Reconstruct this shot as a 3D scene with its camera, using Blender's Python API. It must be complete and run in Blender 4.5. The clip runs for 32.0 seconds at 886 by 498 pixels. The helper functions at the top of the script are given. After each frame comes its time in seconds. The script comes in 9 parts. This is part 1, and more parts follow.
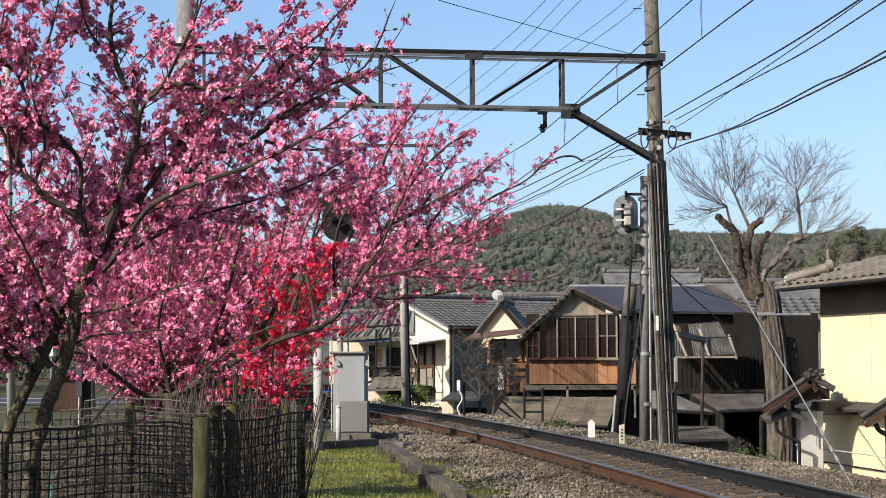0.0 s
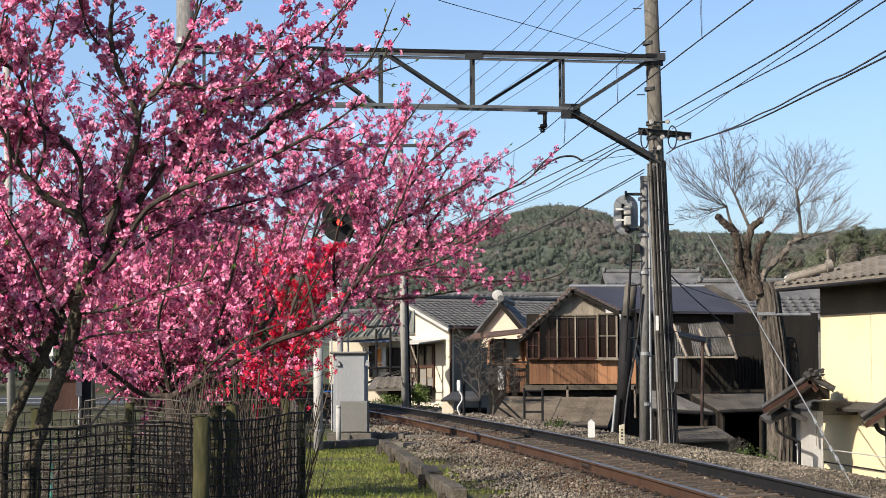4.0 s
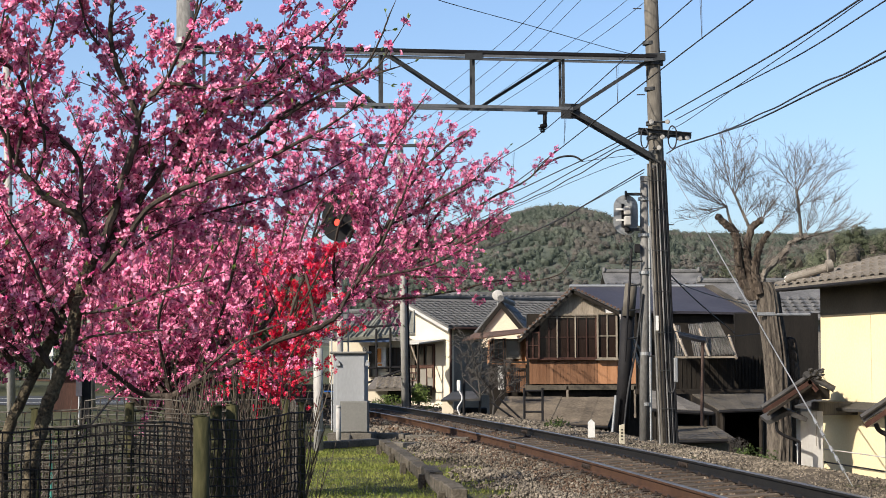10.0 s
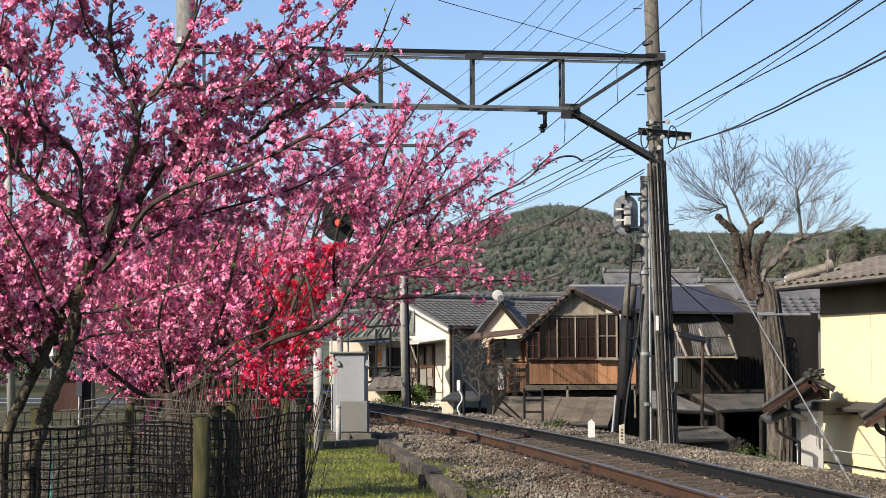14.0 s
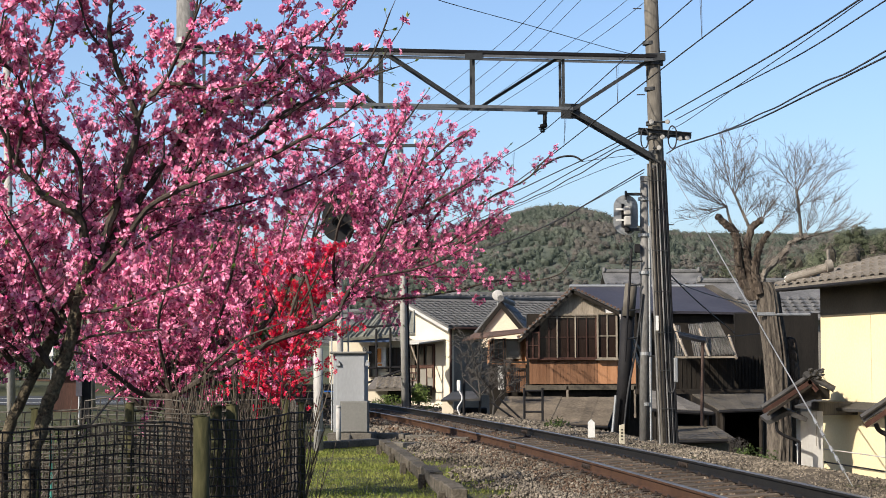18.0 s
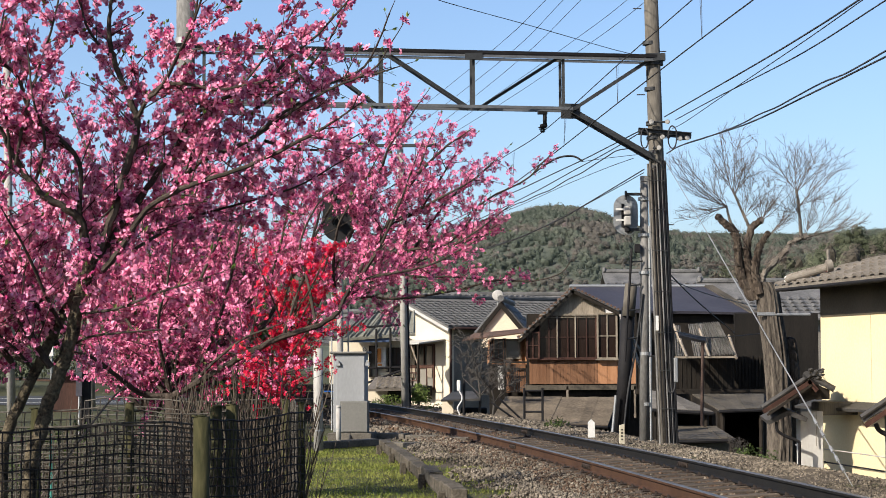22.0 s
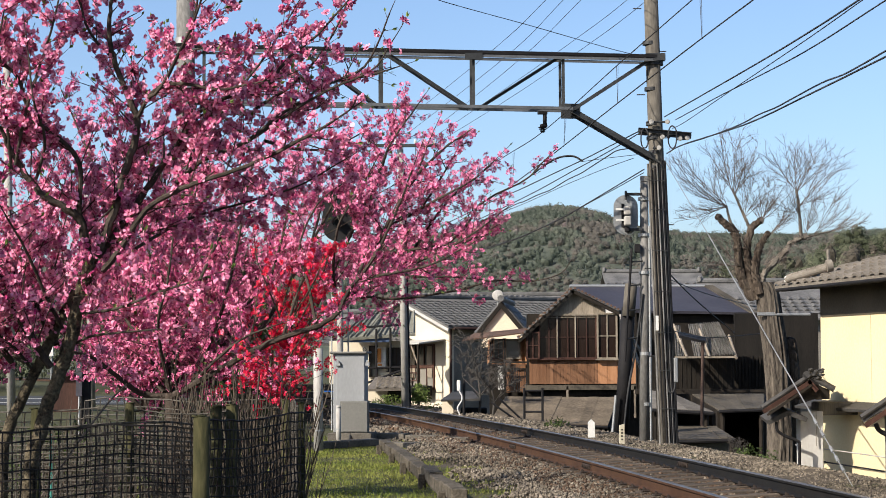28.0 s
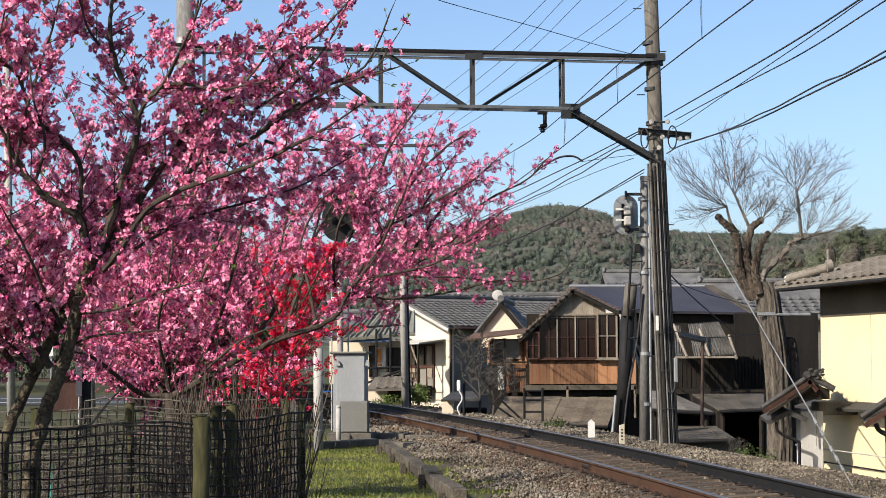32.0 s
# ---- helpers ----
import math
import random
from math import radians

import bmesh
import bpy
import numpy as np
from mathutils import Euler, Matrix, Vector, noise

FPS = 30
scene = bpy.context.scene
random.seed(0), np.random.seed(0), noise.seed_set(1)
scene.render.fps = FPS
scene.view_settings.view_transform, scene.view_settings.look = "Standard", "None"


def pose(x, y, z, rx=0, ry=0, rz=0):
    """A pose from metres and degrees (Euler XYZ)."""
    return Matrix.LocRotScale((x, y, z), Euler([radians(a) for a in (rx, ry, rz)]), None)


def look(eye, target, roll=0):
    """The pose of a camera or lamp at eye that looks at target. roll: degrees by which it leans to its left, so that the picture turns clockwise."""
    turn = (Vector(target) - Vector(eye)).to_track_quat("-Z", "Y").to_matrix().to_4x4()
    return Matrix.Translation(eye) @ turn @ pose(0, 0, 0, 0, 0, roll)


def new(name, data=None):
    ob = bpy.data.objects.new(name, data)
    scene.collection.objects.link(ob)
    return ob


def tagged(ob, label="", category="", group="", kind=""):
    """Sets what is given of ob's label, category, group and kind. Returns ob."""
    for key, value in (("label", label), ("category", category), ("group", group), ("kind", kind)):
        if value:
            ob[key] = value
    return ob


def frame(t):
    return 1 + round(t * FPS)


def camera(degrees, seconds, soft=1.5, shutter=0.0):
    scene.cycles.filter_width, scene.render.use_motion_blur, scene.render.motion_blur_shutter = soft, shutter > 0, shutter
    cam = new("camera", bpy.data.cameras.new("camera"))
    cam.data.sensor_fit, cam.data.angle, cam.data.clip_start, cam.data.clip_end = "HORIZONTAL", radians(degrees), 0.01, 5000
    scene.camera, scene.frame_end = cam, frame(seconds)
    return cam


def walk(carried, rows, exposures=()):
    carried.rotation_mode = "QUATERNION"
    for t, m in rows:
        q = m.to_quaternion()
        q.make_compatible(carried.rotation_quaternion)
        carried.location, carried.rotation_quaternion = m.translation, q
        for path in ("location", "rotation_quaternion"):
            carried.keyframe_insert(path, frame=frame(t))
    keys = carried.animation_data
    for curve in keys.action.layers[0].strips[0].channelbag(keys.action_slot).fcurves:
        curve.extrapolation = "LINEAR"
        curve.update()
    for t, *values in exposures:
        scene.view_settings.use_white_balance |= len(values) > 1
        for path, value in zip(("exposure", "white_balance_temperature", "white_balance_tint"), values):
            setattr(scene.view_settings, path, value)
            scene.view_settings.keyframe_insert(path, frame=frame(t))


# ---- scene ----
cam = camera(26.73, 32.0, soft=0.6)
EYE = Vector((0, 0, 1.55))
VIEW = look(EYE, (0, 100, 1.55 + 100 * math.tan(radians(3.399))), roll=-0.23)
walk(cam, [(0, VIEW), (32, VIEW)], exposures=[(0, 1.0, 6500, 12.5), (32, 1.0, 6500, 12.5)])

# ---- daylight: clear spring sky, sun behind and to one side ----
SUN_TO = Vector((-0.66, -0.52, 0.54)).normalized()
world = bpy.data.worlds.new("sky")
scene.world = world
world.use_nodes = True
wn = world.node_tree
sky = wn.nodes.new("ShaderNodeTexSky")
sky.sky_type, sky.sun_disc = "NISHITA", False
sky.sun_elevation = math.asin(SUN_TO.z)
sky.sun_rotation = math.atan2(SUN_TO.x, SUN_TO.y)
sky.air_density, sky.dust_density, sky.ozone_density = 0.9, 1.6, 4.0
sky.altitude = 0
wn.links.new(sky.outputs["Color"], wn.nodes["Background"].inputs["Color"])
wn.nodes["Background"].inputs["Strength"].default_value = 0.096
sun = new("sun", bpy.data.lights.new("sun", "SUN"))
sun.data.energy, sun.data.angle, sun.data.color = 4.6, radians(0.5), (1.0, 0.93, 0.81)
sun.matrix_basis = look(SUN_TO * 100, (0, 0, 0))


# ---- materials ----
def material(name, a, b, rough=0.7, metal=0.0, scale=3.0, fine=40.0, bump=0.3, vary=0.0, island=0.0, stretch=(1, 1, 1), through_light=0.0, spec=0.2):
    """Two tones a and b mixed by coarse and fine noise, with relief; vary and island shift the value from object to object or piece to piece."""
    m = bpy.data.materials.new(name)
    m.use_nodes = True
    t = m.node_tree
    n, l = t.nodes, t.links
    bsdf = n["Principled BSDF"]
    co = n.new("ShaderNodeTexCoord")
    mp = n.new("ShaderNodeMapping")
    mp.inputs["Scale"].default_value = stretch
    l.new(co.outputs["Object"], mp.inputs["Vector"])
    big, small = n.new("ShaderNodeTexNoise"), n.new("ShaderNodeTexNoise")
    big.inputs["Scale"].default_value, big.inputs["Detail"].default_value = scale, 5
    small.inputs["Scale"].default_value, small.inputs["Detail"].default_value = fine, 4
    for k in (big, small):
        l.new(mp.outputs["Vector"], k.inputs["Vector"])
    mean = n.new("ShaderNodeMath")
    mean.operation = "MULTIPLY_ADD"
    mean.inputs[1].default_value = 0.45
    half = n.new("ShaderNodeMath")
    half.operation = "MULTIPLY"
    half.inputs[1].default_value = 0.55
    l.new(big.outputs["Fac"], half.inputs[0])
    l.new(small.outputs["Fac"], mean.inputs[0])
    l.new(half.outputs[0], mean.inputs[2])
    ramp = n.new("ShaderNodeValToRGB")
    ramp.color_ramp.elements[0].position, ramp.color_ramp.elements[1].position = 0.36, 0.64
    ramp.color_ramp.elements[0].color, ramp.color_ramp.elements[1].color = (*a, 1), (*b, 1)
    l.new(mean.outputs[0], ramp.inputs["Fac"])
    colour = ramp.outputs["Color"]
    for amount, node, out in ((vary, "ShaderNodeObjectInfo", "Random"), (island, "ShaderNodeNewGeometry", "Random Per Island")):
        if amount:
            src = n.new(node)
            rng = n.new("ShaderNodeMapRange")
            rng.inputs["To Min"].default_value, rng.inputs["To Max"].default_value = 1 - amount, 1 + amount
            hsv = n.new("ShaderNodeHueSaturation")
            l.new(src.outputs[out], rng.inputs["Value"])
            l.new(rng.outputs["Result"], hsv.inputs["Value"])
            l.new(colour, hsv.inputs["Color"])
            colour = hsv.outputs["Color"]
    l.new(colour, bsdf.inputs["Base Color"])
    bsdf.inputs["Roughness"].default_value, bsdf.inputs["Metallic"].default_value = rough, metal
    bsdf.inputs["Specular IOR Level"].default_value = spec
    if bump:
        bp = n.new("ShaderNodeBump")
        bp.inputs["Strength"].default_value, bp.inputs["Distance"].default_value = bump, 0.02
        l.new(mean.outputs[0], bp.inputs["Height"])
        l.new(bp.outputs["Normal"], bsdf.inputs["Normal"])
    if through_light:
        tr, mix = n.new("ShaderNodeBsdfTranslucent"), n.new("ShaderNodeMixShader")
        mix.inputs["Fac"].default_value = through_light
        l.new(colour, tr.inputs["Color"])
        l.new(bsdf.outputs["BSDF"], mix.inputs[1])
        l.new(tr.outputs["BSDF"], mix.inputs[2])
        l.new(mix.outputs["Shader"], n["Material Output"].inputs["Surface"])
    return m


def petal_material(name, deep, pale):
    """Petals: each flower takes a tone between deep and pale, and lets light through."""
    m = bpy.data.materials.new(name)
    m.use_nodes = True
    n, l = m.node_tree.nodes, m.node_tree.links
    bsdf = n["Principled BSDF"]
    geo, ramp = n.new("ShaderNodeNewGeometry"), n.new("ShaderNodeValToRGB")
    ramp.color_ramp.elements[0].color, ramp.color_ramp.elements[1].color = (*deep, 1), (*pale, 1)
    l.new(geo.outputs["Random Per Island"], ramp.inputs["Fac"])
    co, noise_tex = n.new("ShaderNodeTexCoord"), n.new("ShaderNodeTexNoise")
    noise_tex.inputs["Scale"].default_value = 160
    l.new(co.outputs["Object"], noise_tex.inputs["Vector"])
    mixc = n.new("ShaderNodeMix")
    mixc.data_type, mixc.blend_type = "RGBA", "MULTIPLY"
    mixc.inputs["Factor"].default_value = 0.35
    l.new(ramp.outputs["Color"], mixc.inputs["A"])
    l.new(noise_tex.outputs["Color"], mixc.inputs["B"])
    bright = n.new("ShaderNodeHueSaturation")
    bright.inputs["Value"].default_value = 1.14
    bright.inputs["Saturation"].default_value = 1.16
    l.new(mixc.outputs["Result"], bright.inputs["Color"])
    l.new(bright.outputs["Color"], bsdf.inputs["Base Color"])
    bsdf.inputs["Roughness"].default_value = 0.55
    tr, mix = n.new("ShaderNodeBsdfTranslucent"), n.new("ShaderNodeMixShader")
    mix.inputs["Fac"].default_value = 0.17
    l.new(bright.outputs["Color"], tr.inputs["Color"])
    l.new(bsdf.outputs["BSDF"], mix.inputs[1])
    l.new(tr.outputs["BSDF"], mix.inputs[2])
    l.new(mix.outputs["Shader"], n["Material Output"].inputs["Surface"])
    return m


def glass_material(name, tint):
    m = bpy.data.materials.new(name)
    m.use_nodes = True
    b = m.node_tree.nodes["Principled BSDF"]
    b.inputs["Base Color"].default_value = (*tint, 1)
    b.inputs["Roughness"].default_value = 0.08
    b.inputs["Specular IOR Level"].default_value = 0.35
    return m


GRASS = material("grass_soil", (0.024, 0.026, 0.009), (0.061, 0.059, 0.024), 0.95, 0, 0.8, 30, 0.6)
BLADE = material("grass_blade", (0.075, 0.110, 0.014), (0.238, 0.238, 0.062), 0.8, 0, 0.9, 9, 0, island=0.35, through_light=0.3)
STONE = material("ballast_stone", (0.031, 0.026, 0.019), (0.174, 0.146, 0.111), 0.9, 0, 0.7, 25, 0.3, island=0.6)
RUST_STONE = material("rusty_ballast_stone", (0.038, 0.024, 0.015), (0.094, 0.062, 0.041), 0.9, 0, 0.7, 25, 0.3, island=0.45)
RUST = material("rusty_rail_steel", (0.028, 0.013, 0.007), (0.059, 0.030, 0.016), 0.75, 0.1, 4, 60, 0.3)
DARKRAIL = material("dark_rail_steel", (0.007, 0.007, 0.007), (0.018, 0.016, 0.014), 0.6, 0.4, 4, 60, 0.3)
RAILTOP = material("worn_rail_top", (0.073, 0.067, 0.061), (0.145, 0.133, 0.128), 0.4, 0.6, 5, 80, 0.1)
SLEEPER = material("sleeper_wood", (0.022, 0.017, 0.013), (0.084, 0.067, 0.051), 0.9, 0, 3, 30, 0.7, vary=0.25, stretch=(1, 1, 6))
CLIP = material("rail_clip_iron", (0.018, 0.014, 0.011), (0.042, 0.03, 0.024), 0.8, 0.2)
CONCRETE = material("weathered_concrete", (0.050, 0.044, 0.035), (0.132, 0.118, 0.096), 0.9, 0, 2.5, 35, 0.5, vary=0.12)
POLE = material("pole_concrete", (0.05, 0.045, 0.037), (0.12, 0.108, 0.088), 0.85, 0, 1.5, 25, 0.25, stretch=(1, 1, 0.25))
GREYPOLE = material("stained_pole_concrete", (0.073, 0.07, 0.064), (0.176, 0.17, 0.158), 0.85, 0, 2.5, 30, 0.25, stretch=(1, 1, 0.3))
LIGHTPOLE = material("light_pole_concrete", (0.25, 0.238, 0.212), (0.34, 0.325, 0.29), 0.85, 0, 4, 40, 0.2)
PALEPOLE = material("pale_pole_concrete", (0.21, 0.20, 0.18), (0.36, 0.345, 0.315), 0.8, 0, 1.8, 30, 0.2, stretch=(1, 1, 0.3))
STEEL = material("painted_gantry_steel", (0.024, 0.025, 0.026), (0.05, 0.052, 0.052), 0.6, 0.3, 3, 30, 0.15)
PALESTEEL = material("grey_gantry_steel", (0.079, 0.083, 0.085), (0.133, 0.137, 0.14), 0.55, 0.3, 3, 30, 0.15)
GALV = material("galvanised_steel", (0.182, 0.189, 0.189), (0.293, 0.298, 0.293), 0.5, 0.5, 4, 50, 0.1)
BLACKSTEEL = material("black_steel", (0.004, 0.004, 0.005), (0.012, 0.011, 0.011), 0.75, 0.0, 4, 40, 0.15)
PORCELAIN = material("porcelain", (0.432, 0.425, 0.393), (0.567, 0.558, 0.527), 0.3, 0, 6, 40, 0.05)
WIRE = material("wire", (0.018, 0.018, 0.019), (0.037, 0.037, 0.037), 0.6, 0.2, 2, 20, 0)
CABINET = material("cabinet_paint", (0.186, 0.191, 0.191), (0.225, 0.229, 0.229), 0.5, 0.1, 2, 30, 0.02, stretch=(1, 1, 0.4))
CABINET2 = material("faded_cabinet_paint", (0.103, 0.101, 0.090), (0.129, 0.124, 0.112), 0.7, 0, 2, 30, 0.03)
CREAM = material("cream_plaster", (0.483, 0.397, 0.235), (0.54, 0.462, 0.291), 0.85, 0, 0.8, 30, 0.1)
CREAMPALE = material("faded_cream_joint", (0.368, 0.294, 0.166), (0.423, 0.35, 0.212), 0.85, 0, 2, 30, 0.1)
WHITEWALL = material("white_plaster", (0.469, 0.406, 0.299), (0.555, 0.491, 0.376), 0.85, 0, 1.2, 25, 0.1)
EAVESHADE = material("eaves_shade_brown", (0.046, 0.039, 0.028), (0.078, 0.064, 0.046), 0.9, 0, 1.5, 30, 0.15)
SHADEWOOD = material("shade_black_wood", (0.003, 0.0026, 0.002), (0.011, 0.009, 0.007), 0.85, 0, 3, 40, 0.4, vary=0.3, stretch=(1, 1, 0.15))
GREYWALL = material("grey_and_shaded_plaster", (0.121, 0.113, 0.095), (0.182, 0.17, 0.145), 0.9, 0, 1.5, 25, 0.2)
PALEWALL = material("pale_render", (0.305, 0.293, 0.268), (0.414, 0.402, 0.372), 0.9, 0, 1.5, 20, 0.15, stretch=(1, 1, 0.4))
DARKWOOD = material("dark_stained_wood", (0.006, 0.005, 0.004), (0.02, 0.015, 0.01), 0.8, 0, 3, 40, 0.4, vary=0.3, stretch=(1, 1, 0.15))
REDWOOD = material("red_brown_wood", (0.022, 0.010, 0.007), (0.062, 0.028, 0.019), 0.7, 0, 3, 40, 0.3, vary=0.2, stretch=(1, 1, 0.15))
ORANGEWOOD = material("orange_wood_board", (0.24, 0.11, 0.05), (0.34, 0.175, 0.088), 0.7, 0, 2, 40, 0.2, vary=0.12, stretch=(4, 4, 0.2))
BROWNBOARD = material("brown_weathered_board", (0.10, 0.046, 0.022), (0.18, 0.092, 0.048), 0.75, 0, 2, 40, 0.3, vary=0.15, stretch=(4, 4, 0.2))
PALEWOOD = material("grey_weathered_wood", (0.133, 0.109, 0.079), (0.243, 0.206, 0.158), 0.85, 0, 3, 40, 0.3, vary=0.2, stretch=(1, 1, 0.2))
TILE = material("grey_roof_tile", (0.052, 0.051, 0.049), (0.135, 0.132, 0.126), 0.6, 0, 2, 20, 0.2, vary=0.18)
DARKTILE = material("dark_roof_tile", (0.018, 0.017, 0.016), (0.055, 0.052, 0.048), 0.65, 0, 2, 20, 0.2, vary=0.18)
BROWNTILE = material("brown_grey_roof_tile", (0.103, 0.088, 0.07), (0.182, 0.161, 0.133), 0.75, 0, 2, 20, 0.2, vary=0.18)
DARKROOF = material("dark_metal_roof", (0.028, 0.027, 0.034), (0.052, 0.049, 0.058), 0.55, 0.1, 0.6, 12, 0.1)
BOARDROOF = material("weathered_board_roof", (0.045, 0.035, 0.023), (0.16, 0.126, 0.086), 0.85, 0, 1.2, 15, 0.3, vary=0.15)
SHEETROOF = material("weathered_sheet_roof", (0.037, 0.032, 0.024), (0.09, 0.077, 0.058), 0.85, 0, 1.2, 15, 0.3, vary=0.15)
CORRUGATED = material("translucent_corrugated_sheet", (0.10, 0.09, 0.075), (0.30, 0.28, 0.25), 0.4, 0, 1.5, 15, 0.1, vary=0.12, through_light=0.3)
GLASS = glass_material("dark_window_glass", (0.02, 0.022, 0.022))
BROWNGLASS = glass_material("brown_window_glass", (0.016, 0.010, 0.008))
GREYGLASS = glass_material("frosted_window_glass", (0.16, 0.15, 0.13))
BARK = material("peach_bark", (0.021, 0.016, 0.012), (0.061, 0.047, 0.037), 0.9, 0, 9, 70, 0.6)
MOSSBARK = material("mossy_bark", (0.009, 0.007, 0.005), (0.115, 0.094, 0.06), 0.95, 0, 16, 90, 1.0)
LIMBBARK = material("dark_rough_bark", (0.014, 0.009, 0.006), (0.085, 0.067, 0.05), 0.95, 0, 5, 24, 1.0, stretch=(2, 2, 0.6))
# sunlight on the thin pollard limbs is put in as paler bark
PALEBARK = material("sunlit_pale_bark", (0.037, 0.03, 0.023), (0.182, 0.158, 0.128), 0.95, 0, 6, 26, 0.9)
GREYTWIG = material("grey_bare_twig", (0.028, 0.024, 0.021), (0.073, 0.067, 0.058), 0.9, 0, 4, 30, 0)
MOSSCONCRETE = material("mossy_dark_concrete", (0.018, 0.015, 0.010), (0.10, 0.085, 0.064), 0.95, 0, 5, 40, 0.8, vary=0.2)
OLDBARK = material("pale_rough_bark", (0.008, 0.006, 0.005), (0.115, 0.097, 0.076), 0.95, 0, 9, 45, 1.0, stretch=(1.6, 1.6, 0.3))
TWIG = material("bare_twig", (0.055, 0.045, 0.038), (0.13, 0.106, 0.09), 0.9, 0, 4, 30, 0)
PINK = petal_material("pink_petal", (0.36, 0.058, 0.145), (0.84, 0.42, 0.54))
ROSE = petal_material("deep_pink_petal", (0.28, 0.028, 0.105), (0.80, 0.33, 0.455))
PALEPETAL = petal_material("pale_petal", (0.80, 0.55, 0.63), (0.92, 0.72, 0.78))
HEART = material("flower_heart", (0.121, 0.009, 0.018), (0.213, 0.024, 0.037), 0.7, 0, 40, 200, 0)
RED = petal_material("red_petal", (0.34, 0.010, 0.035), (0.74, 0.075, 0.115))
LEAF = material("young_leaf", (0.078, 0.118, 0.024), (0.157, 0.204, 0.055), 0.6, 0, 8, 40, 0, island=0.25, through_light=0.35)
FARLEAF = material("far_evergreen_leaf", (0.032, 0.042, 0.022), (0.085, 0.088, 0.056), 0.9, 0, 0.16, 1.2, 0, island=0.4)
BROWNWOODS = material("brown_bare_wood", (0.04, 0.035, 0.027), (0.09, 0.078, 0.06), 0.95, 0, 0.3, 2, 0, island=0.3)
BUSH = material("evergreen_leaf", (0.021, 0.037, 0.009), (0.061, 0.085, 0.021), 0.6, 0, 4, 30, 0, island=0.35, through_light=0.2)
# hill woods: distance haze is mixed into these paler, greyer tones
WOODS = material("hazy_hill_woods", (0.096, 0.113, 0.088), (0.152, 0.166, 0.130), 0.95, 0, 0.05, 0.5, 0, island=0.13, through_light=0.5)
BAREWOODS = material("hazy_hill_bare_woods", (0.115, 0.108, 0.092), (0.179, 0.164, 0.14), 0.95, 0, 0.05, 0.5, 0, island=0.13, through_light=0.5)
DARKWOODS = material("hazy_hill_evergreens", (0.064, 0.081, 0.063), (0.11, 0.127, 0.097), 0.95, 0, 0.05, 0.5, 0, island=0.13, through_light=0.5)
BRUSH = material("dark_dry_shoot", (0.022, 0.017, 0.012), (0.075, 0.06, 0.045), 0.9, 0, 6, 40, 0)
NET = material("black_plastic_net", (0.007, 0.006, 0.006), (0.025, 0.022, 0.019), 0.7, 0, 6, 60, 0, spec=0.15)
# sunlight on the rear netting is put in as a paler net colour
NETSUNLIT = material("sunlit_net", (0.022, 0.020, 0.016), (0.10, 0.090, 0.074), 0.7, 0, 6, 60, 0, spec=0.15)
LOG = material("fence_log", (0.012, 0.014, 0.004), (0.052, 0.047, 0.02), 0.9, 0, 5, 50, 0.5, vary=0.2, stretch=(1, 1, 0.3))
ASPHALT = material("asphalt", (0.024, 0.026, 0.028), (0.042, 0.044, 0.047), 0.9, 0, 2, 60, 0.2)


# ---- mesh helpers ----
def part(name, bm, mat, parent=None, label="", smooth=False):
    me = bpy.data.meshes.new(name)
    bm.normal_update()
    bm.to_mesh(me)
    bm.free()
    me.materials.append(mat)
    if smooth:
        me.polygons.foreach_set("use_smooth", [len(p.vertices) <= 4 for p in me.polygons])
    ob = new(name, me)
    if parent:
        ob.parent = parent
        inv = parent.matrix_basis.inverted()
        if parent.parent:
            inv = inv @ parent.matrix_parent_inverse.inverted() @ parent.parent.matrix_basis.inverted()
        ob.matrix_parent_inverse = inv
    if label:
        tagged(ob, label)
    return ob


def cloud(name, verts, faces, mat, parent=None, kind="stuff", label=""):
    """One mesh out of many small pieces."""
    me = bpy.data.meshes.new(name)
    me.from_pydata(verts, [], faces)
    me.materials.append(mat)
    ob = new(name, me)
    if parent:
        ob.parent = parent
        ob.matrix_parent_inverse = parent.matrix_basis.inverted()
    return tagged(ob, label, kind=kind)


def piece(name, mesh, m, parent):
    """A repeat on shared mesh data, at the world pose m."""
    ob = new(name, mesh)
    ob.parent = parent
    inv = parent.matrix_basis.inverted()
    if parent.parent:
        inv = inv @ parent.matrix_parent_inverse.inverted() @ parent.parent.matrix_basis.inverted()
    ob.matrix_parent_inverse = inv
    ob.matrix_basis = m
    return ob


def thing(name, at, label, category, group="", kind=""):
    ob = new(name)
    ob.empty_display_size = 0.1
    ob.matrix_basis = Matrix.Translation(at)
    return tagged(ob, label, category, group, kind)


def box(bm, c, s, rz=0.0, bevel=0.0, m=None):
    """A box of size s centred on c, turned by rz degrees; its edges chamfered by bevel."""
    mm = Matrix.Translation(c) @ Matrix.Rotation(radians(rz), 4, "Z")
    if m is not None:
        mm = m @ mm
    g = bmesh.ops.create_cube(bm, size=1, matrix=mm @ Matrix.Diagonal((*s, 1)))
    if bevel:
        es = list({e for v in g["verts"] for e in v.link_edges})
        bmesh.ops.bevel(bm, geom=es, offset=bevel, segments=1, affect="EDGES")


def rod(bm, a, b, r, r2=None, n=8):
    """A round bar from a to b."""
    a, b = Vector(a), Vector(b)
    d = b - a
    m = Matrix.Translation((a + b) / 2) @ d.to_track_quat("Z", "Y").to_matrix().to_4x4()
    bmesh.ops.create_cone(bm, cap_ends=True, segments=n, radius1=r, radius2=r if r2 is None else r2, depth=d.length, matrix=m)


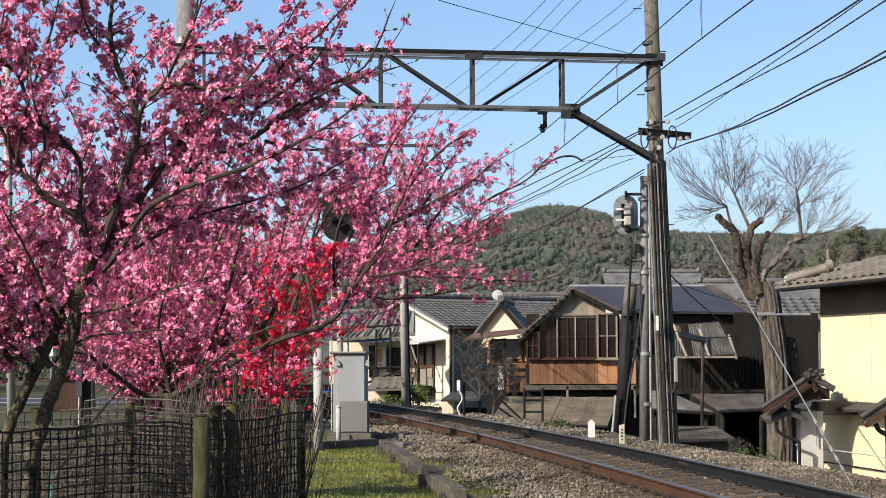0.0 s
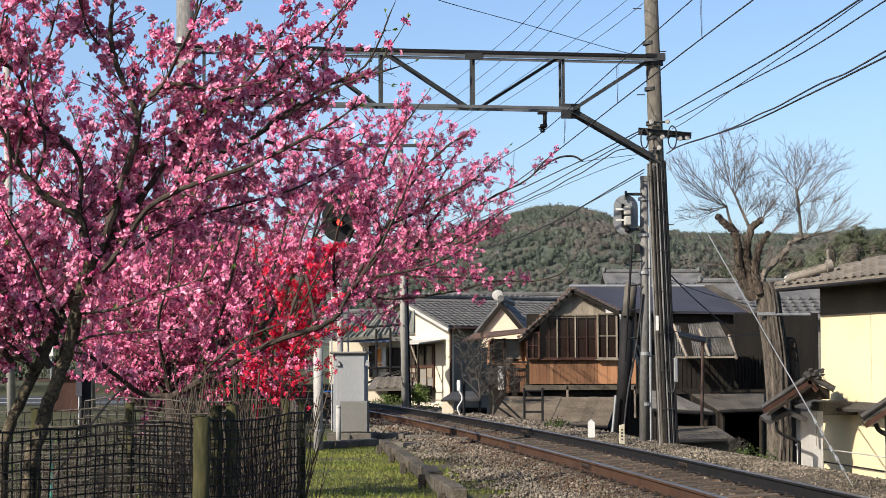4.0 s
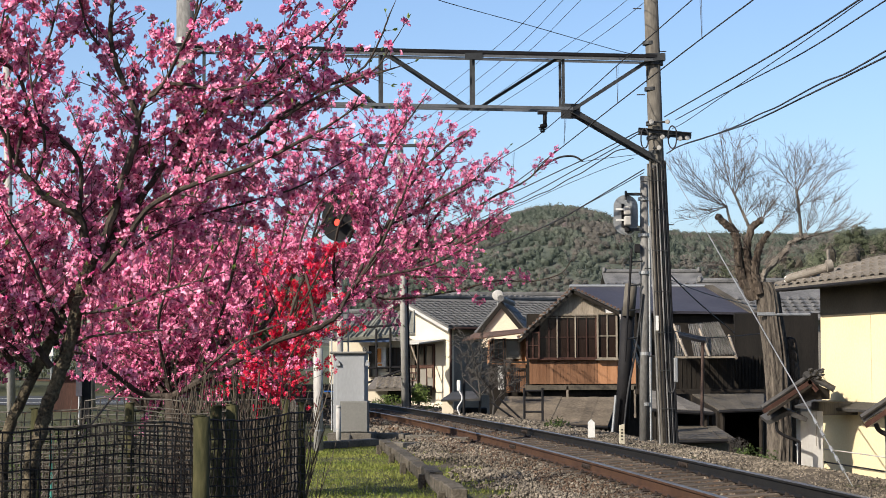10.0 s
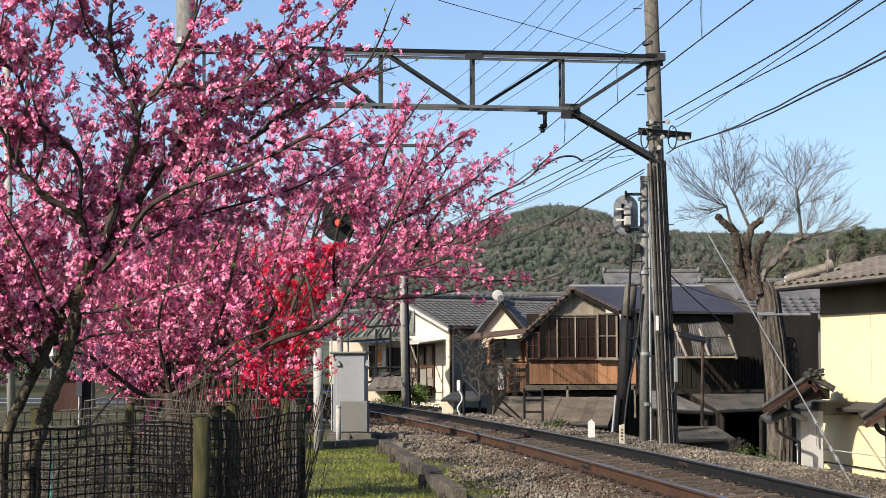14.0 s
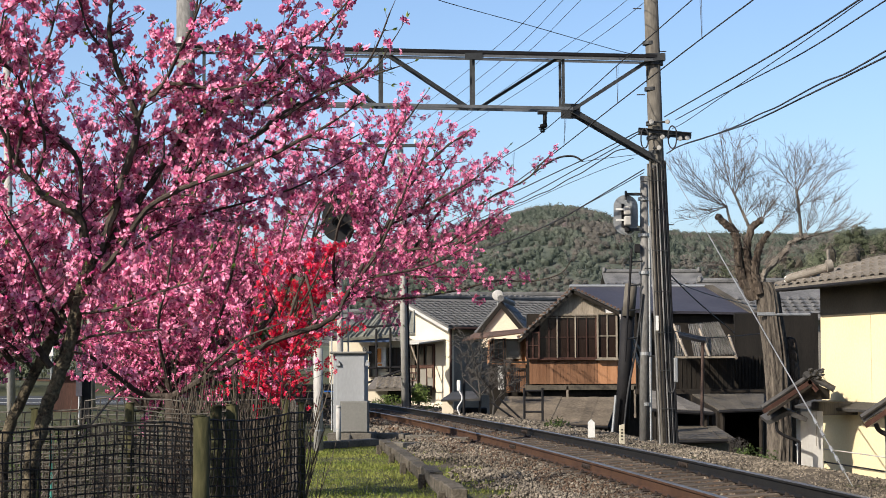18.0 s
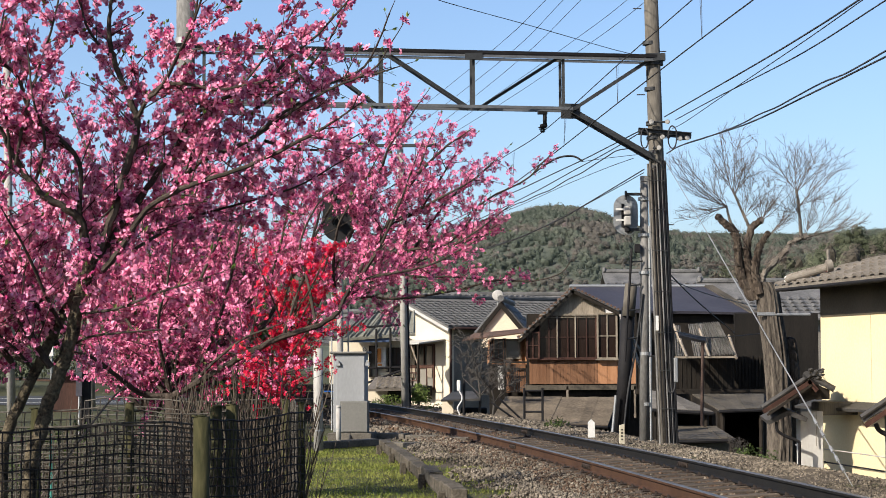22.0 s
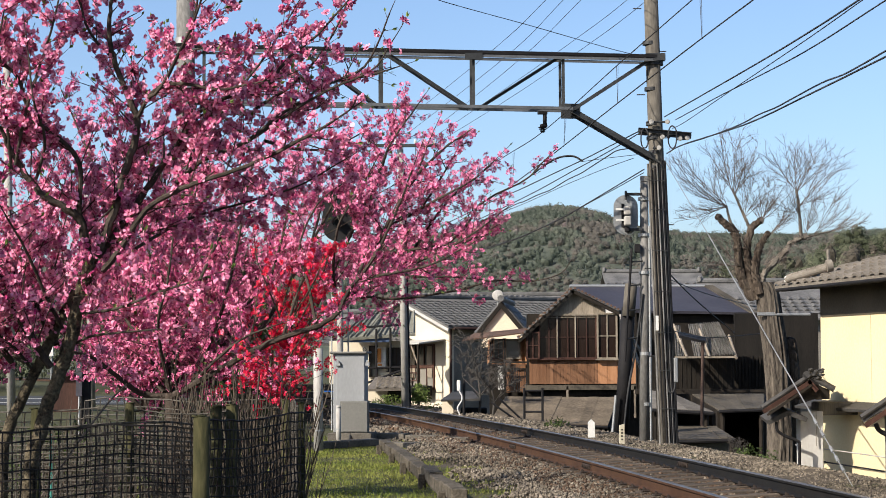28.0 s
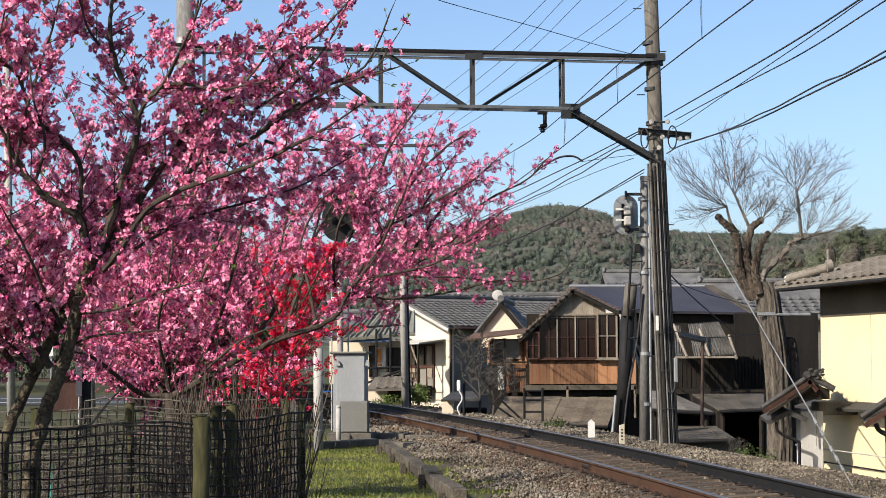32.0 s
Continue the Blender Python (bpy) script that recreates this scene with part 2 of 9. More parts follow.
def angle_bar(bm, a, b, w=0.075, t=0.009, up=(0, 0, 1)):
    """An L-shaped steel bar from a to b."""
    a, b, up = Vector(a), Vector(b), Vector(up)
    d = (b - a).normalized()
    side = d.cross(up).normalized()
    nrm = side.cross(d).normalized()
    prof = [(0, 0), (w, 0), (w, t), (t, t), (t, w), (0, w)]
    rings = [[bm.verts.new(p + side * (u - w / 2) - nrm * v) for u, v in prof] for p in (a, b)]
    for i in range(6):
        j = (i + 1) % 6
        bm.faces.new((rings[0][i], rings[0][j], rings[1][j], rings[1][i]))
    bm.faces.new(rings[0][::-1])
    bm.faces.new(rings[1])


def ridge_line(points, steps):
    """Catmull-Rom samples through points."""
    p = [Vector(q) for q in points]
    p = [p[0] * 2 - p[1]] + p + [p[-1] * 2 - p[-2]]
    out = []
    for i in range(1, len(p) - 2):
        for k in range(steps):
            t = k / steps
            out.append(0.5 * (2 * p[i] + (p[i + 1] - p[i - 1]) * t + (2 * p[i - 1] - 5 * p[i] + 4 * p[i + 1] - p[i + 2]) * t * t
                              + (3 * p[i] - p[i - 1] - 3 * p[i + 1] + p[i + 2]) * t ** 3))
    out.append(p[-2].copy())
    return out


def tube(bm, pts, radii, n=6, wobble=0.0):
    """A tapering tube along pts."""
    prev = None
    for i, q in enumerate(pts):
        d = (pts[min(i + 1, len(pts) - 1)] - pts[max(i - 1, 0)]).normalized()
        s = d.cross(Vector((0.31, 0.87, 0.38))).normalized()
        u = s.cross(d)
        r = radii[i] if not isinstance(radii, (int, float)) else radii
        ring = [bm.verts.new(q + (s * math.cos(6.2832 * k / n) + u * math.sin(6.2832 * k / n)) * r * (1 + wobble * random.uniform(-1, 1))) for k in range(n)]
        if prev:
            for k in range(n):
                bm.faces.new((prev[k], prev[(k + 1) % n], ring[(k + 1) % n], ring[k]))
        prev = ring


def prism(bm, outline, m, depth):
    """The outline (x, z) pushed depth along y, placed by m."""
    f = [bm.verts.new(m @ Vector((x, 0, z))) for x, z in outline]
    k = [bm.verts.new(m @ Vector((x, depth, z))) for x, z in outline]
    bm.faces.new(f)
    bm.faces.new(k[::-1])
    for i in range(len(f)):
        j = (i + 1) % len(f)
        bm.faces.new((f[j], f[i], k[i], k[j]))



# ---- the line of the track: a wide curve ----
TRACK_C, TRACK_R = Vector((-427.03, -29.43, 0)), 433.02


def on_track(y, off, z):
    """The point of the curve at y, moved off metres to the outer side."""
    a = math.asin((y - TRACK_C.y) / TRACK_R)
    r = TRACK_R + off
    return Vector((TRACK_C.x + r * math.cos(a), TRACK_C.y + r * math.sin(a), z))


def track_pose(y, off, z):
    a = math.asin((y - TRACK_C.y) / TRACK_R)
    return Matrix.Translation(on_track(y, off, z)) @ Matrix.Rotation(a, 4, "Z") @ Matrix.Rotation(-0.049, 4, "Y")


PROFILE = [(-433, 0.0), (-6, 0.0), (-3.4, 0.0), (-2.6, 0.0), (-1.9, -0.03), (-1.25, -0.03), (0, 0.01), (1.25, 0.07), (2.2, 0.09), (2.9, -0.02), (4.2, -0.7), (6.0, -1.7), (9, -2.3), (4600, -2.3)]


def ground_height(rho):
    for (r0, z0), (r1, z1) in zip(PROFILE, PROFILE[1:]):
        if rho <= r1:
            return z0 + (z1 - z0) * (rho - r0) / (r1 - r0)
    return PROFILE[-1][1]


def ground_at(x, y):
    return ground_height(math.hypot(x - TRACK_C.x, y - TRACK_C.y) - TRACK_R)


def make_ground():
    rhos = [-432.9, -300, -150, -70, -40, -25, -16, -12, -9, -7.5, -6.5, -5.5, -4.8, -4.2, -3.8, -3.4, -3.0, -2.6, -2.25, -1.9, -1.6, -1.25, -0.6, 0, 0.6, 1.25, 1.7, 2.2, 2.55, 2.9, 3.5, 4.2, 5, 6, 7.5, 9, 14, 30, 80, 200, 600, 1500, 4000]
    angles = [0.02 + 0.0016 * i for i in range(140)]
    angles += [0.246 + 0.02 * i for i in range(1, 16)]
    a = angles[-1] + 0.1
    while a < 0.02 + 2 * math.pi - 0.05:
        angles.append(a)
        a += 0.12
    bm = bmesh.new()
    grid = []
    for a in angles:
        row = []
        for rho in rhos:
            near = -14 < rho < 12 and a < 0.26
            z = ground_height(rho) + (noise.noise((a * 433 * 0.6, rho * 0.6, 3)) * 0.035 if near else 0)
            r = TRACK_R + rho
            row.append(bm.verts.new((TRACK_C.x + r * math.cos(a), TRACK_C.y + r * math.sin(a), z)))
        grid.append(row)
    for i in range(len(grid)):
        j = (i + 1) % len(grid)
        for k in range(len(rhos) - 1):
            bm.faces.new((grid[i][k], grid[i][k + 1], grid[j][k + 1], grid[j][k]))
    ob = part("ground", bm, GRASS, smooth=True)
    tagged(ob, "grassy ground with a bank falling away beyond the track", "ground", kind="structure")


make_ground()


# ---- railway track ----
track = thing("railway_track", on_track(32, 0, 0), "single curving railway track with rusty rails on wooden sleepers", "track", kind="structure")
RAIL_PROFILE = [(-0.061, -0.15), (0.061, -0.15), (0.061, -0.138), (0.012, -0.12), (0.009, -0.045), (0.032, -0.032), (0.0325, -0.008), (0.024, 0.0), (-0.024, 0.0), (-0.0325, -0.008), (-0.032, -0.032), (-0.009, -0.045), (-0.012, -0.12), (-0.061, -0.138)]


def make_rail(off, z, mat, label):
    bm = bmesh.new()
    prev = None
    y = 6.0
    while y < 190:
        o = on_track(y, off, z)
        side = (o - TRACK_C)
        side.z = 0
        side.normalize()
        ring = [bm.verts.new(o + side * u + Vector((0, 0, v))) for u, v in RAIL_PROFILE]
        if prev:
            for i in range(14):
                j = (i + 1) % 14
                f = bm.faces.new((prev[i], prev[j], ring[j], ring[i]))
                f.material_index = 1 if i in (6, 7, 8) else 0
        prev = ring
        y += 1.5 if y < 80 else 6
    bmesh.ops.recalc_face_normals(bm, faces=bm.faces)
    ob = part("rail", bm, mat, track, label)
    ob.data.materials.append(RAILTOP)


make_rail(-0.565, 0.186, RUST, "rust-brown rail with a worn top")
make_rail(0.565, 0.241, DARKRAIL, "dark rail with a worn top")


def make_sleepers():
    bm = bmesh.new()
    box(bm, (0, 0, -0.07), (2.1, 0.21, 0.14), bevel=0.012)
    sleeper = bpy.data.meshes.new("sleeper")
    bm.to_mesh(sleeper)
    bm.free()
    sleeper.materials.append(SLEEPER)
    bm = bmesh.new()
    box(bm, (0, 0, 0.006), (0.10, 0.13, 0.016), bevel=0.004)
    box(bm, (0.02, 0.025, 0.022), (0.03, 0.025, 0.03), bevel=0.006)
    box(bm, (0.018, -0.03, 0.026), (0.026, 0.022, 0.036), bevel=0.006)
    clip = bpy.data.meshes.new("rail_clip")
    bm.to_mesh(clip)
    bm.free()
    clip.materials.append(CLIP)
    rng = random.Random(4)
    y, i = 12.0, 0
    while y < 110:
        m = track_pose(y, 0, 0.064) @ pose(rng.uniform(-0.04, 0.04), 0, 0, 0, 0, rng.uniform(-1, 1))
        piece("sleeper", sleeper, m, track)
        if y < 48:
            for off, z in ((-0.565, 0.036), (0.565, 0.091)):
                for side in (-1, 1):
                    piece("rail_clip", clip, track_pose(y, off + side * 0.095, z) @ Matrix.Rotation(0 if side > 0 else math.pi, 4, "Z"), track)
        y += 0.6
        i += 1
    # fishplates at the rail joints
    for y, off, z in ((25.4, -0.565, 0.186), (31.2, -0.565, 0.186), (24.6, 0.565, 0.241), (36, 0.565, 0.241)):
        bm = bmesh.new()
        m = track_pose(y, off, z)
        for s in (-1, 1):
            box(bm, (s * 0.02, 0, -0.08), (0.026, 0.46, 0.065), bevel=0.006, m=m)
            for k in (-0.17, -0.06, 0.06, 0.17):
                rod(bm, m @ Vector((s * 0.03, k, -0.08)), m @ Vector((s * 0.055, k, -0.08)), 0.016, n=6)
        part("fishplate", bm, CLIP, track)


make_sleepers()


def make_bed():
    """The packed bed of grit under the loose stones."""
    bm = bmesh.new()
    rhos = [-2.35, -1.9, -1.25, -0.6, 0, 0.6, 1.25, 2.2, 2.9, 3.3]
    prev = None
    y = 8.0
    while y < 120:
        edge = 0.22 * math.sin(y * 1.1) + 0.12 * math.sin(y * 2.7)
        row = []
        for k, rho in enumerate(rhos):
            q = on_track(y, rho + (edge if k == 0 else 0), 0)
            q.z = ground_height(rho) + (0.012 if k else 0.004) + 0.035 * noise.noise((q.x * 0.6, q.y * 0.6, 3))
            row.append(bm.verts.new(q))
        if prev:
            for k in range(len(rhos) - 1):
                bm.faces.new((prev[k], prev[k + 1], row[k + 1], row[k]))
        prev = row
        y += 0.7 if y < 50 else 4
    tagged(part("ballast_bed", bm, GRIT, smooth=True), "dark packed grit bed under the track", "ballast", kind="structure")


GRIT = material("packed_grit", (0.03, 0.023, 0.017), (0.089, 0.073, 0.055), 0.95, 0, 2, 45, 0.8)
make_bed()


def make_ballast():
    """Broken stone as real pieces, thinning with distance; rustier close to the rails."""
    rng = np.random.default_rng(7)
    base = np.array([(1, 0, 0), (-1, 0, 0), (0, 1, 0), (0, -1, 0), (0, 0, 1), (0, 0, -1)], float)
    tri = np.array([(0, 2, 4), (2, 1, 4), (1, 3, 4), (3, 0, 4), (2, 0, 5), (1, 2, 5), (3, 1, 5), (0, 3, 5)])
    for name, mat, lo, hi, label in (("ballast", STONE, -3.3, 3.4, "heap of grey broken ballast stone beside the rails"), ("rusty_ballast", RUST_STONE, -1.6, 0.75, "rust-stained ballast stone between the rails")):
        V, Fc, count = [], [], 0
        for y0, y1, density, size in ((15, 24, 700, 0.020), (24, 36, 540, 0.023), (36, 62, 130, 0.042)):
            n = int((hi - lo) * (y1 - y0) * density)
            ys = rng.uniform(y0, y1, n)
            off = rng.uniform(lo, hi, n)
            edge = (0.5 + 0.5 * np.sin(ys * 1.7 + np.sin(ys * 0.61) * 2)) * 0.5
            if name == "ballast":
                keep = (off > -2.35 + edge + rng.uniform(-0.3, 0.3, n)) & ((off < -0.95 + 0.3 * edge) | (off > 0.68) | (rng.random(n) < 0.25))
            else:
                keep = rng.random(n) < 0.8
            ys, off = ys[keep], off[keep]
            n = len(ys)
            a = np.arcsin((ys + 29.43) / TRACK_R)
            r = TRACK_R + off
            z = np.interp(off, [q[0] for q in PROFILE], [q[1] for q in PROFILE])
            mound = (0.05 * (1.1 + np.sin(ys * 1.5 + off * 2.2)) * np.clip((off + 2.6) / 0.6, 0, 1) * np.clip((-0.75 - off) / 0.3, 0, 1))
            cen = np.stack([-427.03 + r * np.cos(a), -29.43 + r * np.sin(a), z + mound + rng.uniform(-0.015, 0.018, n) + 0.011 * (np.abs(off) < 1.0)], 1)
            sz = size * rng.uniform(0.6, 1.5, (n, 1)) * rng.uniform(0.75, 1.15, (n, 3))
            ang = rng.uniform(0, 6.28, (n, 2))
            pts = base[None] * sz[:, None, :] + rng.normal(0, size * 0.16, (n, 6, 3))
            c1, s1, c2, s2 = np.cos(ang[:, 0:1]), np.sin(ang[:, 0:1]), np.cos(ang[:, 1:]), np.sin(ang[:, 1:])
            x, yy, zz = pts[..., 0], pts[..., 1], pts[..., 2]
            x, yy = c1 * x - s1 * yy, s1 * x + c1 * yy
            x, zz = c2 * x - s2 * zz, s2 * x + c2 * zz
            V.append((np.stack([x, yy, zz], -1) + cen[:, None]).reshape(-1, 3))
            Fc.append((tri[None] + (np.arange(n) * 6)[:, None, None] + count).reshape(-1, 3))
            count += n * 6
        ob = cloud(name, np.concatenate(V).tolist(), np.concatenate(Fc).tolist(), mat, label=label)
        tagged(ob, category="gravel")


make_ballast()


# ---- wooded hill far behind ----
RIDGE_X = [-900, -300, -120, -60, 0, 25, 44, 57, 73, 92, 101, 110, 126, 152, 184, 225, 250, 286, 420, 900]
RIDGE_Z = [40, 62, 72, 75, 82, 89, 94, 98, 99, 96, 93, 87, 84, 81, 80, 80, 82, 83, 80, 40]


def hill_height(x, y):
    t = min(max((y - 640) / 560, 0), 1)
    t = t * t * (3 - 2 * t)
    return float(np.interp(x, RIDGE_X, RIDGE_Z)) * t + 5 * noise.noise((x * 0.02, y * 0.02, 5)) * t * (1 - t) * 2 - 2.3


def crowns(name, at, r, tall, mat, label, rng, sprays=22, fine=1.0):
    """Many tree crowns in one mesh: a rough core and small turned sprays all over it; tall: height to half-width."""
    n = len(r)
    core = np.array([(0, 0, 1), (0.9, 0, 0.3), (0.3, -0.85, 0.3), (-0.75, -0.5, 0.3), (-0.75, 0.5, 0.3), (0.6, -0.3, -0.6), (-0.6, -0.3, -0.6)])
    cf = np.array([(0, 1, 2), (0, 2, 3), (0, 3, 4), (1, 5, 2), (2, 5, 6), (2, 6, 3)])
    shape = np.stack([np.ones(n), np.ones(n), tall], 1)[:, None, :] * r[:, None, None]
    cv = core[None] * (0.35 + 0.5 * fine + rng.normal(0, 0.12, (n, 7, 1))) * shape + at[:, None, :]
    u = rng.normal(0, 1, (n, sprays, 3))
    u /= np.linalg.norm(u, axis=2, keepdims=True)
    u[..., 1] = -np.abs(u[..., 1])
    u[..., 2] = np.where(u[..., 2] < -0.5, -u[..., 2], u[..., 2])
    cen = at[:, None, :] + u * shape * rng.uniform(0.75, 1.04, (n, sprays, 1))
    nrm = u + rng.normal(0, 0.22, (n, sprays, 3))
    nrm /= np.linalg.norm(nrm, axis=2, keepdims=True)
    a = np.cross(nrm, rng.normal(0, 1, (n, sprays, 3)))
    a /= np.linalg.norm(a, axis=2, keepdims=True)
    b = np.cross(nrm, a)
    size = rng.uniform(0.22, 0.5, (n, sprays, 1)) * r[:, None, None] * 0.55 * fine
    a, b = a * size, b * size * 0.8
    sv = np.stack([cen - a, cen + b, cen + a - b * 0.6], 2).reshape(-1, 3)
    fc = (cf[None] + (np.arange(n) * 7)[:, None, None]).reshape(-1, 3)
    fs = np.arange(len(sv)).reshape(-1, 3) + n * 7
    ob = cloud(name, np.concatenate([cv.reshape(-1, 3), sv]).tolist(), np.concatenate([fc, fs]).tolist(), mat, label=label)
    tagged(ob, category="woods")


def make_hill():
    bm = bmesh.new()
    xs = [-900 + 30 * i for i in range(61)]
    ys = [640 + 40 * i for i in range(20)]
    g = [[bm.verts.new((x, y, hill_height(x, min(y, 1200)) - 1.2 - max(0, y - 1240) * 0.12)) for x in xs] for y in ys]
    for i in range(len(ys) - 1):
        for j in range(len(xs) - 1):
            bm.faces.new((g[i][j], g[i][j + 1], g[i + 1][j + 1], g[i + 1][j]))
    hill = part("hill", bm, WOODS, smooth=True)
    tagged(hill, "wooded hill in early spring behind the houses", "hill", kind="structure")
    rng = np.random.default_rng(3)
    n = 10500
    x = rng.uniform(-300, 330, n)
    x = np.where((x < -70) & (rng.random(n) < 0.7), rng.uniform(-60, 320, n), x)
    y = 640 + 575 * np.sqrt(rng.uniform(0.05, 1, n))
    z = np.array([hill_height(a, b) for a, b in zip(x, y)])
    at = np.stack([x, y, z], 1)
    r = rng.uniform(1.6, 3.4, n) * np.where(rng.random(n) < 0.08, 1.3, 1.0)
    tone = np.array([noise.noise((a * 0.03, b * 0.02, 3)) + 0.6 * noise.noise((a * 0.1, b * 0.07, 9)) for a, b in zip(x, y)]) + rng.normal(0, 0.2, n)
    bloom = (rng.random(n) < 0.012) & (tone > 0.05)
    tall = rng.uniform(0.75, 1.1, n)
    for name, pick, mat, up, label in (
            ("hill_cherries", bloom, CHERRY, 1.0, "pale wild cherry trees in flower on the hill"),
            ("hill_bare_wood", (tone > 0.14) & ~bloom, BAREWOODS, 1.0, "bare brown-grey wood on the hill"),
            ("hazy_hill_evergreens", (tone < -0.2) & ~bloom, DARKWOODS, 1.25, "dark evergreen trees on the hill"),
            ("hazy_hill_woods", (tone >= -0.2) & (tone <= 0.14) & ~bloom, WOODS, 1.2, "mixed grey-green wood on the hill")):
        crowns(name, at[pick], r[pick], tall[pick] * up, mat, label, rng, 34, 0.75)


CHERRY = material("far_cherry_blossom", (0.133, 0.103, 0.098), (0.206, 0.17, 0.158), 0.95, 0, 0.03, 0.4, 0, island=0.3)
make_hill()

# ---- overhead line gantry ----
def make_gantry():
    g = thing("line_gantry", (3.732, 32, 0.109), "grey steel truss gantry on concrete poles spanning the track", "gantry")
    # near-side and far-side concrete poles
    bm = bmesh.new()
    rod(bm, (3.799, 32, 0.06), (3.607, 32, 8.356), 0.145, 0.12, 20)
    part("pole", bm, POLE, g, "tall tapered concrete pole", smooth=True)
    bm = bmesh.new()
    rod(bm, (-4.2, 30.75, -0.1), (-4.28, 30.75, 8.0), 0.19, 0.145, 20)
    part("pole", bm, GREYPOLE, g, "grey tapered concrete pole", smooth=True)
    for zz in (6.85, 6.05):
        bm = bmesh.new()
        rod(bm, (-4.26, 30.75, zz - 0.05), (-4.26, 30.75, zz + 0.05), 0.19, n=20)
        part("pole_band", bm, GALV, g)
    a0, a1 = Vector((-4.519, 30.65, 6.728)), Vector((3.805, 32, 6.725))
    b0, b1 = Vector((-4.515, 30.65, 5.805)), Vector((2.197, 31.75, 5.793))
    for d in (-0.16, 0.16):
        o = Vector((-0.15, 1, 0)).normalized() * d
        bm = bmesh.new()
        angle_bar(bm, a0 + o, a1 + o, 0.05, 0.012, (0, 0, -1))
        part("top_chord", bm, BLACKSTEEL, g)
        bm = bmesh.new()
        sheet_a, sheet_b = a0 + o + Vector((0, 0, -0.02)), a1 + o + Vector((0, 0, -0.02))
        rise = Vector((0, 0, -0.045))
        f = [bm.verts.new(q) for q in (sheet_a, sheet_b, sheet_b + rise, sheet_a + rise)]
        k = [bm.verts.new(q + o.normalized() * 0.012) for q in (sheet_a, sheet_b, sheet_b + rise, sheet_a + rise)]
        bm.faces.new(f)
        bm.faces.new(k[::-1])
        for q in range(4):
            bm.faces.new((f[(q + 1) % 4], f[q], k[q], k[(q + 1) % 4]))
        part("chord_flange", bm, PALESTEEL, g, "paler grey lower flange")
        bm = bmesh.new()
        angle_bar(bm, b0 + o, b1 + o, 0.05, 0.01, (0, 0, -1))
        part("bottom_chord", bm, PALESTEEL, g)

    def at_top(s):
        return a0 + (a1 - a0) * s

    def at_bottom(s):
        q = a0 + (a1 - a0) * s
        return Vector((q.x, q.y, b0.z + (b1.z - b0.z) * (q.x - b0.x) / (b1.x - b0.x)))

    for s in (0.07, 0.245, 0.421, 0.607, 0.7915):
        for d in (-0.13, 0.13):
            o = Vector((-0.15, 1, 0)).normalized() * d
            bm = bmesh.new()
            angle_bar(bm, at_top(s) + o, at_bottom(s) + o, 0.048, 0.008, (1, 0, 0))
            part("upright", bm, STEEL, g)
    for s, e in ((0.26, 0.413), (0.4265, 0.5975), (0.7855, 0.615), (0.10, 0.24)):
        for d in (-0.1, 0.1):
            o = Vector((-0.15, 1, 0)).normalized() * d
            bm = bmesh.new()
            angle_bar(bm, at_top(s) + o, at_bottom(e) + o, 0.046, 0.008, (0, 1, 0))
            part("diagonal", bm, STEEL, g)
    for d in (-0.1, 0.1):
        o = Vector((-0.15, 1, 0)).normalized() * d
        bm = bmesh.new()
        angle_bar(bm, b1 + o, Vector((3.727, 32, 4.938)) + o, 0.10, 0.012, (0, 1, 0))
        part("knee_brace", bm, STEEL, g)
        bm = bmesh.new()
        angle_bar(bm, b1 + o, Vector((3.59, 32, 6.716)) + o, 0.06, 0.01, (0, 1, 0))
        part("diagonal", bm, STEEL, g)
    bm = bmesh.new()
    box(bm, b1, (0.34, 0.02, 0.26), 8, 0.004)
    part("gusset_plate", bm, STEEL, g)
    bm = bmesh.new()
    box(bm, at_top(0.607) + Vector((0, -0.18, -0.05)), (0.3, 0.014, 0.12), 8, 0.003)
    part("gusset_plate", bm, STEEL, g)
    bm = bmesh.new()
    rod(bm, (3.659, 32, 6.794), (3.657, 32, 6.617), 0.165, n=20)
    box(bm, Vector((3.668, 32, 6.735)) + Vector((0, -0.18, 0)), (0.34, 0.05, 0.13), 0, 0.006)
    part("pole_clamp", bm, STEEL, g)
    # hanging insulator for the carrier wire
    bm = bmesh.new()
    c = Vector((1.71, 31.7, 5.759))
    box(bm, c, (0.16, 0.1, 0.05), 8, 0.005)
    rod(bm, c + Vector((0.04, 0, 0)), c + Vector((0.04, 0, -0.2)), 0.035, n=10)
    box(bm, c + Vector((0.02, 0, -0.22)), (0.12, 0.07, 0.05), 20, 0.01)
    part("hanger_bracket", bm, BLACKSTEEL, g)
    bm = bmesh.new()
    for k in range(3):
        rod(bm, c + Vector((0.0, 0, -0.25 - 0.035 * k)), c + Vector((0.0, 0, -0.27 - 0.035 * k)), 0.075 - 0.012 * k, 0.05 - 0.012 * k, n=14)
    part("insulator", bm, BLACKSTEEL, g, "brown stacked insulator")
    # cross-arm low on the pole
    bm = bmesh.new()
    angle_bar(bm, (3.362, 31.8, 5.51), (4.271, 31.8, 5.42), 0.065, 0.01)
    angle_bar(bm, (3.403, 32.2, 5.50), (4.324, 32.2, 5.43), 0.065, 0.01)
    part("cross_arm", bm, STEEL, g)
